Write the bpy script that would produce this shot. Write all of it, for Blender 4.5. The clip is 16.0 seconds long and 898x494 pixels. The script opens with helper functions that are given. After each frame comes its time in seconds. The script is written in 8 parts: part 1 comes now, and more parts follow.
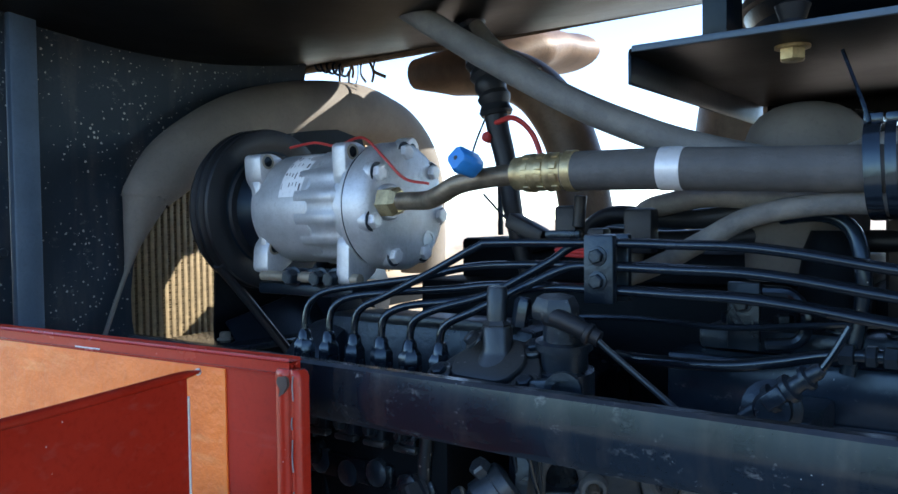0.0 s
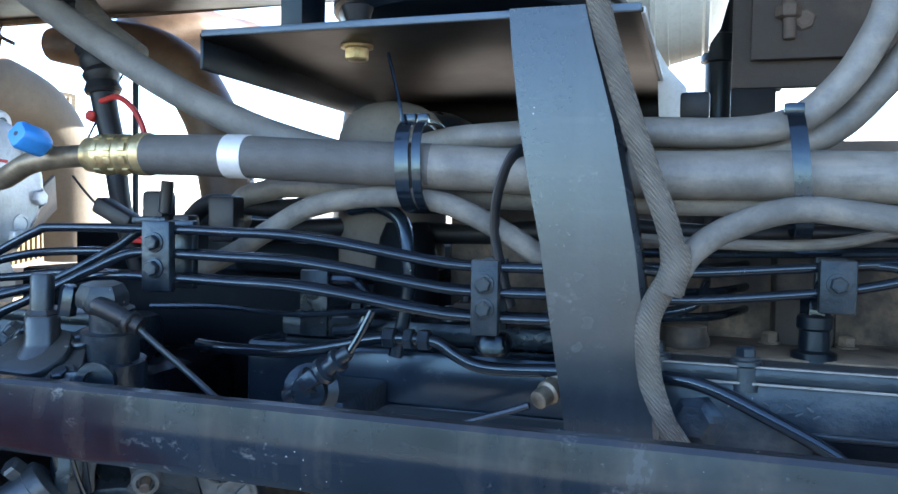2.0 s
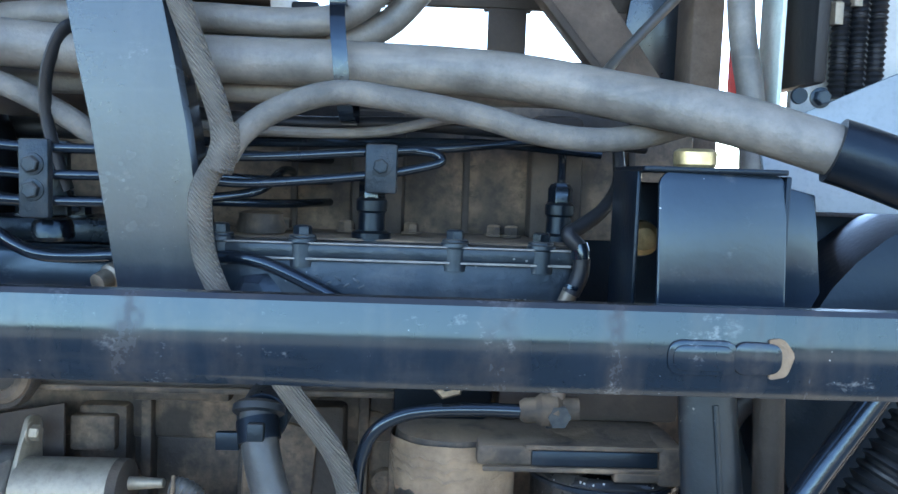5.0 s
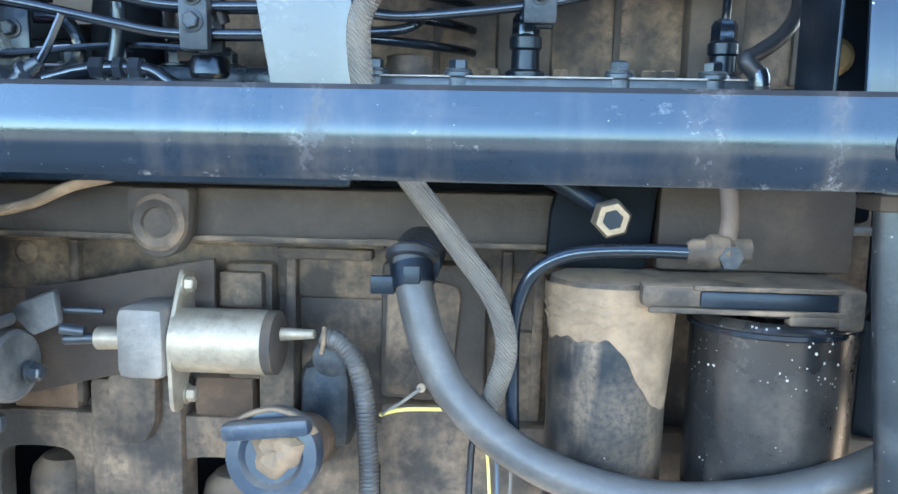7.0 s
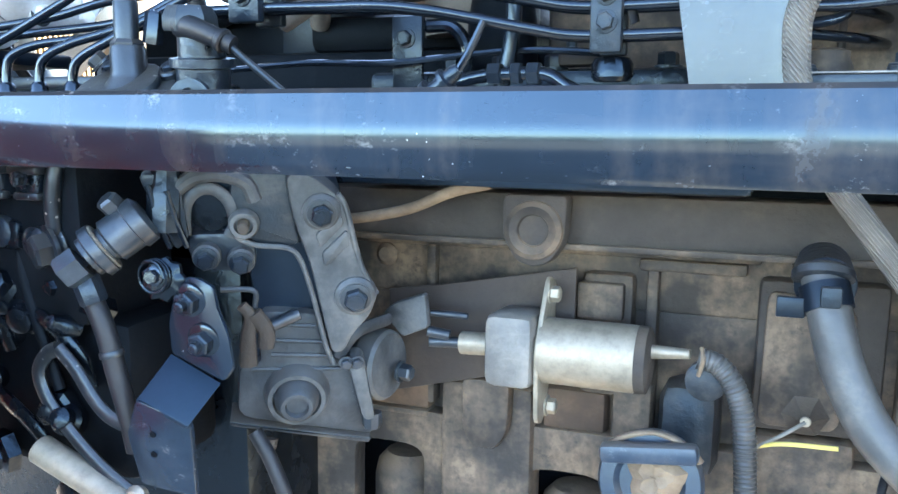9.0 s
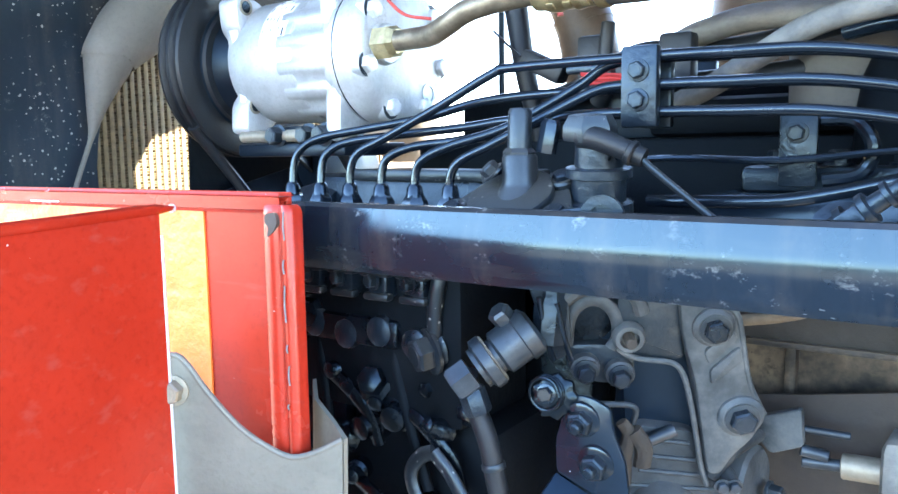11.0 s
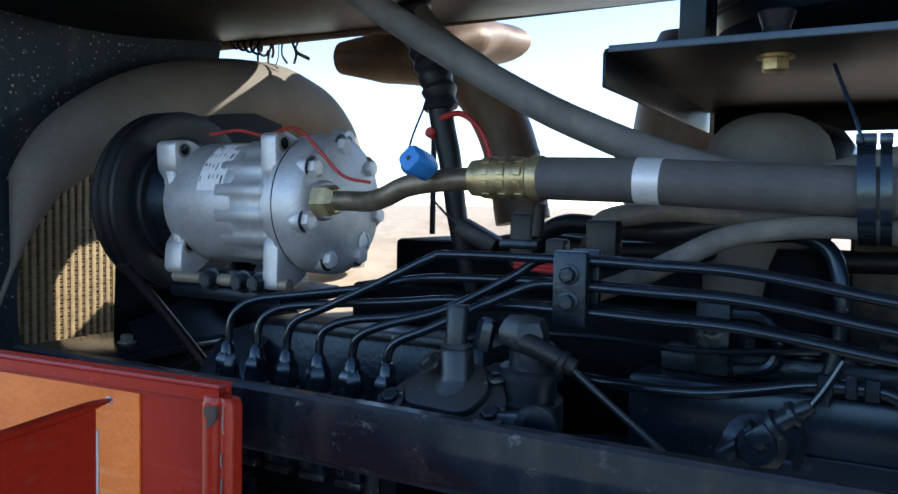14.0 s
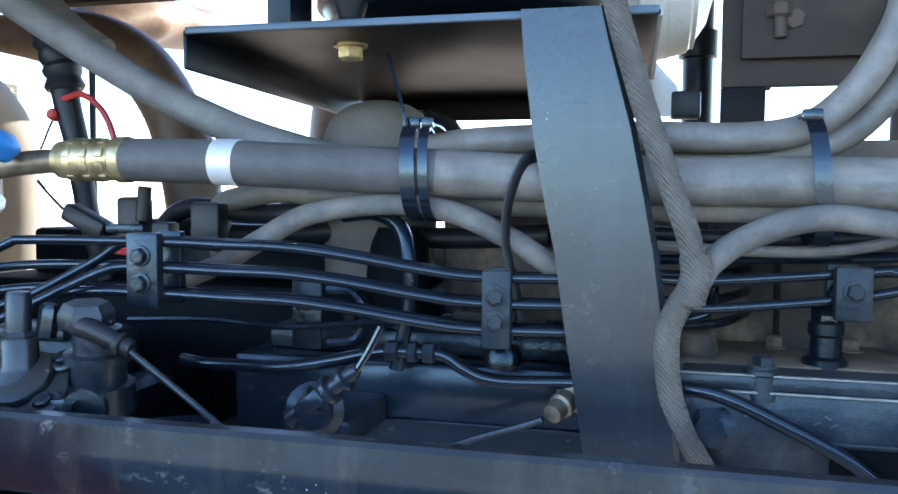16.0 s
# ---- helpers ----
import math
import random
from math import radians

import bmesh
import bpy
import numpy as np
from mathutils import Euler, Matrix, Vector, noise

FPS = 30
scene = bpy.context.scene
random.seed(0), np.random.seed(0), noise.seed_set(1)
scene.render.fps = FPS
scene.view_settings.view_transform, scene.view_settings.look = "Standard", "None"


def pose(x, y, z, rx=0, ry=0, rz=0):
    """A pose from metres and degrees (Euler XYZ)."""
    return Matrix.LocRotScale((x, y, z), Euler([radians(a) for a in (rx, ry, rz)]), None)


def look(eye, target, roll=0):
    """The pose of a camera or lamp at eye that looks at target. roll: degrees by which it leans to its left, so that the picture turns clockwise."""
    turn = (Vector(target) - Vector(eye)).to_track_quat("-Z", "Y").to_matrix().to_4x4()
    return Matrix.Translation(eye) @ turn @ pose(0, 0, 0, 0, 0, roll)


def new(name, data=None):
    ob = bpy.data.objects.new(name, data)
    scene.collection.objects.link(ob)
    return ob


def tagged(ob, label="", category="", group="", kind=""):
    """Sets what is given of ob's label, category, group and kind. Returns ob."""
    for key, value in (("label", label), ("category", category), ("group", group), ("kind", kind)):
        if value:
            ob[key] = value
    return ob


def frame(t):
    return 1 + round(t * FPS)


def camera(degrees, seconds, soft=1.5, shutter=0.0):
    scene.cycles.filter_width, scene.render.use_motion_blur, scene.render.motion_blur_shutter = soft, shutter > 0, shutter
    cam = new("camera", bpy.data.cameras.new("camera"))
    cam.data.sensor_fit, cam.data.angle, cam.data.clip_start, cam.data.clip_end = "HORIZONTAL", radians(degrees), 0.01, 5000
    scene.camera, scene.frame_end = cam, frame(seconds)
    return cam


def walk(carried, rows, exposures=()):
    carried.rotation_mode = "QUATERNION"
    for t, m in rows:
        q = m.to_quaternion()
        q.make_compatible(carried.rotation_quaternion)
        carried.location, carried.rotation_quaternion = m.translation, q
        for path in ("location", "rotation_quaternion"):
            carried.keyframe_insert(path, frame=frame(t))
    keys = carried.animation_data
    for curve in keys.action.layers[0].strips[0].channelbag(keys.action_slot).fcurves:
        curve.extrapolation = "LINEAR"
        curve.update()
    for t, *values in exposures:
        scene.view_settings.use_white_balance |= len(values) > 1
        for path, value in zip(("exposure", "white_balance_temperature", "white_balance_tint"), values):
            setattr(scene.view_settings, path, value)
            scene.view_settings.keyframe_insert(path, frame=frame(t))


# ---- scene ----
cam = camera(59.5, 16.0)
PATH = [
    (0, (0.004, 0.023, 1.223), (-1.189, 1.627, 1.155), -0.7),
    (0.5, (0.04, 0.046, 1.221), (-1.021, 1.74, 1.143), -0.4),
    (1, (0.069, 0.064, 1.223), (-0.83, 1.849, 1.161), 0.4),
    (1.5, (0.099, 0.076, 1.221), (-0.668, 1.922, 1.151), 0.6),
    (2, (0.127, 0.084, 1.219), (-0.476, 1.989, 1.135), 1.0),
    (2.5, (0.154, 0.088, 1.215), (-0.244, 2.046, 1.126), 1.6),
    (3, (0.187, 0.094, 1.208), (-0.05, 2.077, 1.115), 2.0),
    (3.5, (0.216, 0.095, 1.203), (0.095, 2.089, 1.103), 2.2),
    (4, (0.251, 0.088, 1.202), (0.235, 2.085, 1.093), 1.8),
    (4.2, (0.259, 0.083, 1.199), (0.281, 2.08, 1.084), 1.7),
    (6.3, (0.239, 0.077, 1.103), (0.302, 2.053, 0.8), 2.1),
    (6.5, (0.227, 0.079, 1.096), (0.233, 2.054, 0.781), 1.7),
    (7, (0.199, 0.09, 1.089), (0.059, 2.057, 0.756), 1.0),
    (7.5, (0.172, 0.093, 1.087), (-0.113, 2.043, 0.748), 0.7),
    (8, (0.143, 0.096, 1.086), (-0.271, 2.023, 0.748), 0.8),
    (8.5, (0.107, 0.099, 1.088), (-0.447, 1.992, 0.753), 0.4),
    (9, (0.072, 0.1, 1.089), (-0.625, 1.945, 0.757), 0.1),
    (9.5, (0.039, 0.091, 1.093), (-0.803, 1.877, 0.781), -0.3),
    (10, (0.005, 0.085, 1.101), (-0.949, 1.817, 0.803), -0.3),
    (10.2, (-0.007, 0.086, 1.106), (-1.007, 1.793, 0.812), -0.6),
    (12.3, (-0.139, 0.028, 1.216), (-1.369, 1.597, 1.058), 0.5),
    (12.5, (-0.14, 0.024, 1.226), (-1.354, 1.607, 1.081), 0.5),
    (13, (-0.128, 0.028, 1.244), (-1.271, 1.665, 1.124), 0.3),
    (13.5, (-0.1, 0.04, 1.246), (-1.16, 1.732, 1.129), 0.6),
    (14, (-0.072, 0.054, 1.242), (-1.047, 1.797, 1.135), 1.1),
    (14.5, (-0.037, 0.062, 1.241), (-0.915, 1.856, 1.142), 0.6),
    (15, (-0.007, 0.07, 1.24), (-0.758, 1.92, 1.132), 0.3),
    (15.5, (0.036, 0.078, 1.239), (-0.597, 1.973, 1.136), 0.4),
    (16, (0.074, 0.095, 1.235), (-0.388, 2.037, 1.117), 0.5),
]
EXPOSURES = [(0.0, 1.93, 6350), (1.0, 1.82, 6350), (2.0, 3.05, 6500), (3.0, 3.28, 6550), (4.2, 3.05, 6600), (6.3, 4.0, 7150), (7.0, 4.25, 7300), (8.5, 4.2, 7250), (10.2, 4.32, 7000), (12.3, 3.05, 6900), (12.8, 2.5, 6800), (13.5, 1.85, 6600), (14.5, 1.5, 6450), (15.0, 1.45, 6400), (16.0, 3.05, 6450)]
walk(cam, [(t, look(eye, target, roll)) for t, eye, target, roll in PATH], [(t, e, k, 10) for t, e, k in EXPOSURES])

# ---- light ----
SUN_DIR = Vector((0.60, 0.60, 0.45)).normalized()
sun = new("sun", bpy.data.lights.new("sun", "SUN"))
sun.data.energy, sun.data.angle, sun.data.color = 4.0, radians(0.6), (1.0, 0.93, 0.82)
sun.matrix_world = look((0, 0, 30), Vector((0, 0, 30)) - SUN_DIR)
world = bpy.data.worlds.new("sky")
scene.world = world
world.use_nodes = True
sky = world.node_tree.nodes.new("ShaderNodeTexSky")
sky.sky_type, sky.sun_disc = "NISHITA", False
sky.sun_elevation = math.asin(SUN_DIR.z)
sky.sun_rotation = math.atan2(SUN_DIR.x, SUN_DIR.y)
sky.dust_density, sky.air_density, sky.ozone_density = 0.0, 1.0, 1.2
sky.altitude = 3000
back = world.node_tree.nodes["Background"]
back.inputs["Strength"].default_value = 0.15
world.node_tree.links.new(sky.outputs[0], back.inputs["Color"])


# ---- materials ----
def material(name, base, rough=0.5, metal=0.0, vary=0.35, scale=14.0, grain=220.0, bump=0.12, dust=0.0, dust_colour=(0.34, 0.27, 0.20),
             settle=0.0, specks=0.0, speck_scale=160.0, coat=0.0, stripes=None, scratch=0.0, speck_colour=(0.6, 0.6, 0.58), drip=0.0, drip_colour=None, spec=0.5, tint=(1, 1, 1), spread=1.0, thin_low=0.42, smudge=0.0, weave=0.0):
    """A painted, cast or rubber surface: patchy colour, fine grain, dust in patches and on upward faces, and small pale chips."""
    m = bpy.data.materials.new(name)
    m.use_nodes = True
    n, link = m.node_tree.nodes, m.node_tree.links.new
    p = n["Principled BSDF"]
    geo = n.new("ShaderNodeNewGeometry")
    big, fine = n.new("ShaderNodeTexNoise"), n.new("ShaderNodeTexNoise")
    for tex, s, d in ((big, scale, 5.0), (fine, grain, 4.0)):
        tex.inputs["Scale"].default_value, tex.inputs["Detail"].default_value = s, d
        tex.inputs["Roughness"].default_value = 0.62
        link(geo.outputs["Position"], tex.inputs["Vector"])

    def mix(a, b, f):
        x = n.new("ShaderNodeMix")
        x.data_type = "RGBA"
        for k, v in ((6, a), (7, b)):
            if isinstance(v, tuple):
                x.inputs[k].default_value = (*v, 1)
            else:
                link(v, x.inputs[k])
        if isinstance(f, float):
            x.inputs[0].default_value = f
        else:
            link(f, x.inputs[0])
        return x.outputs[2]

    def ramp(src, lo, hi, top=1.0):
        r = n.new("ShaderNodeMapRange")
        r.inputs[1].default_value, r.inputs[2].default_value, r.inputs[4].default_value = lo, hi, top
        link(src, r.inputs[0])
        return r.outputs[0]

    def maths(op, a, b):
        x = n.new("ShaderNodeMath")
        x.operation = op
        for k, v in ((0, a), (1, b)):
            if isinstance(v, float):
                x.inputs[k].default_value = v
            else:
                link(v, x.inputs[k])
        return x.outputs[0]

    dark = tuple(c * (1 - vary) for c in base)
    light = tuple(min(1.0, c * (1 + vary)) for c in base)
    colour = mix(dark, light, ramp(big.outputs[0], 0.32, 0.68))
    colour = mix(colour, tuple(c * 0.7 for c in base), ramp(fine.outputs[0], 0.5, 0.75, 0.5))
    cover = None
    if dust > 0:
        cover = ramp(big.outputs[0], 0.62 - 0.35 * dust, 0.82 - 0.25 * dust, min(1.0, 0.3 + 0.7 * dust))
        cover = maths("MULTIPLY", cover, ramp(fine.outputs[0], 0.25, 0.6))
    if settle > 0:
        split = n.new("ShaderNodeSeparateXYZ")
        link(geo.outputs["Normal"], split.inputs[0])
        up = ramp(split.outputs[2], 0.15, 0.8, settle)
        cover = up if cover is None else maths("MAXIMUM", cover, up)
    if cover is not None:
        colour = mix(colour, dust_colour, cover)
    if scratch > 0:
        wave = n.new("ShaderNodeTexNoise")
        wave.inputs["Scale"].default_value, wave.inputs["Detail"].default_value = 60.0, 3.0
        stretch = n.new("ShaderNodeMapping")
        stretch.inputs["Scale"].default_value = (0.25, 1, 1.6)
        link(geo.outputs["Position"], stretch.inputs[0])
        link(stretch.outputs[0], wave.inputs["Vector"])
        colour = mix(colour, dust_colour, ramp(wave.outputs[0], 0.58, 0.75, scratch))
    if drip > 0:
        run = n.new("ShaderNodeTexNoise")
        run.inputs["Scale"].default_value, run.inputs["Detail"].default_value = 34.0, 5.0
        fall = n.new("ShaderNodeMapping")
        fall.inputs["Scale"].default_value = (1, 1, 0.16)
        link(geo.outputs["Position"], fall.inputs[0])
        link(fall.outputs[0], run.inputs["Vector"])
        streak = maths("MULTIPLY", ramp(run.outputs[0], 0.50, 0.74, drip), ramp(fine.outputs[0], 0.2, 0.55))
        colour = mix(colour, drip_colour or dust_colour, streak)
        cover = streak if cover is None else maths("MAXIMUM", cover, streak)
    if smudge > 0:
        blot = n.new("ShaderNodeTexNoise")
        blot.inputs["Scale"].default_value, blot.inputs["Detail"].default_value, blot.inputs["Roughness"].default_value = 46.0, 9.0, 0.78
        lay = n.new("ShaderNodeMapping")
        lay.inputs["Scale"].default_value = (0.8, 1, 1.25)
        link(geo.outputs["Position"], lay.inputs[0])
        link(lay.outputs[0], blot.inputs["Vector"])
        area = ramp(big.outputs[0], 0.40, 0.62)
        mark = maths("MULTIPLY", ramp(blot.outputs[0], 0.585, 0.66, smudge), area)
        colour = mix(colour, speck_colour, mark)
        cover = mark if cover is None else maths("MAXIMUM", cover, mark)
    if specks > 0:
        v = n.new("ShaderNodeTexVoronoi")
        v.inputs["Scale"].default_value, v.inputs["Randomness"].default_value = speck_scale, 1.0
        link(geo.outputs["Position"], v.inputs["Vector"])
        thin = n.new("ShaderNodeTexNoise")
        thin.inputs["Scale"].default_value = 24.0
        link(geo.outputs["Position"], thin.inputs["Vector"])
        limit = ramp(thin.outputs[0], thin_low, 0.8, specks)
        ragged = maths("ADD", v.outputs["Distance"], ramp(fine.outputs[0], 0.3, 0.7, 0.22))
        chip = maths("MULTIPLY", maths("LESS_THAN", ragged, limit), ramp(thin.outputs[0], thin_low - 0.02, 0.7, 0.85))
        colour = mix(colour, speck_colour, chip)
    link(colour, p.inputs["Base Color"])
    p.inputs["Metallic"].default_value = metal
    p.inputs["Specular IOR Level"].default_value = spec
    # A blue tint here puts sky colour into the reflections.
    p.inputs["Specular Tint"].default_value = (*tint, 1)
    if coat:
        p.inputs["Coat Weight"].default_value, p.inputs["Coat Roughness"].default_value = coat, 0.045
    rg = n.new("ShaderNodeMapRange")
    rg.inputs[3].default_value, rg.inputs[4].default_value = max(0.03, rough - 0.1 * spread), min(1.0, rough + 0.14 * spread)
    link(big.outputs[0], rg.inputs[0])
    roughness = rg.outputs[0]
    if cover is not None:
        roughness = maths("MAXIMUM", roughness, maths("MULTIPLY", cover, 0.9))
    link(roughness, p.inputs["Roughness"])
    b = n.new("ShaderNodeBump")
    b.inputs["Strength"].default_value, b.inputs["Distance"].default_value = min(1.0, bump * 3), 0.0012
    height = maths("ADD", fine.outputs[0], big.outputs[0])
    if stripes:
        w = n.new("ShaderNodeTexWave")
        w.inputs["Scale"].default_value, w.inputs["Distortion"].default_value = stripes[1], 0.3
        w.bands_direction = stripes[0]
        link(geo.outputs["Position"], w.inputs["Vector"])
        height = maths("ADD", height, maths("MULTIPLY", w.outputs[1], 1.6))
        # Hollows of the wave also get darker colour, standing for their shade.
        colour = mix(colour, tuple(c * 0.35 for c in base), ramp(w.outputs[1], 0.75, 0.15, 0.6))
        link(colour, p.inputs["Base Color"])
    if weave:
        cells = None
        for turn in (0.7, -0.7):
            skew = n.new("ShaderNodeMapping")
            skew.inputs["Rotation"].default_value = (turn, 0.35, turn)
            link(geo.outputs["Position"], skew.inputs[0])
            w = n.new("ShaderNodeTexWave")
            w.inputs["Scale"].default_value, w.inputs["Distortion"].default_value, w.inputs["Detail"].default_value = weave, 1.2, 1.0
            w.inputs["Detail Scale"].default_value = 0.4
            link(skew.outputs[0], w.inputs["Vector"])
            cells = w.outputs[1] if cells is None else maths("MULTIPLY", cells, w.outputs[1])
        height = maths("ADD", height, maths("MULTIPLY", cells, 2.2))
        # Shade between the woven strands is mixed into the colour too.
        colour = mix(colour, tuple(c * 0.42 for c in base), ramp(cells, 0.28, 0.02, 0.7))
        link(colour, p.inputs["Base Color"])
    link(height, b.inputs["Height"])
    link(b.outputs[0], p.inputs["Normal"])
    return m


# The rail's sky-blue reflection comes from its tint, not only the sky.
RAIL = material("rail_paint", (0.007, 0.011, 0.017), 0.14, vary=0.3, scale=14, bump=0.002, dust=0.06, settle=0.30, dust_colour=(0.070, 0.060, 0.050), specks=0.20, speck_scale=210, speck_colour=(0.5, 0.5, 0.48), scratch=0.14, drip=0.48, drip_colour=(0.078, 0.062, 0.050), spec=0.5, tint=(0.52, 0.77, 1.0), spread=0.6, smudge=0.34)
BLACK = material("black_paint", (0.004, 0.007, 0.012), 0.32, vary=0.4, bump=0.08, dust=0.05, settle=0.08, dust_colour=(0.055, 0.052, 0.048), spec=0.3, tint=(0.62, 0.83, 1.0))
CAST = material("black_cast_iron", (0.006, 0.010, 0.016), 0.28, vary=0.5, scale=22, grain=160, bump=0.2, dust=0.16, settle=0.2, dust_colour=(0.065, 0.066, 0.067), spec=0.5, tint=(0.62, 0.83, 1.0))
PIPE = material("black_steel_pipe", (0.005, 0.008, 0.013), 0.14, vary=0.3, bump=0.04, dust=0.06, settle=0.08, dust_colour=(0.07, 0.069, 0.067), spec=0.6, spread=0.5, tint=(0.62, 0.83, 1.0))
DUSTY = material("dusty_cast_iron", (0.034, 0.028, 0.023), 0.72, vary=0.7, scale=13, grain=110, bump=0.6, dust=0.58, settle=0.6, dust_colour=(0.285, 0.198, 0.125), drip=0.9, drip_colour=(0.024, 0.022, 0.020), smudge=0.75, speck_colour=(0.020, 0.018, 0.016))
DUSTDARK = material("dusty_black_paint", (0.009, 0.013, 0.018), 0.42, vary=0.5, scale=24, grain=150, bump=0.25, dust=0.30, settle=0.45, dust_colour=(0.135, 0.116, 0.095), drip=0.2, drip_colour=(0.09, 0.085, 0.078), spec=0.4, tint=(0.62, 0.83, 1.0))
POSTM = material("post_paint", (0.012, 0.0155, 0.021), 0.22, vary=0.15, scale=9, bump=0.03, dust=0.14, dust_colour=(0.05, 0.052, 0.056), specks=0.2, speck_scale=260, scratch=0.13, drip=0.10, drip_colour=(0.12, 0.12, 0.12), spec=0.6, tint=(0.75, 0.9, 1.0), smudge=0.13, speck_colour=(0.3, 0.3, 0.3))
HOSE = material("grey_rubber_hose", (0.140, 0.129, 0.114), 0.50, vary=0.4, scale=26, grain=300, bump=0.18, dust=0.3, settle=0.25, dust_colour=(0.275, 0.240, 0.195), scratch=0.45, drip=0.25, drip_colour=(0.085, 0.080, 0.075), spec=0.6, tint=(0.7, 0.88, 1.0))
HOSEBLUE = material("blue_grey_rubber_hose", (0.048, 0.050, 0.051), 0.40, vary=0.35, scale=20, bump=0.10, dust=0.42, settle=0.2, dust_colour=(0.16, 0.14, 0.112), scratch=0.16, drip=0.2, drip_colour=(0.13, 0.12, 0.10), spec=0.5, tint=(0.80, 0.91, 1.0))
BRAID = material("braided_sleeve", (0.165, 0.152, 0.132), 0.8, vary=0.35, scale=40, grain=520, bump=0.3, dust=0.35, settle=0.3, dust_colour=(0.27, 0.235, 0.19), weave=150.0)
SLEEVE = material("woven_sleeve", (0.105, 0.099, 0.090), 0.72, vary=0.35, scale=36, grain=420, bump=0.25, dust=0.35, settle=0.25, dust_colour=(0.200, 0.172, 0.136), scratch=0.3, drip=0.2, drip_colour=(0.085, 0.082, 0.078), tint=(0.7, 0.88, 1.0))
RUBBER = material("black_rubber", (0.007, 0.009, 0.012), 0.45, vary=0.3, bump=0.12, dust=0.15, settle=0.12, dust_colour=(0.06, 0.057, 0.053), spec=0.35)
ALU = material("cast_aluminium", (0.52, 0.54, 0.56), 0.42, 0.55, vary=0.18, scale=34, grain=300, bump=0.12, dust=0.22, dust_colour=(0.26, 0.245, 0.22), drip=0.15, drip_colour=(0.25, 0.24, 0.22))
STEEL = material("zinc_steel", (0.285, 0.250, 0.195), 0.48, 0.5, vary=0.28, scale=60, bump=0.08, dust=0.3, dust_colour=(0.24, 0.195, 0.145))
BRASS = material("yellow_zinc", (0.46, 0.37, 0.20), 0.36, 0.75, vary=0.4, scale=70, bump=0.1, dust=0.25, dust_colour=(0.18, 0.15, 0.115))
TUBEM = material("tarnished_tube", (0.20, 0.165, 0.12), 0.42, 0.6, vary=0.4, scale=50, bump=0.1, dust=0.2)
FOIL = material("silver_foil_band", (0.62, 0.63, 0.64), 0.4, 0.3, vary=0.06, bump=0.05)
BLUE = material("blue_plastic", (0.035, 0.23, 0.62), 0.32, vary=0.15, bump=0.04)
RED = material("red_gloss_paint", (0.37, 0.024, 0.011), 0.22, vary=0.12, scale=8, bump=0.02, specks=0.20, speck_scale=150, coat=0.12, spec=0.3, scratch=0.06, dust_colour=(0.5, 0.35, 0.3))
ORANGE = material("orange_reflective_film", (0.95, 0.205, 0.026), 0.34, vary=0.16, scale=30, grain=60, bump=0.6, scratch=0.3, dust_colour=(0.95, 0.45, 0.16), coat=0.3)
GALV = material("galvanised_sheet", (0.165, 0.158, 0.130), 0.5, 0.2, vary=0.22, scale=11, bump=0.06, dust=0.2, scratch=0.2, dust_colour=(0.27, 0.24, 0.19), drip=0.3, drip_colour=(0.15, 0.145, 0.13))
CORE = material("radiator_brass", (0.204, 0.153, 0.082), 0.5, 0.2, vary=0.25, scale=90, bump=0.1)
FINS = material("radiator_fins", (0.070, 0.055, 0.032), 0.6, 0.2, vary=0.3, scale=90, bump=0.6, stripes=("Z", 110))
SHROUD = material("dusty_shroud_rubber", (0.135, 0.122, 0.105), 0.8, vary=0.15, scale=12, bump=0.12, dust=0.25, dust_colour=(0.20, 0.18, 0.155))
PANEL = material("speckled_panel_paint", (0.010, 0.016, 0.024), 0.46, spec=0.45, vary=0.35, scale=8, bump=0.04, specks=0.38, speck_scale=130, speck_colour=(0.40, 0.38, 0.34), drip=0.12, tint=(0.7, 0.88, 1.0), thin_low=0.05, smudge=0.25)
STRIP = material("slate_paint", (0.055, 0.082, 0.115), 0.42, vary=0.2, scale=12, bump=0.04, dust=0.12, dust_colour=(0.13, 0.13, 0.13), tint=(0.7, 0.88, 1.0))
GREY = material("pale_grey_paint", (0.50, 0.53, 0.54), 0.5, vary=0.12, scale=10, bump=0.04, dust=0.2, dust_colour=(0.46, 0.42, 0.36), specks=0.1)
BROWN = material("brown_rubber", (0.125, 0.080, 0.053), 0.5, vary=0.35, scale=14, bump=0.15, dust=0.3, dust_colour=(0.22, 0.16, 0.11), drip=0.4, drip_colour=(0.05, 0.035, 0.025))
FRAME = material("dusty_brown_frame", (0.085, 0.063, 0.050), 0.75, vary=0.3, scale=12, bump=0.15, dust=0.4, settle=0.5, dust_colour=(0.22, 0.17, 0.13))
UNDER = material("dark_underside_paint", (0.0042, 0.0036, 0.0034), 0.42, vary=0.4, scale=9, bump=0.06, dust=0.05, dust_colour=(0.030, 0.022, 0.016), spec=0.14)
WHITE = material("white_plastic", (0.72, 0.72, 0.66), 0.5, vary=0.08, bump=0.05, dust=0.1)
LABEL = material("white_paper_label", (0.75, 0.76, 0.77), 0.5, vary=0.05, bump=0.02)
INK = material("dark_ink", (0.04, 0.045, 0.06), 0.6, vary=0.1)
REDWIRE = material("red_wire", (0.42, 0.03, 0.025), 0.45, vary=0.15)
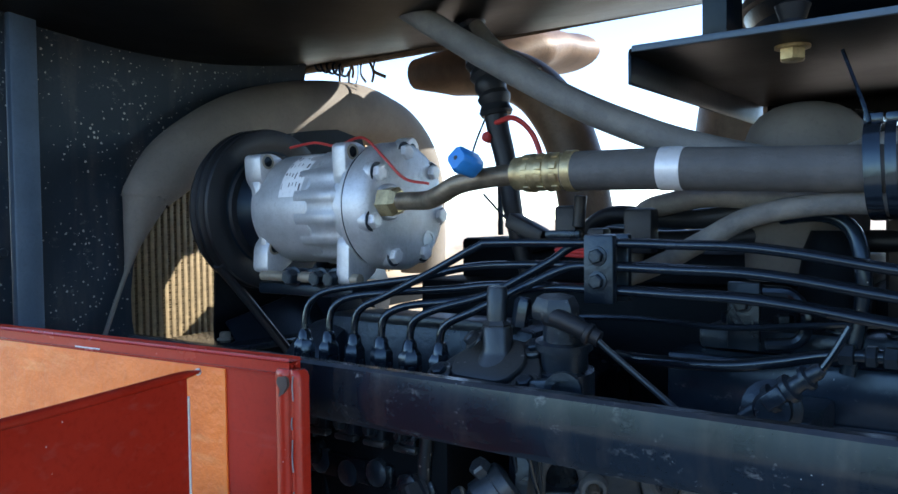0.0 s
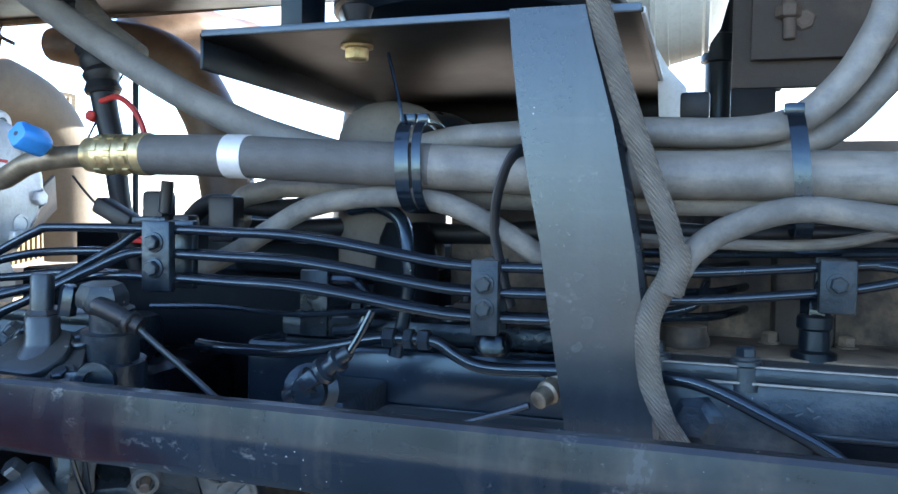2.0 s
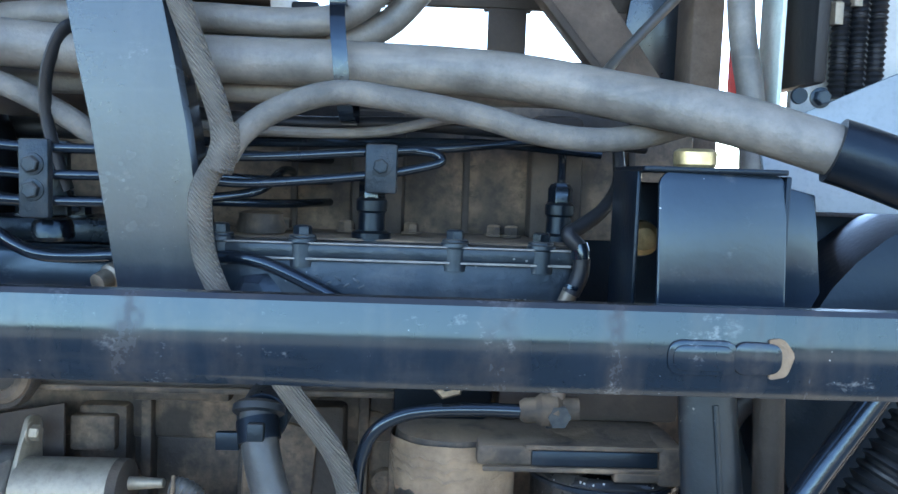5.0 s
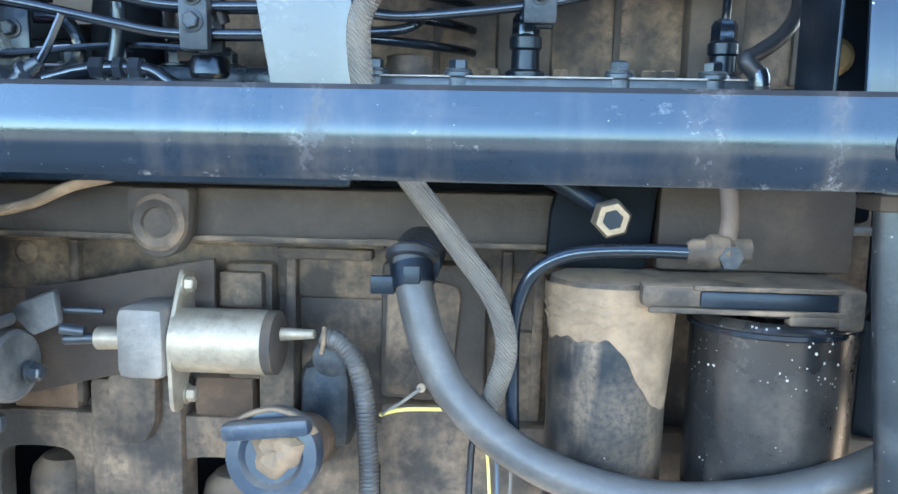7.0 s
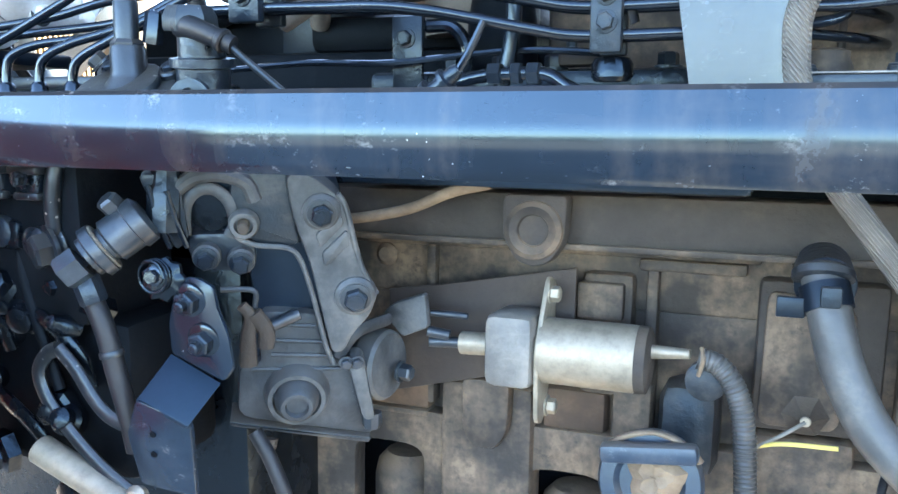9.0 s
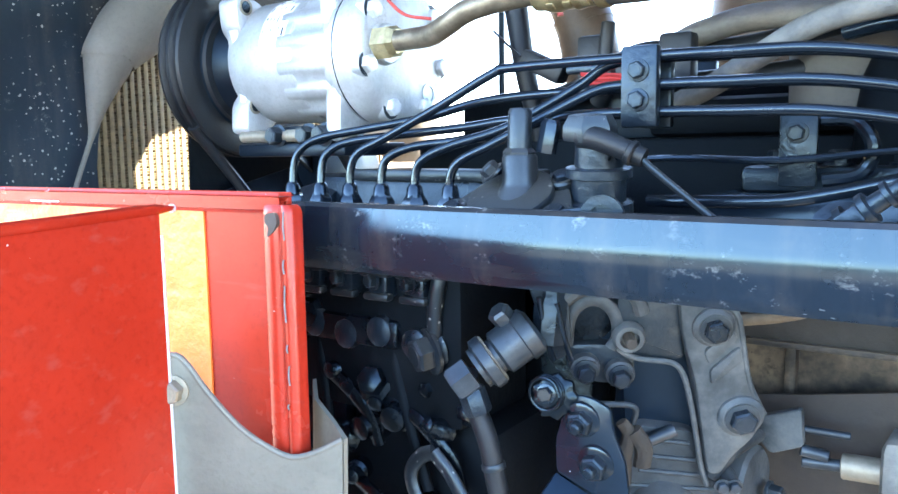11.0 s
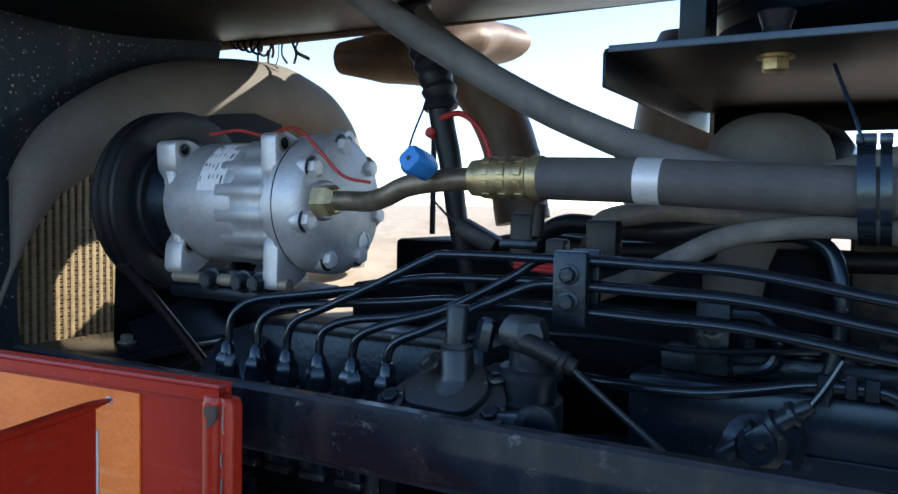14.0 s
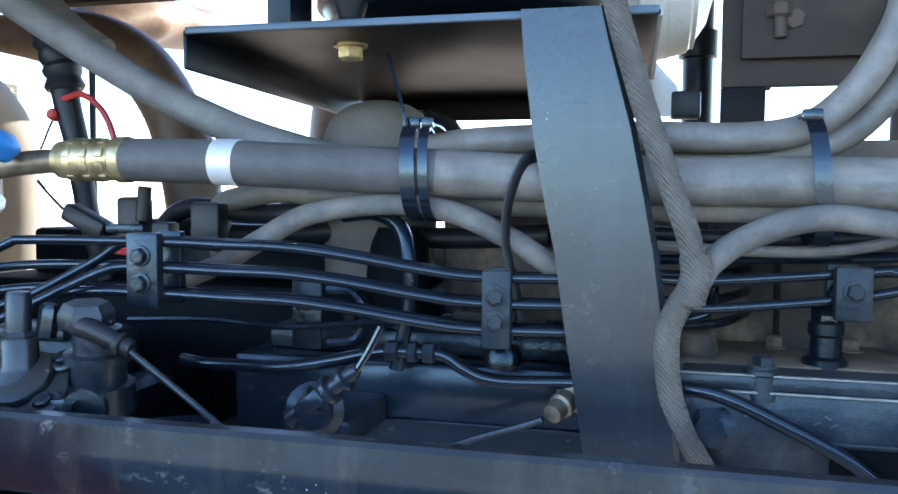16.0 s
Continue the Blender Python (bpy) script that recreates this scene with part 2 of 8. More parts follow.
YELLOW = material("yellow_wire", (0.72, 0.58, 0.16), 0.5, vary=0.15)
CREAM = material("dry_dust_cake", (0.185, 0.132, 0.086), 0.92, vary=0.3, scale=40, bump=0.4, dust=0.3, dust_colour=(0.245, 0.178, 0.118))
LINER = material("sunlit_cream_liner", (0.56, 0.47, 0.37), 0.85, vary=0.2, scale=12, bump=0.15, dust=0.2, dust_colour=(0.45, 0.36, 0.26))
BROWNDUST = material("rust_brown_dust", (0.075, 0.046, 0.029), 0.8, vary=0.45, scale=16, grain=120, bump=0.35, dust=0.45, settle=0.5, dust_colour=(0.215, 0.140, 0.086), drip=0.3, drip_colour=(0.035, 0.028, 0.022))
EARTH = material("dry_earth", (0.40, 0.325, 0.245), 0.95, vary=0.3, scale=0.7, grain=9.0, bump=0.3)
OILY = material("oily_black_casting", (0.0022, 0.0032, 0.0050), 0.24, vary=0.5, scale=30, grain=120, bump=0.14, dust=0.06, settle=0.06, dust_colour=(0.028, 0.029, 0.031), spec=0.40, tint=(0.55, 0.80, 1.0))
FILTERM = material("dusty_filter_paint", (0.012, 0.014, 0.017), 0.36, vary=0.4, scale=9, bump=0.06, dust=0.58, dust_colour=(0.19, 0.145, 0.10), drip=0.9, drip_colour=(0.24, 0.175, 0.115), specks=0.2, speck_scale=160, spec=0.4, tint=(0.62, 0.83, 1.0))
BOXM = material("blue_black_paint", (0.008, 0.015, 0.025), 0.20, vary=0.3, scale=9, bump=0.03, dust=0.15, dust_colour=(0.035, 0.04, 0.05), specks=0.26, speck_scale=140, scratch=0.16, smudge=0.10, spec=0.45, tint=(0.62, 0.83, 1.0), spread=0.5)
DIRT = material("dirt_brown_casting", (0.036, 0.030, 0.025), 0.75, vary=0.5, scale=14, grain=150, bump=0.4, dust=0.28, settle=0.5, dust_colour=(0.128, 0.094, 0.064), drip=0.3, drip_colour=(0.03, 0.027, 0.025))
MOUNT = material("pale_blue_grey_paint", (0.22, 0.27, 0.31), 0.5, vary=0.15, scale=12, bump=0.04, dust=0.2, dust_colour=(0.30, 0.28, 0.25), specks=0.2)
MANIFOLD = material("scuffed_blue_black_casting", (0.007, 0.012, 0.018), 0.36, vary=0.4, scale=20, grain=150, bump=0.2, dust=0.18, settle=0.3, dust_colour=(0.11, 0.10, 0.085), specks=0.34, speck_scale=120, speck_colour=(0.20, 0.21, 0.21), scratch=0.22, drip=0.35, drip_colour=(0.075, 0.085, 0.09), spec=0.5, tint=(0.7, 0.88, 1.0))
FILTERN = material("specked_filter_paint", (0.010, 0.011, 0.012), 0.24, vary=0.4, scale=16, bump=0.02, dust=0.17, dust_colour=(0.105, 0.086, 0.068), drip=0.3, drip_colour=(0.10, 0.083, 0.065), specks=0.42, thin_low=0.30, speck_scale=190, speck_colour=(0.5, 0.48, 0.44))
GOVDUST = material("grey_dust_on_black", (0.020, 0.023, 0.027), 0.5, vary=0.4, scale=18, grain=150, bump=0.2, dust=0.42, settle=0.5, dust_colour=(0.095, 0.098, 0.100), drip=0.5, drip_colour=(0.030, 0.036, 0.043), tint=(0.7, 0.88, 1.0))
GOVPALE = material("pale_dust_on_casting", (0.045, 0.050, 0.054), 0.50, vary=0.4, scale=34, grain=170, bump=0.15, dust=0.6, settle=0.4, dust_colour=(0.120, 0.119, 0.115), drip=0.35, drip_colour=(0.075, 0.080, 0.084), tint=(0.7, 0.88, 1.0))
CAPM = material("scuffed_blue_cap", (0.016, 0.028, 0.046), 0.36, vary=0.35, scale=24, bump=0.08, dust=0.30, settle=0.5, dust_colour=(0.175, 0.150, 0.118), scratch=0.2, smudge=0.55, speck_colour=(0.26, 0.27, 0.28), specks=0.3, speck_scale=150, tint=(0.7, 0.88, 1.0))
# Strongest tint: the bent face's mirrored sky blue is in the material.
BRACKETM = material("bracket_paint", (0.007, 0.013, 0.023), 0.42, vary=0.25, scale=12, bump=0.02, dust=0.06, dust_colour=(0.03, 0.036, 0.045), scratch=0.08, spec=0.32, tint=(0.45, 0.74, 1.0))
BLUESTEEL = material("blue_grey_steel", (0.036, 0.048, 0.060), 0.32, 0.4, vary=0.3, scale=40, bump=0.08, dust=0.2, dust_colour=(0.12, 0.12, 0.118))
HOSEDARK = material("dark_grey_rubber_hose", (0.068, 0.068, 0.068), 0.6, vary=0.3, scale=26, grain=300, bump=0.18, dust=0.25, settle=0.25, dust_colour=(0.17, 0.15, 0.125), scratch=0.15)
# Cooler copy of HOSE; sky light on the diagonal hose is in the colour.
HOSESKY = material("skylit_rubber_hose", (0.130, 0.130, 0.126), 0.65, vary=0.3, scale=26, grain=300, bump=0.18, dust=0.25, settle=0.25, dust_colour=(0.25, 0.225, 0.19), scratch=0.2)
# Darker stand-in for cast iron, so deep castings and gaps stay dark.
MATBLACK = material("matte_black_casting", (0.0022, 0.0028, 0.0040), 0.6, vary=0.5, scale=20, grain=130, bump=0.15, dust=0.08, settle=0.10, dust_colour=(0.024, 0.024, 0.024), spec=0.12, tint=(0.6, 0.82, 1.0))
PUMPM = material("dusty_pump_casting", (0.008, 0.011, 0.015), 0.34, vary=0.5, scale=26, grain=150, bump=0.10, dust=0.2, settle=0.35, dust_colour=(0.085, 0.080, 0.072), specks=0.40, thin_low=0.28, speck_scale=150, speck_colour=(0.26, 0.25, 0.23), drip=0.25, drip_colour=(0.06, 0.058, 0.054), spec=0.55, tint=(0.7, 0.88, 1.0))
# Darker copy of FRAME; on the cross member it holds the shade.
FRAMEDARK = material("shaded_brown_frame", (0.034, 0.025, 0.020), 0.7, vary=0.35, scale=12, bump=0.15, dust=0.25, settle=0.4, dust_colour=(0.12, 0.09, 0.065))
PALEDUST = material("pale_settled_dust", (0.20, 0.20, 0.19), 0.9, vary=0.35, scale=60, bump=0.3, dust=0.2, dust_colour=(0.26, 0.23, 0.19))
GLASSG = material("pale_green_edge", (0.50, 0.60, 0.57), 0.2, vary=0.1)


# ---- mesh helpers ----
def thing(name, at, label, category, group="", kind=""):
    ob = tagged(new(name), label, category, group, kind)
    ob.location = at
    ob.empty_display_size = 0.02
    return ob


place = Matrix.Identity(4)
LEAN = Matrix(((1.0289, 0.0395, 0.0078, -0.0384), (0.0023, 0.9603, 0.0283, -0.0021), (0.0016, -0.0409, 1.0328, -0.0191), (0, 0, 0, 1)))


def part(name, bm, mat, parent=None, label="", smooth=35):
    bm.transform(place)
    bmesh.ops.recalc_face_normals(bm, faces=bm.faces)
    for f in bm.faces:
        f.smooth = smooth > 0
    for e in bm.edges:
        if len(e.link_faces) == 2 and e.calc_face_angle(0) > radians(smooth):
            e.smooth = False
    me = bpy.data.meshes.new(name)
    bm.to_mesh(me)
    bm.free()
    me.materials.append(mat)
    ob = new(name, me)
    if parent is not None:
        ob.parent = parent
        if parent.parent is None:
            ob.matrix_parent_inverse = Matrix.Translation(-parent.location)
    return tagged(ob, label)


def single(name, bm, mat, label, category, group="", kind="", smooth=35):
    return tagged(part(name, bm, mat, None, "", smooth), label, category, group, kind)


def box(x0, x1, y0, y1, z0, z1, bevel=0.002, bm=None, turn=None):
    """A bevelled box; turn: a matrix about the box's own centre."""
    own = bmesh.new()
    bmesh.ops.create_cube(own, size=1)
    bmesh.ops.scale(own, vec=(x1 - x0, y1 - y0, z1 - z0), verts=own.verts)
    if bevel:
        b = min(bevel, 0.45 * min(x1 - x0, y1 - y0, z1 - z0))
        bmesh.ops.bevel(own, geom=own.edges[:], offset=b, segments=2, affect="EDGES", profile=0.5)
    if turn is not None:
        bmesh.ops.transform(own, matrix=turn, verts=own.verts)
    bmesh.ops.translate(own, vec=((x0 + x1) / 2, (y0 + y1) / 2, (z0 + z1) / 2), verts=own.verts)
    return join(bm, own)


def join(bm, own):
    if bm is None:
        return own
    me = bpy.data.meshes.new("joined")
    own.to_mesh(me)
    own.free()
    bm.from_mesh(me)
    bpy.data.meshes.remove(me)
    return bm


def basis(axis):
    w = Vector(axis).normalized()
    u = Vector((0, 0, 1)).cross(w)
    u = Vector((1, 0, 0)) if u.length < 1e-4 else u.normalized()
    return u, w.cross(u), w


def lathe(origin, axis, profile, seg=32, bm=None, wobble=None, start=0.0):
    """A turned body: profile rows of (distance along the axis, radius); wobble(angle, distance) is added to the radius."""
    bm = bm or bmesh.new()
    u, v, w = basis(axis)
    o = Vector(origin)
    rings = []
    for d, r in profile:
        if r <= 1e-6:
            rings.append([bm.verts.new(o + w * d)])
            continue
        ring = []
        for k in range(seg):
            a = 2 * math.pi * k / seg + start
            rr = r + (wobble(a, d) if wobble else 0.0)
            ring.append(bm.verts.new(o + w * d + (u * math.cos(a) + v * math.sin(a)) * rr))
        rings.append(ring)
    for a, b in zip(rings, rings[1:]):
        for k in range(seg):
            q = [a[k % len(a)], a[(k + 1) % len(a)], b[(k + 1) % len(b)], b[k % len(b)]]
            q = list(dict.fromkeys(q))
            if len(q) > 2:
                bm.faces.new(q)
    for ring in (rings[0], rings[-1]):
        if len(ring) > 2:
            bm.faces.new(ring)
    return bm


def rod(p0, p1, r, seg=20, bm=None, r1=None, chamfer=0.0008):
    axis = Vector(p1) - Vector(p0)
    n = axis.length
    r1 = r if r1 is None else r1
    c = min(chamfer, r * 0.4, n * 0.3)
    return lathe(p0, axis, [(0, r - c), (c, r), (n - c, r1), (n, r1 - c)], seg, bm)


def smooth_path(points, steps):
    ps = [Vector(p) for p in points]
    if len(ps) == 2:
        return [ps[0].lerp(ps[1], k / steps) for k in range(steps + 1)]
    ext = [ps[0] * 2 - ps[1]] + ps + [ps[-1] * 2 - ps[-2]]
    out = []
    for i in range(1, len(ext) - 2):
        p0, p1, p2, p3 = ext[i - 1 : i + 3]
        for k in range(steps):
            t = k / steps
            out.append(0.5 * ((2 * p1) + (p2 - p0) * t + (2 * p0 - 5 * p1 + 4 * p2 - p3) * t * t + (3 * p1 - p0 - 3 * p2 + p3) * t ** 3))
    return out + [ps[-1]]


def tube(points, r, seg=14, steps=8, bm=None, flat=1.0, flat_axis=(0, 0, 1), ribs=0.0, pitch=0.004, taper=None):
    """A hose or pipe along a smooth curve; flat squashes the section along flat_axis; ribs adds corrugation."""
    bm = bm or bmesh.new()
    path = smooth_path(points, steps)
    if ribs:
        fine, left = [path[0]], 0.0
        for a, b in zip(path, path[1:]):
            n = max(1, int((b - a).length / (pitch / 4)))
            fine += [a.lerp(b, (k + 1) / n) for k in range(n)]
        path = fine
    total = sum((b - a).length for a, b in zip(path, path[1:])) or 1.0
    rings, done, u = [], 0.0, None
    fa = Vector(flat_axis).normalized()
    for i, p in enumerate(path):
        a, b = path[max(0, i - 1)], path[min(len(path) - 1, i + 1)]
        w = (b - a).normalized()
        if u is None:
            u = basis(w)[0]
        u = (u - w * u.dot(w)).normalized()
        v = w.cross(u)
        if i:
            done += (p - path[i - 1]).length
        rr = r * (taper(done / total) if taper else 1.0)
        if ribs:
            rr += ribs * (0.5 + 0.5 * math.cos(2 * math.pi * done / pitch))
        ring = []
        for k in range(seg):
            an = 2 * math.pi * k / seg
            off = (u * math.cos(an) + v * math.sin(an)) * rr
            if flat != 1.0:
                off -= fa * off.dot(fa) * (1 - flat)
            ring.append(bm.verts.new(p + off))
        rings.append(ring)
    for a, b in zip(rings, rings[1:]):
        for k in range(seg):
            bm.faces.new((a[k], a[(k + 1) % seg], b[(k + 1) % seg], b[k]))
    bm.faces.new(rings[0])
    bm.faces.new(rings[-1])
    return bm


def plate(outline, axis, lo, hi, bevel=0.0015, bm=None):
    """A flat plate: outline of 2D corners in the plane across axis ('x': y, z; 'y': x, z; 'z': x, y), from lo to hi along it."""
    own = bmesh.new()
    place = {"x": lambda a, b, c: (c, a, b), "y": lambda a, b, c: (a, c, b), "z": lambda a, b, c: (a, b, c)}[axis]
    low = [own.verts.new(place(a, b, lo)) for a, b in outline]
    high = [own.verts.new(place(a, b, hi)) for a, b in outline]
    own.faces.new(low)
    own.faces.new(high)
    n = len(low)
    for k in range(n):
        own.faces.new((low[k], low[(k + 1) % n], high[(k + 1) % n], high[k]))
    bmesh.ops.recalc_face_normals(own, faces=own.faces)
    if bevel:
        sharp = [e for e in own.edges if len(e.link_faces) == 2 and e.calc_face_angle(0) > 0.6]
        bmesh.ops.bevel(own, geom=sharp, offset=bevel, segments=2, affect="EDGES", profile=0.5)
    return join(bm, own)


def round_outline(corners, r, steps=4):
    """Rounds the corners of a 2D outline."""
    out, n = [], len(corners)
    for i in range(n):
        p, a, b = (Vector(corners[k % n]) for k in (i, i - 1, i + 1))
        da, db = (a - p), (b - p)
        ra = min(r, da.length * 0.45, db.length * 0.45)
        s, e = p + da.normalized() * ra, p + db.normalized() * ra
        for k in range(steps + 1):
            t = k / steps
            out.append(tuple((1 - t) ** 2 * s + 2 * t * (1 - t) * p + t * t * e))
    return out


def disc_outline(cx, cy, r, n=20):
    return [(cx + r * math.cos(2 * math.pi * k / n), cy + r * math.sin(2 * math.pi * k / n)) for k in range(n)]


def bolt(at, axis, r, head=None, washer=True, bm=None, socket=False):
    """A hexagon bolt head on its washer, whose seat is at the given place."""
    head = head or r * 1.1
    at = Vector(at)
    w = Vector(axis).normalized()
    own = bmesh.new()
    z = 0.0
    if washer:
        lathe(at, w, [(0, r * 1.45), (r * 0.25, r * 1.45), (r * 0.3, r * 1.3)], 20, own)
        z = r * 0.28
    lathe(at + w * z, w, [(0, r * 1.1), (head * 0.85, r * 1.1), (head, r * 0.92)], 6, own, start=0.3)
    lathe(at + w * (z + head * 0.98), w, [(0, r * 0.72), (head * 0.06, r * 0.66)], 16, own)
    return join(bm, own)


def zip_tie(name, centre, ry, rz, x, width, lean, label, parent=None, tail=None):
    """A cable tie: a flat loop round hoses, in a plane leaning by lean along x per metre of height, with its lock and tail."""
    t = thing(name, (x, centre[0], centre[1]), label, "cable tie", "black cable ties on the hoses")
    bm = bmesh.new()
    rings = []
    n = 40
    for k in range(n):
        a = 2 * math.pi * k / n
        c, s = math.cos(a), math.sin(a)
        c, s = math.copysign(abs(c) ** 0.7, c), math.copysign(abs(s) ** 0.7, s)
        ring = []
        for dx, g in ((-width / 2, 0), (width / 2, 0), (width / 2, 0.0016), (-width / 2, 0.0016)):
            y, z = centre[0] + (ry + g) * c, centre[1] + (rz + g) * s
            ring.append(bm.verts.new((x + dx + lean * (z - centre[1]), y, z)))
        rings.append(ring)
    for a, b in zip(rings, rings[1:] + rings[:1]):
        for k in range(4):
            bm.faces.new((a[k], a[(k + 1) % 4], b[(k + 1) % 4], b[k]))
    part("loop", bm, PIPE, t)
    top = centre[1] + rz
    lx = x + lean * rz
    part("lock", box(lx - width * 0.58, lx + width * 0.58, centre[0] - ry * 0.6, centre[0] - ry * 0.6 + 0.006, top - 0.003, top + 0.005, 0.001), PIPE, t)
    if tail:
        part("tail", tube(tail, width * 0.13, 8, 6, flat=0.5, flat_axis=(0, 1, 0)), OILY, t)
    return t


# ---- setting ----
bm = bmesh.new()
bmesh.ops.create_grid(bm, x_segments=40, y_segments=40, size=900)
for v in bm.verts:
    d = v.co.length
    v.co.z = 0.0 if d < 60 else 0.3 * noise.noise(v.co * 0.01)
single("ground", bm, EARTH, "dry bare earth of the yard", "ground", kind="structure")


# an unseen low dark hedge, added across the yard for the glossy paint to mirror
bm = bmesh.new()
rnd = random.Random(11)
for k in range(420):
    x, y = -70 + 140 * k / 420, -21 + rnd.uniform(-1.0, 1.0)
    r = rnd.uniform(0.40, 0.50)
    lathe((x, y, 0.0), (0, 0, 1), [(0, r * 0.9), (0.7, r), (1.15, r * 0.95), (1.28 + rnd.uniform(-0.04, 0.04), 0.0)], 7, bm)
HEDGE = material("dark_hedge", (0.030, 0.042, 0.022), 0.9, vary=0.5, scale=3, grain=20, bump=0.4)
single("hedge", bm, HEDGE, "unseen dark hedge added for the gloss paint to mirror", "hedge", kind="stuff")


# ---- frame rail in front of the engine ----
def side_rail():
    t = thing("frame_rail", (0.1, 0.49, 1.058), "black gloss painted steel rail with dust streaks and paint chips", "frame rail")
    # the face folds along its middle: the upper half looks a little up, the lower half a little down
    fold, y = [], 0.49095
    for k in range(24):
        z = 1.1008 - 0.0018 * k
        fold.append((y, z))
        y -= 0.0018 * (0.127 - 0.282 * min(1.0, max(0.0, (1.0865 - z) / 0.0190)))
    prof = [(0.4930, 1.0545), (0.5235, 1.0545), (0.5235, 1.0587), (0.4975, 1.0587), (0.4955, 1.0608), (0.4950, 1.0973), (0.49700, 1.0988), (0.50300, 1.0988), (0.50300, 1.1035), (0.49380, 1.1035)] + fold
    bm = plate(prof, "x", -0.78, 1.05, 0.0)
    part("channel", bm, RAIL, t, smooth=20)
    part("top_lip", box(-0.78, 1.05, 0.5040, 0.5115, 1.0945, 1.1000, 0.001), OILY, t)
    slot = round_outline([(0.387, 1.0675), (0.425, 1.0675), (0.425, 1.0868), (0.387, 1.0868)], 0.009, 8)
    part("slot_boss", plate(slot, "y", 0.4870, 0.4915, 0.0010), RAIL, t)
    inner = round_outline([(0.390, 1.0700), (0.422, 1.0700), (0.422, 1.0842), (0.390, 1.0842)], 0.007, 8)
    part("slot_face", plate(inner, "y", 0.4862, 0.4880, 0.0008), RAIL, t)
    second = round_outline([(0.4225, 1.0680), (0.449, 1.0690), (0.449, 1.0860), (0.4225, 1.0868)], 0.008, 8)
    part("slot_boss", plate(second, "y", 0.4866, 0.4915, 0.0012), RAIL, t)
    # chips of bare metal along the face and the lower edge
    rnd = random.Random(33)
    chip = None
    for k in range(46):
        x = rnd.uniform(-0.45, 0.46)
        low = rnd.random() < 0.6
        z = rnd.uniform(1.0555, 1.0600) if low else rnd.uniform(1.061, 1.099)
        k0 = min(22, max(0, int((1.1008 - z) / 0.0018)))
        y = fold[k0][0] if z > 1.0594 else 0.4907 + 0.47 * (1.0594 - z)
        if chip is None:
            chip = part("paint_chip", lathe((0, -0.0002, 0), (0, 1, 0), [(0, 0.0003), (0.0002, 0.00045), (0.0012, 0.0004)], 6), GOVPALE, t).data
            ob = bpy.data.objects["paint_chip"]
        else:
            ob = new("paint_chip", chip)
            ob.parent = t
            ob.matrix_parent_inverse = Matrix.Translation(-Vector(t.location))
        ob.matrix_basis = Matrix.Translation((x, y, z)) @ Matrix.Rotation(rnd.uniform(-0.4, 0.4), 4, "Y") @ Matrix.Diagonal((rnd.uniform(0.5, 1.3) * (3.0 if low and rnd.random() < 0.4 else 1.0), 1, rnd.uniform(0.3, 0.9), 1))
    part("worn_patch", plate(round_outline([(0.4415, 1.066), (0.452, 1.068), (0.456, 1.080), (0.449, 1.089), (0.4405, 1.088), (0.446, 1.078)], 0.003), "y", 0.4873, 0.4905, 0.0), CREAM, t, "bare worn spot beside the slot")


side_rail()


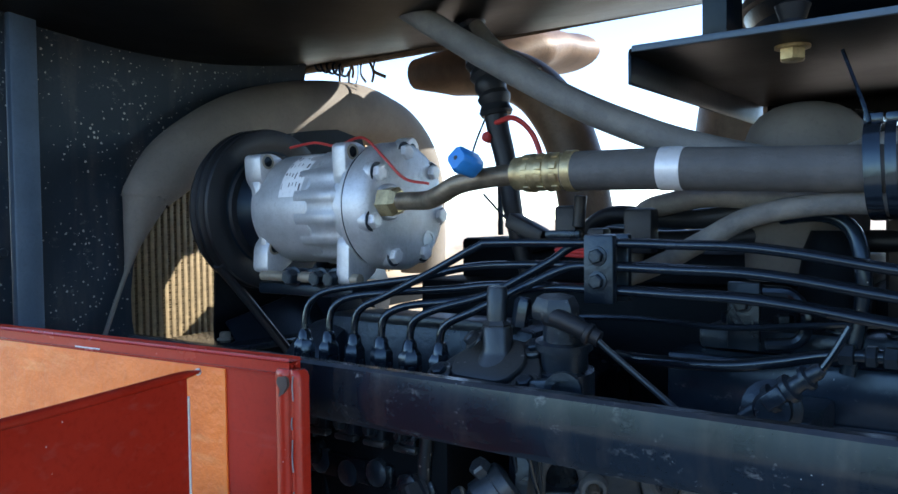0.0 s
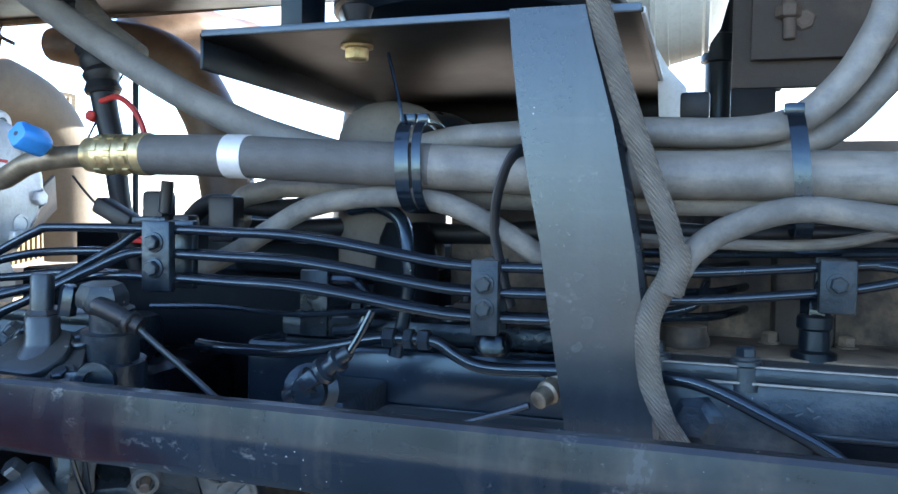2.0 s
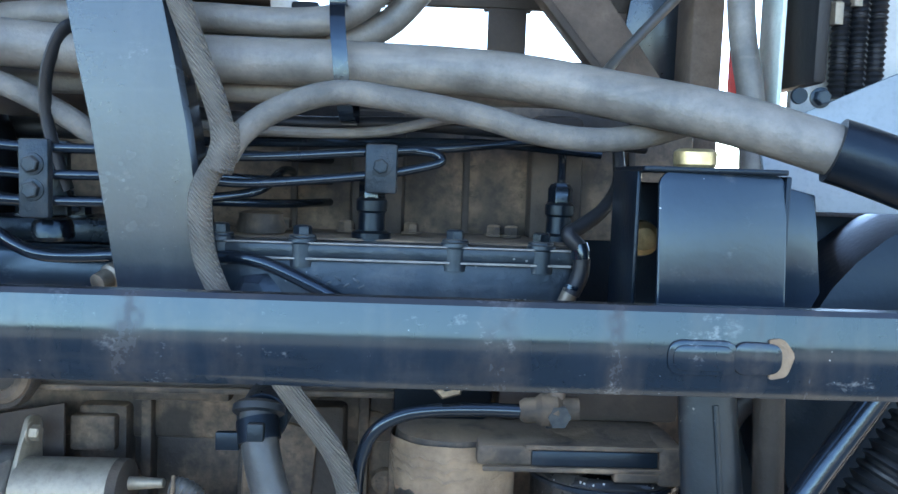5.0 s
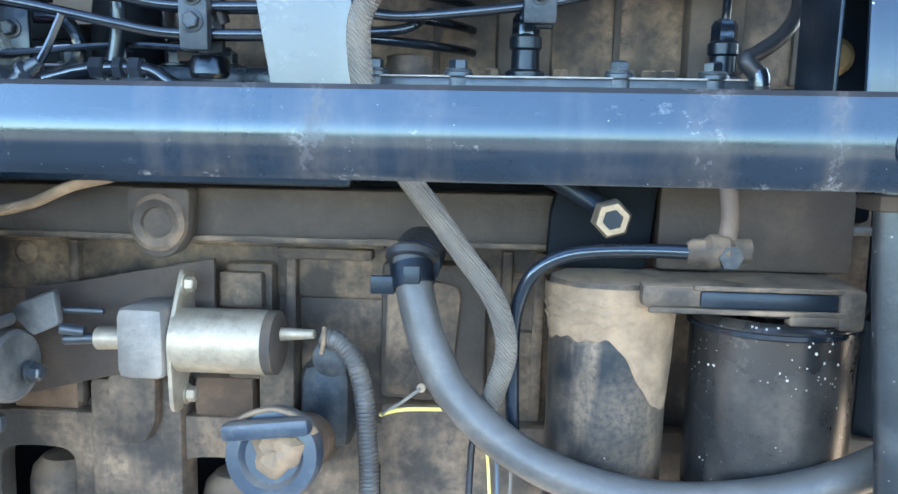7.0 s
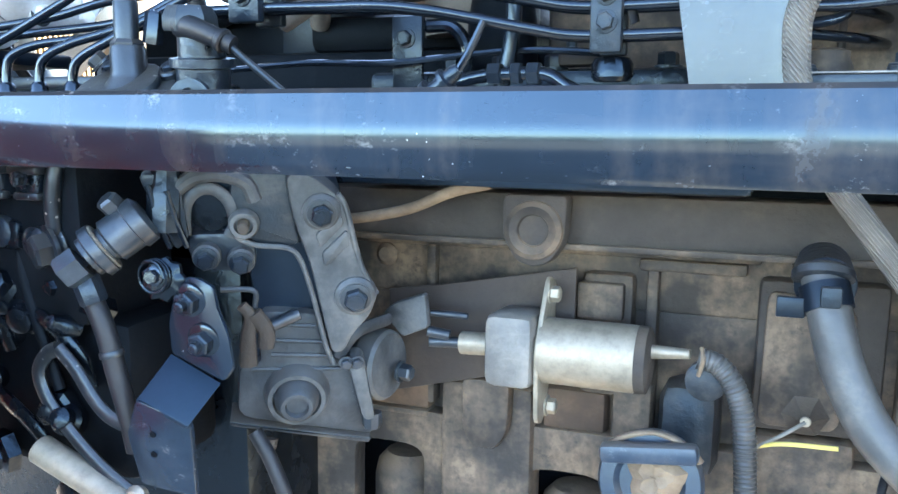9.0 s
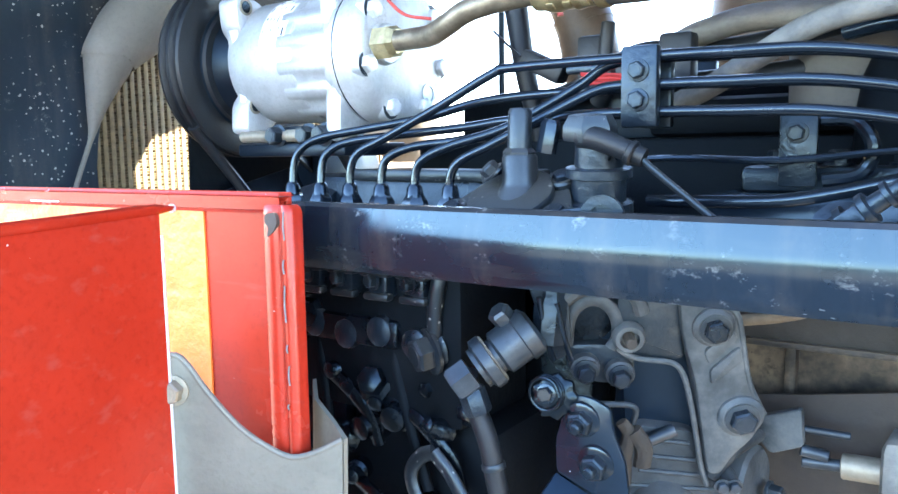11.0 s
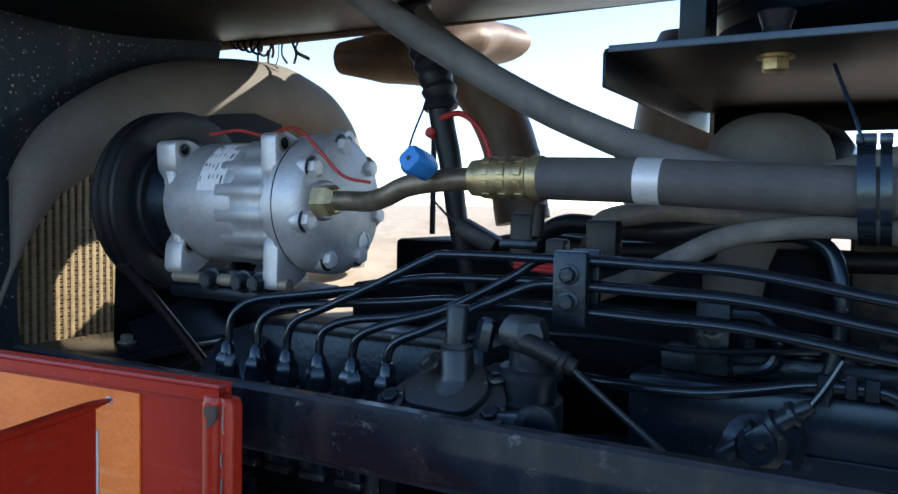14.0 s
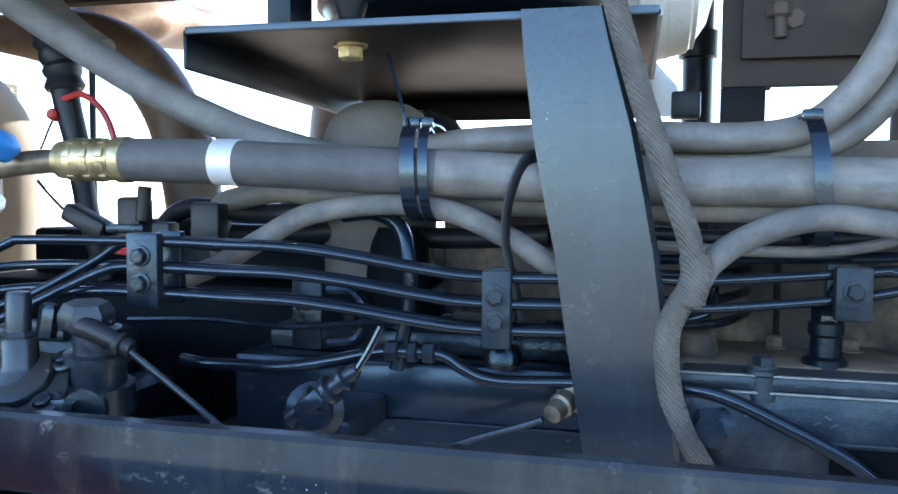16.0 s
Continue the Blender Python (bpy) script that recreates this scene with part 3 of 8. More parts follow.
# ---- bracket tray, its post and what sits on it ----
def bracket():
    t = thing("bracket_tray", (0.0, 0.64, 1.36), "black sheet steel tray carried on a leaning flat steel post", "bracket")
    top = round_outline([(-0.270, 0.640), (0.088, 0.640), (0.088, 1.055), (-0.270, 1.055)], 0.010)
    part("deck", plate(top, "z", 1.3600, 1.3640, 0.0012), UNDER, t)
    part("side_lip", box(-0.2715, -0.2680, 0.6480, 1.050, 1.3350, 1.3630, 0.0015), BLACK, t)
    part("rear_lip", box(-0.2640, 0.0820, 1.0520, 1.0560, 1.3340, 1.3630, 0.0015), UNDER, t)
    side = [(0.645, 1.3640), (1.055, 1.3640), (1.055, 1.3595), (0.645, 1.3595)]
    part("end_lip", plate(side, "x", 0.0850, 0.0885, 0.0008), GREY, t, "pale dusty end lip")
    hook = [(0.001, 1.436), (0.020, 1.418), (0.055, 1.391), (0.077, 1.387), (0.082, 1.370), (0.085, 1.323), (0.113, 1.322), (0.112, 1.352), (0.093, 1.373), (0.080, 1.3955), (0.058, 1.400), (0.029, 1.433)]
    part("end_hook", plate(hook, "y", 0.927, 0.933, 0.0008), GREY, t, "pale folded end plate")
    part("hook_block", box(0.105, 0.135, 0.925, 0.950, 1.320, 1.348, 0.004), RUBBER, t)
    part("front_edge", box(-0.264, 0.086, 0.6385, 0.6425, 1.3600, 1.3655, 0.001), STRIP, t)
    # the post: a flat bar with a return flange, bent a little along its length
    rows = [(1.366, -0.006, 0.048), (1.340, -0.004, 0.054), (1.284, 0.003, 0.069), (1.240, 0.011, 0.078), (1.200, 0.0195, 0.0855), (1.150, 0.027, 0.0925), (1.080, 0.0385, 0.1005), (1.056, 0.042, 0.1025)]
    bm = bmesh.new()
    rings = []
    for z, a, b in rows:
        pts = [(a, 0.637), (b, 0.637), (b + 0.004, 0.640), (b + 0.004, 0.664), (b, 0.664), (b, 0.642), (a, 0.642)]
        rings.append([bm.verts.new((x, y, z)) for x, y in pts])
    for r0, r1 in zip(rings, rings[1:]):
        for k in range(len(r0)):
            bm.faces.new((r0[k], r0[(k + 1) % 7], r1[(k + 1) % 7], r1[k]))
    bm.faces.new(rings[0])
    bm.faces.new(rings[-1])
    part("post", bm, POSTM, t, "slate painted flat steel post with pale scuffs")
    part("bolt", bolt((-0.1527, 0.700, 1.3600), (0, 0, -1), 0.0095, 0.010), BRASS, t, "yellow zinc bolt head")
    part("rubber_mount", lathe((-0.1527, 0.700, 1.364), (0, 0, 1), [(0, 0.012), (0.006, 0.014), (0.016, 0.010), (0.028, 0.014), (0.030, 0.010)], 20), RUBBER, t)
    part("upright", plate([(-0.226, 1.364), (-0.205, 1.364), (-0.205, 1.47), (-0.226, 1.47)], "y", 0.70, 0.745, 0.001), BLACK, t)


bracket()
t = thing("air_tank", (-0.06, 0.85, 1.42), "black round pressed steel tank on the bracket tray", "air tank")
part("shell", lathe((-0.09, 0.86, 1.385), (0, 0, 1), [(0, 0.06), (0.006, 0.105), (0.018, 0.135), (0.03, 0.142), (0.2, 0.142), (0.23, 0.10)], 48), BLACK, t)
part("seam", lathe((-0.09, 0.86, 1.415), (0, 0, 1), [(0, 0.143), (0.002, 0.147), (0.008, 0.147), (0.01, 0.143)], 48), RUBBER, t)
t = thing("filter_drum", (0.16, 0.98, 1.42), "pale cream ribbed drum lying behind the bracket", "drum")
part("shell", lathe((-0.075, 1.03, 1.505), (1, 0, 0.0), [(0, 0.05), (0.01, 0.085), (0.06, 0.105), (0.13, 0.110), (0.16, 0.110), (0.20, 0.100), (0.22, 0.07), (0.23, 0.03)], 40), WHITE, t)
for k in range(5):
    part("rib", lathe((0.070 + 0.014 * k, 1.03, 1.505), (1, 0, 0), [(0, 0.103 - 0.004 * k), (0.002, 0.116 - 0.005 * k), (0.006, 0.116 - 0.005 * k), (0.008, 0.103 - 0.004 * k)], 40), WHITE, t)
t = thing("standpipe", (0.145, 1.02, 1.32), "black upright pipe with a collar", "pipe")
part("pipe", rod((0.151, 1.20, 1.20), (0.147, 1.20, 1.68), 0.0200), BLACK, t)
part("collar", lathe((0.149, 1.20, 1.425), (0, 0, 1), [(0, 0.0200), (0.002, 0.0255), (0.036, 0.0255), (0.038, 0.0200)], 24), BLACK, t)
t = thing("black_bracket", (0.23, 0.86, 1.43), "black hanging bracket with a stud", "bracket")
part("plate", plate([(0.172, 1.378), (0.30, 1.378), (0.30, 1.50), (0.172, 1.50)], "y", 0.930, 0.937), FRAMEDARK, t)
part("stud", rod((0.205, 0.925, 1.440), (0.207, 0.925, 1.396), 0.0062, 12), FRAME, t)
part("nut", lathe((0.205, 0.925, 1.428), (0, 0, -1), [(0, 0.012), (0.010, 0.012), (0.012, 0.009)], 6), FRAME, t)

t = thing("oil_canister", (-0.17, 0.86, 1.28), "grey domed canister behind the hoses", "canister")
part("body", lathe((-0.172, 0.835, 1.162), (0, 0, 1), [(0, 0.054), (0.12, 0.057), (0.135, 0.055), (0.148, 0.050), (0.158, 0.041), (0.165, 0.029), (0.169, 0.015), (0.170, 0.0)], 48), SHROUD, t)
part("flange", lathe((-0.160, 0.90, 1.255), (0, 0, 1), [(0, 0.060), (0.050, 0.058), (0.064, 0.048), (0.072, 0.030), (0.074, 0.0)], 40), CAST, t)
t = thing("air_duct", (-0.39, 1.25, 1.0), "brown dusty upright air duct behind the engine", "air duct")
part("duct", lathe((-0.388, 1.25, 0.90), (0.10, 0, 1), [(0, 0.07), (0.02, 0.076), (0.46, 0.076), (0.56, 0.070), (0.60, 0.055)], 40), BROWN, t)
part("bracket", box(-0.42, -0.36, 1.300, 1.345, 0.86, 0.94, 0.004), FRAME, t)
part("clip", lathe((-0.352, 1.25, 1.255), (0.10, 0, 1), [(0, 0.0765), (0.001, 0.0785), (0.012, 0.0785), (0.013, 0.0765)], 40), FRAME, t)


# ---- overhead panels ----
bm = bmesh.new()
nx, ny = 24, 12
grid = []
for i in range(nx + 1):
    row = []
    for j in range(ny + 1):
        x = -1.35 + (1.35 - 0.20) * i / nx
        s = j / ny
        y = 0.42 + 0.635 * s
        z = 1.486 - 0.035 * math.sin(math.pi * s) + 0.022 * s + 0.006 * math.sin(4 * x)
        row.append((bm.verts.new((x, y, z)), bm.verts.new((x, y, z + 0.012))))
    grid.append(row)
for i in range(nx):
    for j in range(ny):
        a, b, c, d = grid[i][j], grid[i + 1][j], grid[i + 1][j + 1], grid[i][j + 1]
        bm.faces.new((a[0], b[0], c[0], d[0]))
        bm.faces.new((a[1], b[1], c[1], d[1]))
for i in range(nx):
    for j in (0, ny):
        a, b = grid[i][j], grid[i + 1][j]
        bm.faces.new((a[0], b[0], b[1], a[1]))
for j in range(ny):
    for i in (0, nx):
        a, b = grid[i][j], grid[i][j + 1]
        bm.faces.new((a[0], b[0], b[1], a[1]))
t = thing("hood_panel", (-0.7, 0.8, 1.47), "dark dusty underside of the engine hood", "hood panel")
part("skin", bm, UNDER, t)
# Sunlit edge drawn as a pale tube; the light is in its colour.
part("edge_fold", tube([(-1.30, 1.055, 1.508), (-0.8, 1.055, 1.506), (-0.20, 1.055, 1.509)], 0.007, 8, 4), CREAM, t, "sunlit folded edge")
# Added out of view to shade the engine bay from above.
t = thing("shade_floor", (0.2, 1.0, 1.64), "unseen dark slab added above the engine to keep light out", "cab floor", kind="structure")
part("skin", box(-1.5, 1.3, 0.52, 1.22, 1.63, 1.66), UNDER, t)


# truck round the bay: unseen cab added above for shade; sump, far frame below
t = thing("shade_cab", (1.2, 1.4, 1.66), "unseen plain cab block added to shade the bay and yard", "truck cab", kind="structure")
# Sized to cast a shadow over the ground, not from a seen body.
part("shade_shell", box(0.0, 7.5, 0.46, 1.85, 1.665, 4.1, 0.02), UNDER, t)
part("shade_skirt", box(0.85, 2.6, 0.47, 0.60, 0.55, 1.66, 0.01), BLACK, t)
# Dark bodies added to cover bright ground below and behind the pump.
t = thing("sump", (-0.1, 0.9, 0.3), "added dark sump block and backing that close the view under the engine", "sump")
part("pan", box(-0.62, 0.60, 0.86, 1.12, 0.30, 0.60, 0.02), CAST, t)
part("dark_backing", box(-0.72, -0.335, 0.665, 1.10, 0.60, 1.075, 0.02), OILY, t)
t = thing("far_frame_rail", (-0.2, 1.35, 0.7), "added black frame rail on the far side", "frame rail")
part("channel", box(-1.3, 2.4, 1.34, 1.41, 0.62, 0.92, 0.006), BLACK, t)
t = thing("front_wheel", (-0.9, 2.0, 0.5), "added dusty black front tyre on the far side", "wheel")
part("tyre", lathe((-0.35, 1.75, 0.5), (0, 1, 0), [(0, 0.28), (0.02, 0.46), (0.06, 0.5), (0.22, 0.5), (0.26, 0.46), (0.28, 0.28)], 48), RUBBER, t)


# ---- radiator end ----
t = thing("radiator", (-1.13, 0.9, 0.75), "brass radiator core with upright tubes behind the fan shroud", "radiator")
part("fin_block", box(-1.175, -1.145, 0.50, 1.45, 0.72, 1.46, 0.002), FINS, t)
tube_mesh = None
for k in range(72):
    y = 0.56 + 0.0122 * k
    if tube_mesh is None:
        ob = part("core_tube", box(-1.146, -1.138, y - 0.0034, y + 0.0034, 0.73, 1.45, 0.0006), CORE, t)
        tube_mesh = ob.data
        y_first = y
    else:
        ob = new("core_tube", tube_mesh)
        ob.parent = t
        ob.matrix_parent_inverse = Matrix.Translation(-Vector(t.location))
        ob.location = (0, y - y_first, 0)
verts, faces = [], []
for k in range(44):
    y0, y1 = 0.56 + 0.0122 * k + 0.0034, 0.56 + 0.0122 * (k + 1) - 0.0034
    for j in range(110):
        z = 0.95 + 0.0040 * j + 0.0007 * math.sin(5.1 * k + 2.3 * j)
        n = len(verts)
        verts += [(-1.1455, y0, z), (-1.1455, y1, z + 0.0006), (-1.1390, y1, z + 0.0006), (-1.1390, y0, z), (-1.1390, y0, z + 0.0016), (-1.1390, y1, z + 0.0022)]
        faces += [(n, n + 1, n + 2, n + 3), (n + 3, n + 2, n + 5, n + 4), (n, n + 4, n + 5, n + 1)]
me = bpy.data.meshes.new("cooling_fins")
me.from_pydata(verts, [], faces)
me.materials.append(CORE)
ob = tagged(new("cooling_fins", me), "rows of thin brass fins between the tubes", kind="stuff")
ob.parent = t
ob.matrix_parent_inverse = Matrix.Translation(-Vector(t.location))
t = thing("fan_shroud", (-0.98, 0.8, 0.8), "dark speckled shroud panel with a dusty tan arch round the fan", "fan shroud")
ring = []
for k in range(25):
    a = math.radians(200 - 7.6 * k)
    ring.append((0.95 + 0.305 * math.cos(a), 1.110 + 0.290 * math.sin(a)))
outer = [(0.505, 0.6), (0.505, 1.50), (0.99, 1.50)] + [p for p in ring[::-1] if p[0] <= 0.99] + [(0.60, 0.98), (0.575, 0.6)]
part("panel", plate(outer, "x", -1.030, -1.022, 0.0), PANEL, t)
ARCH = [(-0.985, 0.572, 1.047), (-0.985, 0.585, 1.079), (-0.985, 0.6, 1.117), (-0.985, 0.612, 1.146), (-0.985, 0.619, 1.164), (-0.985, 0.63, 1.206), (-0.985, 0.646, 1.252), (-0.985, 0.652, 1.266), (-0.985, 0.686, 1.301), (-0.985, 0.736, 1.338), (-0.985, 0.807, 1.375), (-0.985, 0.887, 1.398), (-0.985, 0.972, 1.413), (-0.985, 1.065, 1.420), (-0.985, 1.135, 1.410), (-0.985, 1.183, 1.392), (-0.985, 1.222, 1.361), (-0.985, 1.248, 1.318), (-0.985, 1.262, 1.25), (-0.985, 1.264, 1.12)]
ARCH_R = [0.003, 0.003, 0.003, 0.003, 0.0042, 0.0142, 0.0288, 0.0327, 0.0417, 0.0446, 0.0475, 0.0495, 0.0515, 0.0515, 0.050, 0.050, 0.050, 0.049, 0.047, 0.045]
def arch_section():
    bm = bmesh.new()
    rings = []
    path = smooth_path([(y, z, r) for (x, y, z), r in zip(ARCH, ARCH_R)], 6)
    for i, q in enumerate(path):
        d = path[min(i + 1, len(path) - 1)] - path[max(i - 1, 0)]
        side = Vector((0, -d.y, d.x)).normalized()
        rings.append([bm.verts.new(Vector((-0.985, q.x, q.y)) + (side * math.cos(2 * math.pi * k / 20) + Vector((1, 0, 0)) * math.sin(2 * math.pi * k / 20)) * max(q.z, 0.002)) for k in range(20)])
    for r0, r1 in zip(rings, rings[1:]):
        for k in range(20):
            bm.faces.new((r0[k], r0[(k + 1) % 20], r1[(k + 1) % 20], r1[k]))
    bm.faces.new(rings[0])
    bm.faces.new(rings[-1])
    return bm


part("arch", arch_section(), SHROUD, t, "dusty tan arch with a soft rounded section")
# Added black sheet, not a real part: shades the core, darkens the gap.
shade_outline = [(0.727, 0.900), (0.960, 0.900), (0.960, 1.180), (0.927, 1.2105), (1.000, 1.310), (1.060, 1.340), (1.050, 1.368), (0.960, 1.385), (0.880, 1.365), (0.800, 1.335), (0.757, 1.265), (0.735, 1.170)]
part("shade_plate", plate(shade_outline, "x", -0.952, -0.948, 0.0), MATBLACK, t)
part("lower_shelf", box(-1.02, -0.86, 0.66, 0.86, 1.045, 1.055, 0.003), POSTM, t)
part("shelf_bolt", bolt((-0.93, 0.735, 1.055), (0, 0, 1), 0.008), STEEL, t)

t = thing("side_channel", (-1.0, 0.49, 0.9), "slate painted upright channel beside the shroud panel", "channel")
part("channel", box(-1.021, -0.996, 0.478, 0.512, 0.6, 1.55, 0.003), STRIP, t)
t = thing("side_strip", (-1.0, 0.45, 0.9), "black speckled upright strip with two bolts", "strip")
part("strip", box(-1.012, -1.003, 0.428, 0.4765, 0.6, 1.55, 0.002), PANEL, t)
for z in (1.379, 1.190):
    part("bolt", bolt((-1.003, 0.464, z), (1, 0, 0), 0.0055, 0.006), PUMPM, t)
t = thing("grille_post", (-1.0, 0.4, 0.9), "pale grey upright post with a slotted plate", "post")
part("post", box(-1.015, -0.990, 0.370, 0.4275, 1.215, 1.55, 0.003), MOUNT, t)
part("foot", box(-1.015, -0.986, 0.372, 0.420, 1.1095, 1.213, 0.003), MOUNT, t)
part("slotted_plate", plate(round_outline([(0.388, 1.360), (0.408, 1.360), (0.408, 1.45), (0.388, 1.45)], 0.006), "x", -0.990, -0.986, 0.0006), FOIL, t)
part("slot_bolt", bolt((-0.986, 0.398, 1.372), (1, 0, 0), 0.005), BLACK, t)
part("foot_bolt", bolt((-0.986, 0.402, 1.190), (1, 0, 0), 0.006), STEEL, t)


# ---- compressor ----
def compressor():
    cy, cz = 0.716, 1.240
    t = thing("ac_compressor", (-0.66, cy, cz - 0.09), "cast aluminium air conditioning compressor with a black pulley", "compressor")
    c = (-0.772, cy, cz)
    body = part("body", lathe(c, (1, 0, 0), [(0, 0.045), (0.004, 0.062), (0.020, 0.0655), (0.024, 0.067), (0.104, 0.067), (0.107, 0.0645), (0.159, 0.0645), (0.161, 0.060)], 56), ALU, t)
    part("fluted_band", lathe((-0.690, cy, cz), (1, 0, 0), [(0, 0.0640), (0.004, 0.0668), (0.064, 0.0668), (0.068, 0.063)], 156, wobble=lambda a, d: 0.0017 * math.copysign(abs(math.cos(15 * a)) ** 0.6, math.cos(15 * a))), ALU, body)
    head = part("rear_head", lathe((-0.612, cy, cz), (1, 0, 0), [(0, 0.066), (0.002, 0.0725), (0.006, 0.0725), (0.0075, 0.071), (0.010, 0.071), (0.0115, 0.0735), (0.034, 0.0735), (0.040, 0.0695), (0.043, 0.062), (0.0435, 0.0)], 64), ALU, t)
    for k in range(7):
        a = math.radians(144 + 51.43 * k)
        y, z = cy + 0.061 * math.cos(a), cz + 0.061 * math.sin(a)
        part("bolt_boss", lathe((-0.580, y, z), (1, 0, 0), [(0, 0.0138), (0.0085, 0.0132), (0.0095, 0.0122)], 20), ALU, head)
        # Dark disc paints the recess shade; the boss itself is not sunk.
        part("bolt_recess", lathe((-0.5706, y, z), (1, 0, 0), [(0, 0.0122), (0.0004, 0.0120), (0.0004, 0.0)], 20), DUSTDARK, head)
        part("head_bolt", bolt((-0.5702, y, z), (1, 0, 0), 0.0082, 0.0070, False), FOIL, head, "bright hexagon bolt")
    part("boss_ring", lathe((-0.5690, 0.752, 1.200), (1, 0, 0), [(0, 0.011), (0.002, 0.011), (0.002, 0.008), (0.0005, 0.008)], 24), ALU, head)
    part("port_boss", lathe((-0.575, 0.680, 1.244), (1, 0, 0), [(0, 0.021), (0.012, 0.020), (0.014, 0.018)], 28), ALU, head)
    # mounting ears, front and rear, above and below
    def ear(x0, x1, y0, y1, z0, z1, hole):
        up = 1 if z0 > cz else -1
        tip, root = (z1, z0) if up > 0 else (z0, z1)
        shape = [(y0, tip - up * 0.002), (y0 + 0.024, tip), (y1 - 0.012, tip - up * 0.014), (y1, root), (y0 + 0.016, root - up * 0.004), (y0 + 0.002, root + up * 0.012)]
        e = part("mounting_ear", plate(round_outline(shape, 0.008, 5), "x", x0, x1, 0.0025), ALU, body)
        part("ear_web", plate(round_outline([(x0 + 0.004, root + up * 0.026), (x1 - 0.003, root + up * 0.026), (x1 - 0.007, root - up * 0.016), (x0 + 0.010, root - up * 0.010)], 0.003), "y", y0 + 0.004, y0 + 0.024, 0.002), ALU, body)
        for z in hole:
            # Black disc on the ear; the hole's darkness is only colour.
            part("ear_hole", lathe((x1 + 0.0002, y0 + 0.013, z), (1, 0, 0), [(0, 0.0065), (0.0006, 0.0060), (0.0006, 0.0)], 18), OILY, body)
            part("ear_bush", lathe((x1 + 0.0004, y0 + 0.013, z), (1, 0, 0), [(0, 0.0090), (0.001, 0.0085), (0.001, 0.0064), (0, 0.0064)], 20), STEEL, body)
    ear(-0.777, -0.747, 0.651, 0.716, 1.262, 1.308, (1.297,))
    ear(-0.628, -0.607, 0.653, 0.716, 1.256, 1.313, (1.301,))
    ear(-0.774, -0.747, 0.659, 0.716, 1.160, 1.206, (1.192,))
    ear(-0.627, -0.607, 0.656, 0.716, 1.150, 1.214, ())
    part("rear_lug", lathe((-0.600, 0.742, 1.308), (1, 0, 0), [(0, 0.013), (0.016, 0.013), (0.018, 0.011)], 20), ALU, head)
    part("lug_hole", lathe((-0.5822, 0.742, 1.308), (1, 0, 0), [(0, 0.006), (0.0006, 0.0055), (0.0006, 0)], 16), OILY, head)
    part("rear_seam", lathe((-0.6055, cy, cz), (1, 0, 0), [(0, 0.0712), (0.0006, 0.0718), (0.0012, 0.0712)], 64), OILY, head)
    # label with printed bars
    bm = bmesh.new()
    rows = []
    for k in range(9):
        a = math.radians(112 + 7.2 * k)
        rows.append([bm.verts.new((x, cy + 0.0677 * math.cos(a), cz + 0.0677 * math.sin(a))) for x in (-0.713, -0.676)])
    for r0, r1 in zip(rows, rows[1:]):
        bm.faces.new((r0[0], r0[1], r1[1], r1[0]))
    lab = part("label", bm, LABEL, body, "white printed label")
    rnd = random.Random(21)
    for k in range(24):
        x, a0 = -0.7105 + 0.0058 * (k % 6), 116 + 12.5 * (k // 6) + rnd.uniform(0, 3)
        w, run = rnd.choice((0.0009, 0.0014, 0.0024)), rnd.uniform(2.5, 8.0)
        if rnd.random() < 0.2:
            continue
        bm = bmesh.new()
        rows = []
        for j in range(3):
            a = math.radians(a0 + run * j / 2)
            rows.append([bm.verts.new((q, cy + 0.0681 * math.cos(a), cz + 0.0681 * math.sin(a))) for q in (x, x + w)])
        for r0, r1 in zip(rows, rows[1:]):
            bm.faces.new((r0[0], r0[1], r1[1], r1[0]))
        part("printed_bar", bm, INK, lab)
    # pulley and clutch
    pul = part("pulley", lathe((-0.838, cy, cz), (1, 0, 0), [(0.0000, 0.092), (0.0029, 0.103), (0.0086, 0.105), (0.0130, 0.097), (0.0151, 0.097), (0.0194, 0.105), (0.0245, 0.105), (0.0288, 0.097), (0.0310, 0.097), (0.0360, 0.105), (0.0403, 0.104), (0.0432, 0.094), (0.0418, 0.082), (0.0360, 0.060)], 64), RUBBER, t, "black grooved pulley")
    part("hub", lathe((-0.822, cy, cz), (1, 0, 0), [(0, 0.085), (0.016, 0.086), (0.024, 0.078), (0.026, 0.064), (0.040, 0.058), (0.052, 0.054)], 48), BLACK, pul)
    part("coil_ring", lathe((-0.812, cy, cz), (1, 0, 0), [(0, 0.074), (0.012, 0.075), (0.018, 0.071)], 48), RUBBER, pul)
    # bracket below
    foot = part("mounting_bracket", box(-0.765, -0.605, 0.660, 0.760, 1.136, 1.150, 0.003), BLACK, t)
    part("bracket_web", box(-0.725, -0.615, 0.668, 0.676, 1.148, 1.168, 0.002), CAST, foot)
    for x in (-0.700, -0.655, -0.632):
        part("bracket_bolt", bolt((x, 0.662, 1.158), (0, -1, 0), 0.0085, 0.012), CAST, foot)
    part("pivot_bolt", rod((-0.760, 0.664, 1.158), (-0.596, 0.664, 1.158), 0.0065), STEEL, foot)
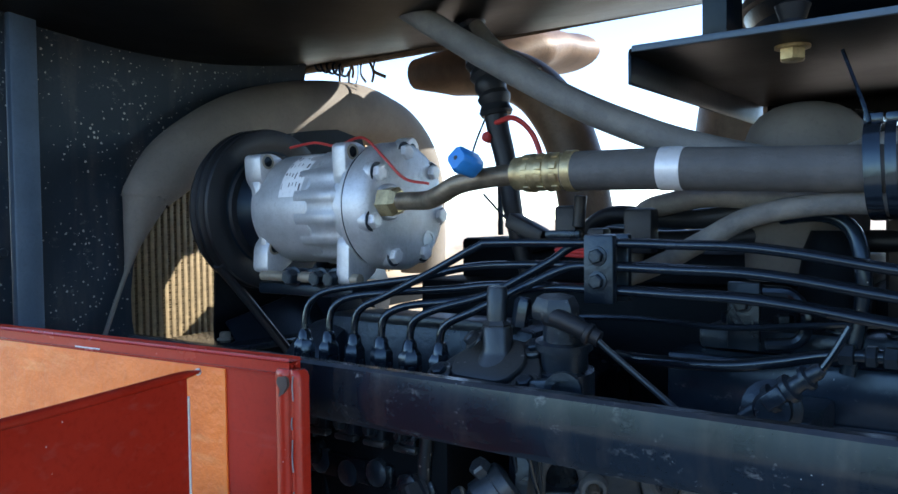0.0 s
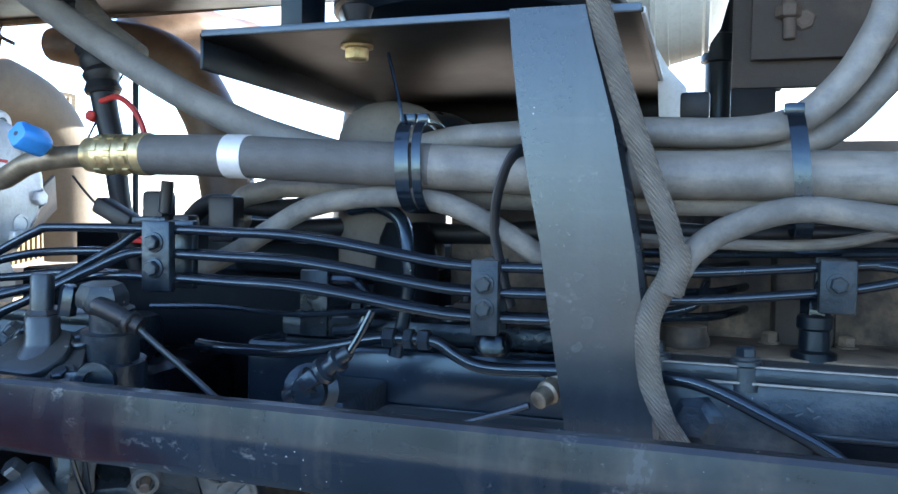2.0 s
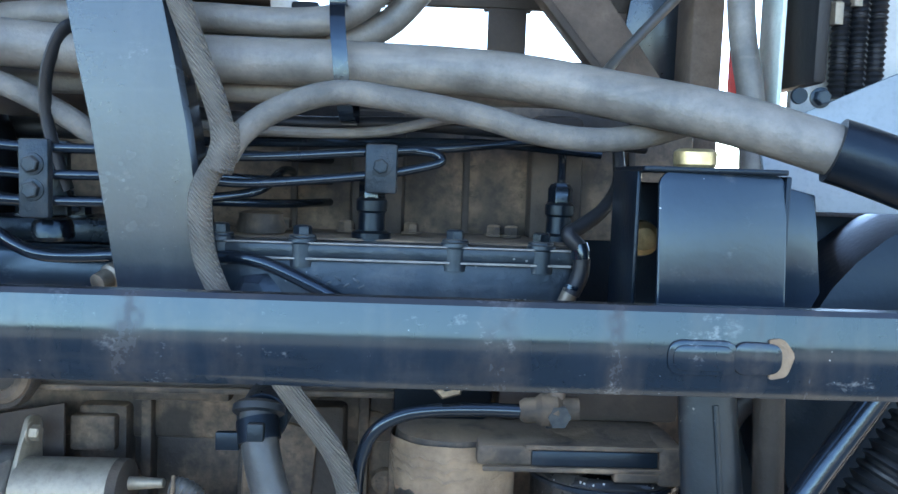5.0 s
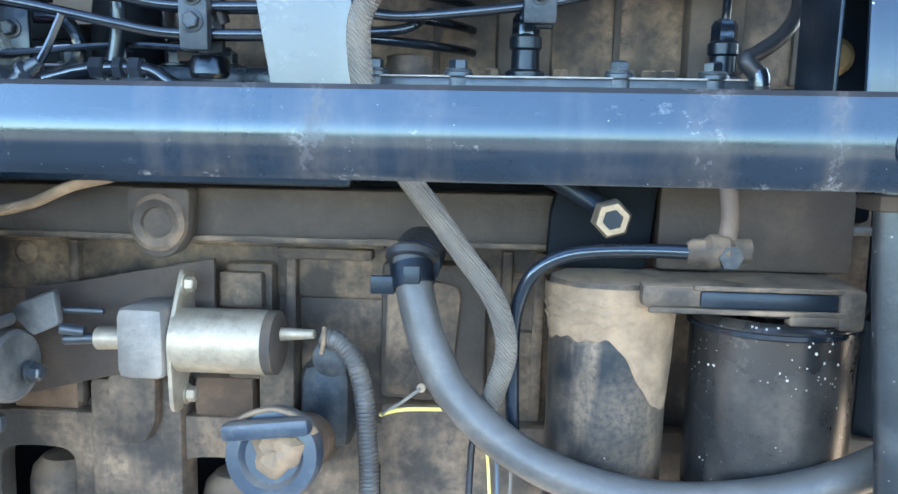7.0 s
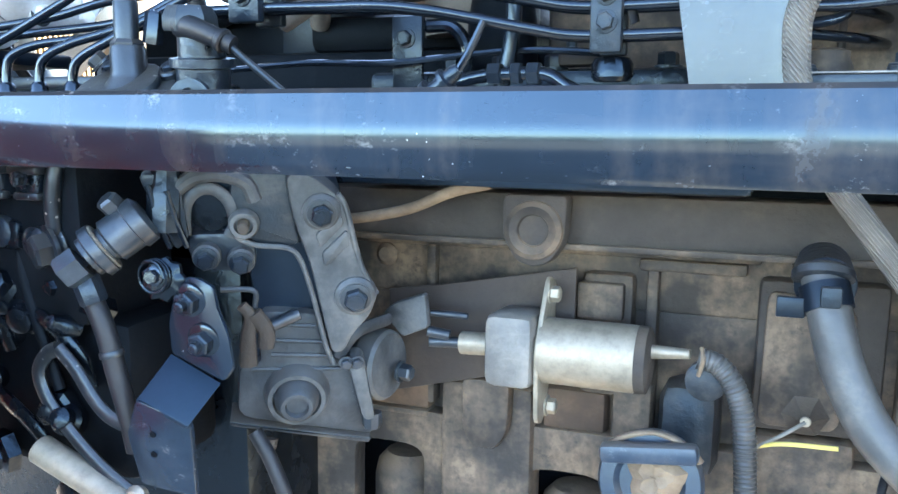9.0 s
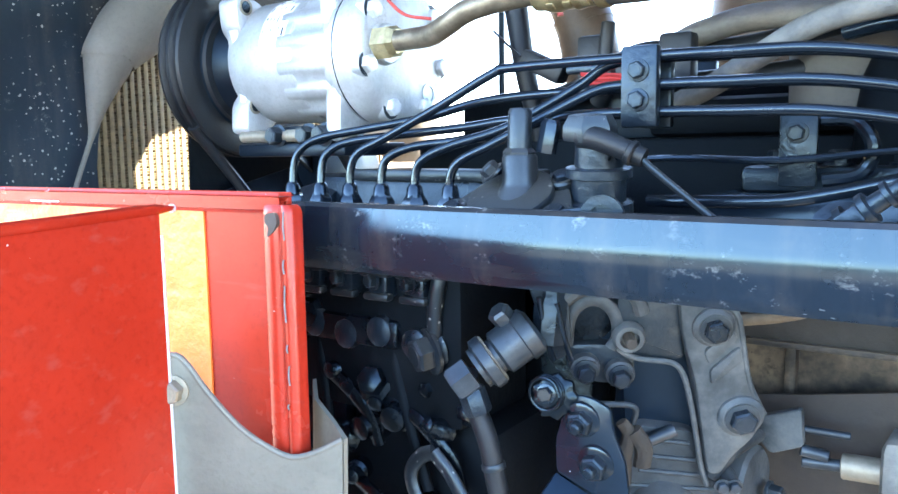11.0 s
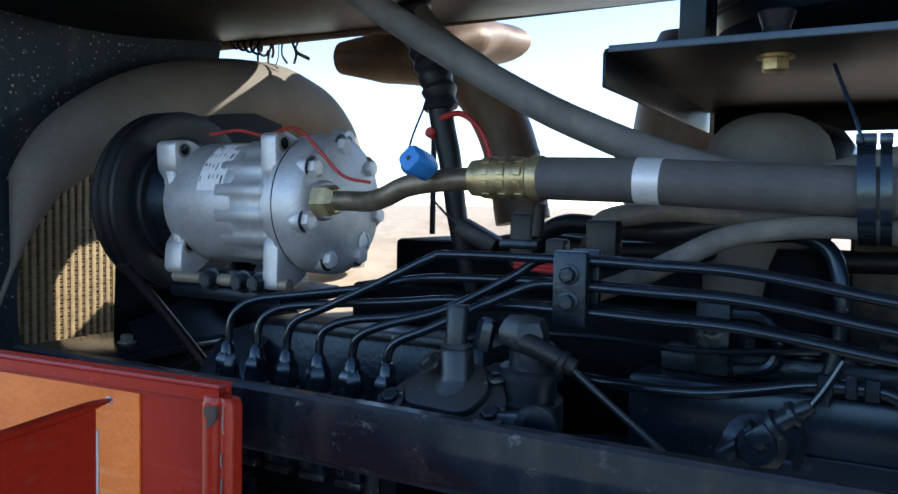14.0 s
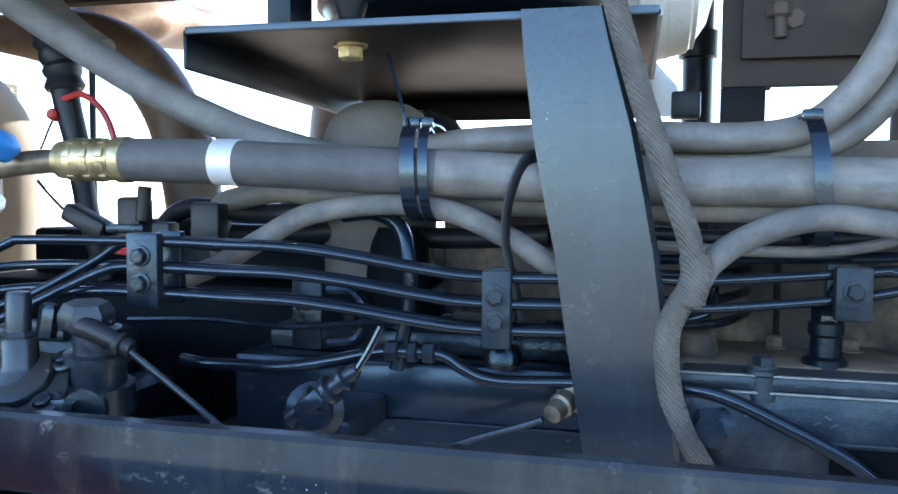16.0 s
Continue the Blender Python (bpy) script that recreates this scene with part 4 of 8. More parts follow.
    # wire along the body
    part("red_lead", tube([(-0.735, 0.690, 1.315), (-0.69, 0.688, 1.318), (-0.655, 0.690, 1.312), (-0.620, 0.685, 1.318), (-0.59, 0.672, 1.313), (-0.560, 0.668, 1.290), (-0.535, 0.670, 1.268), (-0.51, 0.68, 1.262)], 0.0016, 8, 8), REDWIRE, t, "thin red lead")


compressor()
t = thing("drive_belt", (-0.815, 0.75, 1.0), "black ribbed drive belt running down from the pulley", "belt")
part("front_run", tube([(-0.815, 0.640, 1.170), (-0.815, 0.70, 1.105), (-0.815, 0.775, 1.02), (-0.815, 0.86, 0.92)], 0.010, 10, 4, flat=0.5, flat_axis=(0, 0.75, 0.66)), RUBBER, t)
part("back_run", tube([(-0.815, 0.82, 1.22), (-0.815, 0.95, 1.05), (-0.815, 1.02, 0.93)], 0.010, 10, 4, flat=0.5, flat_axis=(0, 0.8, 0.6)), RUBBER, t)
t = thing("fan", (-0.9, 0.95, 1.1), "black engine fan inside the shroud", "fan")
part("hub", lathe((-0.93, 0.96, 1.10), (1, 0, 0), [(0, 0.03), (0.01, 0.07), (0.06, 0.07), (0.07, 0.03)], 32), BLACK, t)
for k in range(7):
    a = 2 * math.pi * k / 7 + 0.9
    m = Matrix.Rotation(a, 4, "X") @ Matrix.Rotation(0.5, 4, "Z")
    bm = box(-0.003, 0.003, -0.04, 0.04, 0.06, 0.23, 0.002)
    bmesh.ops.transform(bm, matrix=Matrix.Translation((-0.90, 0.96, 1.10)) @ m, verts=bm.verts)
    part("blade", bm, BLACK, t)


# ---- air conditioning hose and the hoses beside it ----
t = thing("suction_hose", (-0.1, 0.65, 1.23), "thick dusty grey rubber hose with crimped brass fitting and silver band", "hose")
part("nut", lathe((-0.566, 0.671, 1.244), (1, 0, 0), [(0, 0.0165), (0.018, 0.0165), (0.020, 0.0145), (0.024, 0.0125)], 6, start=0.2), BRASS, t, "yellow zinc hexagon nut")
part("metal_tube", tube([(-0.560, 0.671, 1.244), (-0.525, 0.668, 1.244), (-0.496, 0.660, 1.244), (-0.470, 0.648, 1.249), (-0.445, 0.644, 1.258), (-0.41, 0.644, 1.263), (-0.365, 0.644, 1.265)], 0.0098, 18, 10), TUBEM, t, "tarnished metal tube with a bend")
part("crimp", lathe((-0.381, 0.644, 1.265), (1, 0, 0.0), [(0, 0.011), (0.002, 0.0150), (0.010, 0.0158), (0.013, 0.0172), (0.022, 0.0178), (0.025, 0.0164), (0.036, 0.0164), (0.038, 0.0178), (0.045, 0.0164), (0.054, 0.0164), (0.056, 0.0184), (0.064, 0.0184), (0.066, 0.016)], 32), BRASS, t, "brass crimp collar with square dents")
for k in range(3):
    for a in (-1.0, -0.35, 0.3, 0.95):
        bm = box(-0.0034, 0.0034, -0.0012, 0.0007, -0.0036, 0.0036, 0.0008)
        bmesh.ops.transform(bm, matrix=Matrix.Translation((-0.362 + 0.0145 * k, 0.644 - 0.0172 * math.cos(a), 1.265 + 0.0172 * math.sin(a))) @ Matrix.Rotation(-a, 4, "X"), verts=bm.verts)
        part("crimp_dent", bm, BRASS, t)
main = [(-0.326, 0.644, 1.265), (-0.302, 0.643, 1.2645), (-0.240, 0.642, 1.263), (-0.178, 0.646, 1.260), (-0.080, 0.655, 1.256), (-0.002, 0.666, 1.252), (0.10, 0.674, 1.2500), (0.205, 0.674, 1.2495), (0.308, 0.664, 1.2445), (0.389, 0.640, 1.230), (0.459, 0.610, 1.214), (0.517, 0.592, 1.196), (0.554, 0.584, 1.184)]
part("front_rubber", tube(main[:5] + [(-0.070, 0.6563, 1.2555)], 0.0172, 24, 10), HOSEDARK, t, "cleaner dark grey end of the hose")
part("rubber", tube([(-0.0805, 0.6549, 1.2560)] + main[5:], 0.0173, 24, 10), HOSE, t)
part("silver_band", tube([(-0.2390, 0.6421, 1.2629), (-0.2300, 0.6423, 1.2626), (-0.2205, 0.6428, 1.2621)], 0.0179, 28, 4), FOIL, t, "silver foil band")
part("end_sleeve", tube([(0.520, 0.589, 1.1945), (0.540, 0.584, 1.188), (0.572, 0.578, 1.176)], 0.0215, 22, 4), BLACK, t, "black end sleeve")
t = thing("service_port", (-0.43, 0.61, 1.27), "bright blue plastic cap on the charging port", "valve cap")
part("stem", rod((-0.418, 0.644, 1.266), (-0.424, 0.622, 1.279), 0.006), TUBEM, t)
cap = part("cap", lathe((-0.416, 0.630, 1.273), (-0.12, -0.95, 0.26), [(0, 0.0100), (0.002, 0.0112), (0.024, 0.0112), (0.0270, 0.0095), (0.0275, 0.0)], 40, wobble=lambda a, d: 0.0008 * math.copysign(abs(math.cos(4 * a)) ** 0.5, math.cos(4 * a))), BLUE, t)
part("cap_hole", lathe((-0.4193, 0.6038, 1.2801), (-0.12, -0.95, 0.26), [(0, 0.0022), (0.0006, 0.0020), (0.0006, 0.0)], 14), INK, cap)
part("second_cap", lathe((-0.440, 0.640, 1.276), (0.55, -0.75, 0.15), [(0, 0.0090), (0.020, 0.0090), (0.023, 0.007)], 16), BLUE, t, "smaller blue cap behind")

t = thing("upper_hose", (0.1, 0.70, 1.27), "grey rubber hose sweeping up past the cab", "hose", "grey return hoses")
part("rubber", tube([(-0.13, 0.715, 1.262), (-0.075, 0.700, 1.278), (0.0, 0.694, 1.2825), (0.078, 0.690, 1.283), (0.150, 0.690, 1.2815), (0.190, 0.690, 1.289), (0.218, 0.690, 1.312), (0.236, 0.690, 1.340), (0.248, 0.690, 1.372), (0.252, 0.695, 1.42), (0.250, 0.70, 1.50), (0.25, 0.72, 1.60)], 0.0110, 18, 8), HOSE, t)
t = thing("upper_hose", (0.2, 0.72, 1.27), "grey rubber hose sweeping up past the cab", "hose", "grey return hoses")
part("rubber", tube([(0.02, 0.712, 1.268), (0.10, 0.712, 1.268), (0.17, 0.710, 1.269), (0.215, 0.708, 1.283), (0.245, 0.706, 1.312), (0.268, 0.704, 1.345), (0.283, 0.704, 1.378), (0.290, 0.706, 1.43), (0.288, 0.71, 1.52), (0.288, 0.73, 1.60)], 0.0108, 18, 8), HOSE, t)
t = thing("lower_hose", (0.1, 0.70, 1.22), "grey rubber hose under the thick hose", "hose")
part("rubber", tube([(-0.345, 0.83, 1.180), (-0.327, 0.80, 1.208), (-0.303, 0.762, 1.229), (-0.267, 0.742, 1.2370), (-0.229, 0.735, 1.2420), (-0.15, 0.716, 1.2370), (0.0, 0.700, 1.233), (0.14, 0.698, 1.231), (0.27, 0.70, 1.234), (0.36, 0.71, 1.236), (0.45, 0.73, 1.23)], 0.0105, 16, 8), HOSE, t)
t = thing("diagonal_hose", (-0.4, 0.73, 1.26), "grey hose falling diagonally behind the thick hose", "hose")
part("rubber", tube([(-0.70, 0.745, 1.545), (-0.579, 0.730, 1.468), (-0.475, 0.722, 1.403), (-0.367, 0.720, 1.341), (-0.300, 0.720, 1.309), (-0.240, 0.720, 1.286), (-0.15, 0.725, 1.262), (-0.05, 0.74, 1.245)], 0.0140, 18, 8), HOSESKY, t)
t = thing("second_diagonal_hose", (-0.5, 0.80, 1.40), "grey hose above the elbow", "hose")
part("rubber", tube([(-0.60, 0.80, 1.56), (-0.545, 0.80, 1.47), (-0.50, 0.79, 1.42), (-0.44, 0.78, 1.38)], 0.0125, 16, 6), HOSE, t)
t = thing("corrugated_hose", (-0.5, 0.80, 1.28), "black corrugated hose with a rubber boot", "hose")
part("corrugation", tube([(-0.545, 0.80, 1.47), (-0.523, 0.80, 1.410), (-0.507, 0.80, 1.372), (-0.502, 0.80, 1.345)], 0.0165, 20, 6, ribs=0.0035, pitch=0.016), RUBBER, t)
part("boot", tube([(-0.504, 0.80, 1.350), (-0.499, 0.80, 1.325), (-0.490, 0.80, 1.290), (-0.478, 0.80, 1.220), (-0.465, 0.81, 1.15)], 0.0115, 16, 6, taper=lambda s: 1.2 - 0.4 * s), RUBBER, t)
part("red_lead", tube([(-0.497, 0.79, 1.335), (-0.47, 0.785, 1.338), (-0.448, 0.785, 1.322), (-0.436, 0.785, 1.298), (-0.43, 0.785, 1.27)], 0.0032, 8, 8), REDWIRE, t, "thin red lead")
part("plug", lathe((-0.507, 0.792, 1.318), (0, -1, 0.2), [(0, 0.006), (0.008, 0.006), (0.010, 0.004)], 14), REDWIRE, t, "red plug")
t = thing("intake_elbow", (-0.65, 1.10, 1.30), "brown rubber intake elbow with a sunlit upper edge", "elbow hose")
part("rubber", tube([(-0.862, 1.10, 1.4780), (-0.785, 1.10, 1.473), (-0.69, 1.10, 1.460), (-0.625, 1.10, 1.428), (-0.582, 1.10, 1.377), (-0.555, 1.10, 1.315), (-0.535, 1.10, 1.22)], 0.040, 26, 8, taper=lambda s: min(1.0, 0.66 + 2.0 * s)), BROWN, t)
# Added behind the elbow only to keep sun off the arch.
part("duct", tube([(-0.760, 1.13, 1.478), (-0.765, 1.24, 1.524), (-0.775, 1.32, 1.545), (-0.780, 1.40, 1.552), (-0.78, 1.46, 1.560)], 0.094, 26, 8, taper=lambda s: min(1.0, 0.34 + 1.9 * s), flat=0.42, flat_axis=(0, 0, 1)), BROWN, t)
part("clip", tube([(-0.56, 1.10, 1.325), (-0.551, 1.10, 1.305)], 0.0405, 26, 2), BROWN, t)
t = thing("shroud_spring", (-0.83, 1.03, 1.47), "short wire coil under the hood edge", "spring")
part("coil", tube([(-1.062 + 0.0022 * k, 1.05 + 0.009 * math.cos(k * 0.9), 1.513 - 0.0006 * k + 0.010 * math.sin(k * 0.9)) for k in range(36)], 0.0024, 8, 3), BLACK, t)
t = thing("torn_liner", (-0.90, 1.05, 1.46), "torn strips of dusty liner hanging under the hood edge", "torn liner")
rnd = random.Random(8)
for k in range(7):
    x = -0.990 + 0.012 * k + rnd.uniform(-0.006, 0.006)
    drop = rnd.uniform(0.02, 0.05)
    part("strip", tube([(x, 1.050, 1.506), (x + rnd.uniform(-0.012, 0.012), 1.052, 1.506 - drop * 0.6), (x + rnd.uniform(-0.02, 0.02), 1.055, 1.506 - drop)], rnd.uniform(0.0020, 0.0040), 8, 4, flat=0.4, flat_axis=(rnd.uniform(-1, 1), 1, 0)), CREAM if k % 3 else BROWN, t)
t = thing("guide_wire", (-0.62, 1.0, 1.25), "thin dark rod behind the compressor", "rod")
part("rod", rod((-0.640, 1.02, 1.20), (-0.640, 1.02, 1.42), 0.0042, 10), BLACK, t)
part("wire", tube([(-0.585, 0.86, 1.29), (-0.60, 0.90, 1.33), (-0.60, 0.95, 1.40)], 0.0015, 6, 5), BLACK, t)
t = thing("fender_liner", (-0.75, 1.25, 1.1), "sunlit cream fender liner on the far side", "fender liner")
bm = bmesh.new()
for y, z in ((0.95, 1.075), (1.15, 1.09), (1.35, 1.12), (1.55, 1.16), (1.80, 1.22)):
    for x in (-1.10, -0.95, -0.80, -0.66):
        bm.verts.new((x, y, z + 0.01 * math.sin(9 * x)))
bm.verts.ensure_lookup_table()
for j in range(4):
    for i in range(3):
        bm.faces.new([bm.verts[4 * j + i], bm.verts[4 * j + i + 1], bm.verts[4 * j + i + 5], bm.verts[4 * j + i + 4]])
g = bmesh.ops.extrude_face_region(bm, geom=bm.faces[:])
bmesh.ops.translate(bm, vec=(0, 0, -0.004), verts=[v for v in g["geom"] if isinstance(v, bmesh.types.BMVert)])
part("sheet", bm, LINER, t)

zip_tie("cable_tie", (0.674, 1.2555), 0.038, 0.035, -0.086, 0.011, -0.05, "black cable tie round the hoses", tail=[(-0.090, 0.648, 1.289), (-0.094, 0.650, 1.303), (-0.102, 0.658, 1.324), (-0.110, 0.665, 1.345)])
zip_tie("cable_tie", (0.675, 1.2555), 0.0385, 0.035, -0.0745, 0.007, -0.04, "black cable tie round the hoses")
zip_tie("cable_tie", (0.682, 1.250), 0.036, 0.043, 0.191, 0.011, -0.10, "broad black cable tie round three hoses")
t = thing("loose_strap", (-0.005, 0.66, 1.2), "black loop of strap hanging beside the post", "strap")
part("band", tube([(0.006, 0.655, 1.268), (-0.004, 0.648, 1.262), (-0.014, 0.646, 1.235), (-0.016, 0.648, 1.205), (-0.010, 0.650, 1.175), (-0.004, 0.655, 1.15)], 0.005, 10, 6, flat=0.35, flat_axis=(1, -0.6, 0)), RUBBER, t)

# ---- braided harness ----
t = thing("braided_harness", (0.11, 0.65, 1.0), "dusty braided wiring sleeve with a forked branch", "wiring harness")
part("main_run", tube([(0.046, 0.632, 1.46), (0.052, 0.632, 1.40), (0.058, 0.632, 1.364), (0.069, 0.630, 1.325), (0.081, 0.630, 1.287), (0.094, 0.632, 1.250), (0.107, 0.634, 1.215), (0.1135, 0.636, 1.185), (0.1115, 0.634, 1.168)], 0.0082, 14, 8), BRAID, t)
part("branch", tube([(0.113, 0.640, 1.178), (0.124, 0.644, 1.196), (0.148, 0.646, 1.213), (0.187, 0.645, 1.2255), (0.229, 0.642, 1.2225), (0.290, 0.640, 1.2125), (0.331, 0.640, 1.2025), (0.372, 0.640, 1.1985), (0.410, 0.645, 1.203), (0.445, 0.66, 1.213)], 0.0088, 14, 8), SLEEVE, t)
part("lower_run", tube([(0.1140, 0.6380, 1.1820), (0.1040, 0.6360, 1.1680), (0.0965, 0.6360, 1.1500), (0.0960, 0.6380, 1.1280), (0.0990, 0.6400, 1.1050), (0.1080, 0.6450, 1.0780), (0.1180, 0.6520, 1.0600), (0.1280, 0.6580, 1.0431), (0.1470, 0.6601, 1.0180), (0.1679, 0.6603, 0.9890), (0.1888, 0.6604, 0.9610), (0.1997, 0.6605, 0.9360), (0.2027, 0.6625, 0.9110), (0.1967, 0.6685, 0.8850), (0.1897, 0.6804, 0.8601)], 0.0085, 14, 8), BRAID, t)
part("fork_wrap", tube([(0.1125, 0.637, 1.200), (0.1135, 0.636, 1.186), (0.108, 0.636, 1.168)], 0.0105, 14, 5), BRAID, t)
t = thing("braided_sleeve", (-0.1, 0.67, 1.19), "dusty braided sleeve arching under the thick hose", "wiring harness")
part("sleeve", tube([(-0.30, 0.69, 1.165), (-0.25, 0.675, 1.185), (-0.214, 0.664, 1.203), (-0.171, 0.660, 1.2235), (-0.112, 0.658, 1.2320), (-0.061, 0.658, 1.2275), (-0.017, 0.658, 1.2090), (0.013, 0.660, 1.191), (0.045, 0.668, 1.172)], 0.0085, 14, 8), SLEEVE, t)


# ---- injection pump, pipes and clamps ----
def pump():
    t = thing("injection_pump", (-0.5, 0.6, 0.85), "black inline injection pump with six delivery valves", "injection pump")
    part("housing", box(-0.640, -0.385, 0.540, 0.640, 0.930, 1.058, 0.006), MATBLACK, t)
    part("valve_ledge", box(-0.632, -0.395, 0.553, 0.605, 1.050, 1.072, 0.004), CAST, t)
    for k in range(6):
        x = -0.595 + 0.035 * k
        v = part("delivery_valve", lathe((x, 0.578, 1.070), (0, 0, 1), [(0, 0.0125), (0.010, 0.0125), (0.012, 0.0105), (0.020, 0.0105)], 8), CAST, t)
        part("union_nut", lathe((x, 0.578, 1.086), (0, 0, 1), [(0, 0.0108), (0.013, 0.0108), (0.017, 0.0085), (0.020, 0.0065)], 6, start=0.2 * k), PIPE, v)
        part("lock_plate", box(x - 0.0145, x + 0.0145, 0.556, 0.566, 1.060, 1.080, 0.002), CAST, t)
        part("clamp_tooth", box(x - 0.0095, x + 0.0095, 0.528, 0.545, 1.028, 1.053, 0.0030), CAST, t)
        part("claw", box(x - 0.0145, x + 0.0145, 0.523, 0.534, 1.0455, 1.0520, 0.0022), PUMPM, t)
        part("claw", box(x - 0.0125, x + 0.0125, 0.525, 0.534, 1.0265, 1.0325, 0.0022), PUMPM, t)
        part("valve_screw", bolt((x - 0.001, 0.526, 1.0425), (-0.2, -1, 0), 0.0052, 0.006), CAST, t)
    for k in range(6):
        x = -0.600 + 0.035 * k
        part("side_plug", lathe((x, 0.542, 1.000 - 0.006 * (k % 2)), (0, -1, 0), [(0, 0.013), (0.008, 0.012), (0.010, 0.008)], 14), CAST, t)
    part("lower_body", box(-0.66, -0.36, 0.555, 0.66, 0.80, 0.932, 0.012), MATBLACK, t)
    part("rear_casting", box(-0.66, -0.375, 0.665, 0.745, 0.95, 1.118, 0.012), CAST, t)
    part("rear_ledge", box(-0.60, -0.395, 0.660, 0.700, 1.112, 1.123, 0.003), PUMPM, t)
    part("drive_case", lathe((-0.70, 0.70, 1.02), (1, 0.05, 0), [(0, 0.05), (0.01, 0.085), (0.05, 0.095), (0.075, 0.09)], 32), CAST, t)
    # boost cover on top
    slope = radians(33)
    lean = Matrix.Translation((0, 0.524, 1.090)) @ Matrix.Rotation(slope, 4, "X")
    outline = round_outline([(-0.396, 0.012), (-0.386, 0.000), (-0.312, -0.002), (-0.296, 0.010), (-0.300, 0.030), (-0.318, 0.060), (-0.368, 0.064), (-0.390, 0.032)], 0.007, 4)
    bm = plate(outline, "z", -0.012, 0.0, 0.002)
    bm.transform(lean)
    cov = part("boost_cover", bm, PUMPM, t, "dusty boost compensator cover")
    bm = plate(round_outline([(-0.374, 0.008), (-0.322, 0.006), (-0.312, 0.030), (-0.326, 0.056), (-0.362, 0.058), (-0.380, 0.032)], 0.010, 4), "z", -0.002, 0.0065, 0.003)
    bm.transform(lean)
    part("raised_face", bm, PUMPM, cov)
    up = Vector((0, -math.sin(slope), math.cos(slope)))
    for x, q in ((-0.3865, 0.0125), (-0.3045, 0.0120), (-0.372, 0.055), (-0.316, 0.052)):
        at = lean @ Vector((x, q, -0.001))
        part("lug", lathe(at, up, [(0, 0.0115), (0.004, 0.0112), (0.0055, 0.0098), (0.0055, 0.0072), (0.003, 0.0068), (0.003, 0.0)], 22), PUMPM, cov)
        part("cover_bolt", bolt(tuple(at + up * 0.0025), tuple(up), 0.0056, 0.0045), CAST, cov)
    part("hub", lathe((-0.3445, 0.556, 1.103), (0, 0, 1), [(0, 0.0210), (0.006, 0.0175), (0.011, 0.0140), (0.014, 0.0128), (0.032, 0.0124), (0.0340, 0.0112), (0.0340, 0.0)], 28), PUMPM, cov)
    part("stud_collar", lathe((-0.3450, 0.556, 1.1355), (0.03, 0, 1), [(0, 0.0115), (0.003, 0.0118), (0.006, 0.0095)], 6), PUMPM, cov)
    part("stud", lathe((-0.3450, 0.556, 1.1395), (0.03, 0, 1), [(0, 0.0084), (0.0270, 0.0084), (0.0295, 0.0070), (0.0298, 0.0)], 16), PUMPM, cov)
    part("side_screw", bolt((-0.361, 0.548, 1.1240), (-0.5, -0.5, 0.7), 0.0062, 0.006), PUMPM, cov)
    part("stud_hex", lathe((-0.326, 0.560, 1.138), (0.2, 0, 1), [(0, 0.007), (0.02, 0.007), (0.023, 0.005)], 6), PIPE, cov)
    sol = part("boost_valve", lathe((-0.292, 0.572, 1.085), (0.05, -0.1, 1), [(0, 0.0235), (0.020, 0.0235), (0.021, 0.0185), (0.036, 0.0185), (0.037, 0.0225), (0.043, 0.0225), (0.044, 0.0165), (0.060, 0.0160)], 24), CAST, t)
    part("cap", lathe((-0.294, 0.562, 1.146), (0.05, -0.1, 1), [(0, 0.0178), (0.003, 0.0186), (0.010, 0.0182), (0.017, 0.0145), (0.0175, 0.0)], 6, start=0.2), PUMPM, sol)
    part("plug_body", tube([(-0.296, 0.552, 1.149), (-0.284, 0.550, 1.147), (-0.268, 0.550, 1.141), (-0.2515, 0.551, 1.134)], 0.0078, 14, 5, flat=0.85, flat_axis=(0, 1, 0), taper=lambda s: 1.05 - 0.25 * s), RUBBER, sol)
    part("plug_collar", lathe((-0.262, 0.550, 1.1385), (0.87, 0.05, -0.42), [(0, 0.0070), (0.001, 0.0084), (0.004, 0.0084), (0.005, 0.0070)], 16), RUBBER, sol)
    part("eye_ring", lathe((-0.270, 0.530, 1.098), (0.3, -1, 0), [(0, 0.014), (0.006, 0.014), (0.006, 0.008), (0.001, 0.008)], 20), CAST, t)
    part("flange", plate(round_outline([(-0.312, 1.055), (-0.262, 1.060), (-0.258, 1.085), (-0.276, 1.105), (-0.312, 1.100)], 0.008), "y", 0.530, 0.540, 0.002), CAST, t)
    part("cable", tube([(-0.255, 0.551, 1.1355), (-0.250, 0.552, 1.130), (-0.227, 0.558, 1.110), (-0.201, 0.562, 1.089), (-0.180, 0.566, 1.070)], 0.0024, 10, 6), PUMPM, sol)


pump()

ROWZ = (1.203, 1.184, 1.1650)


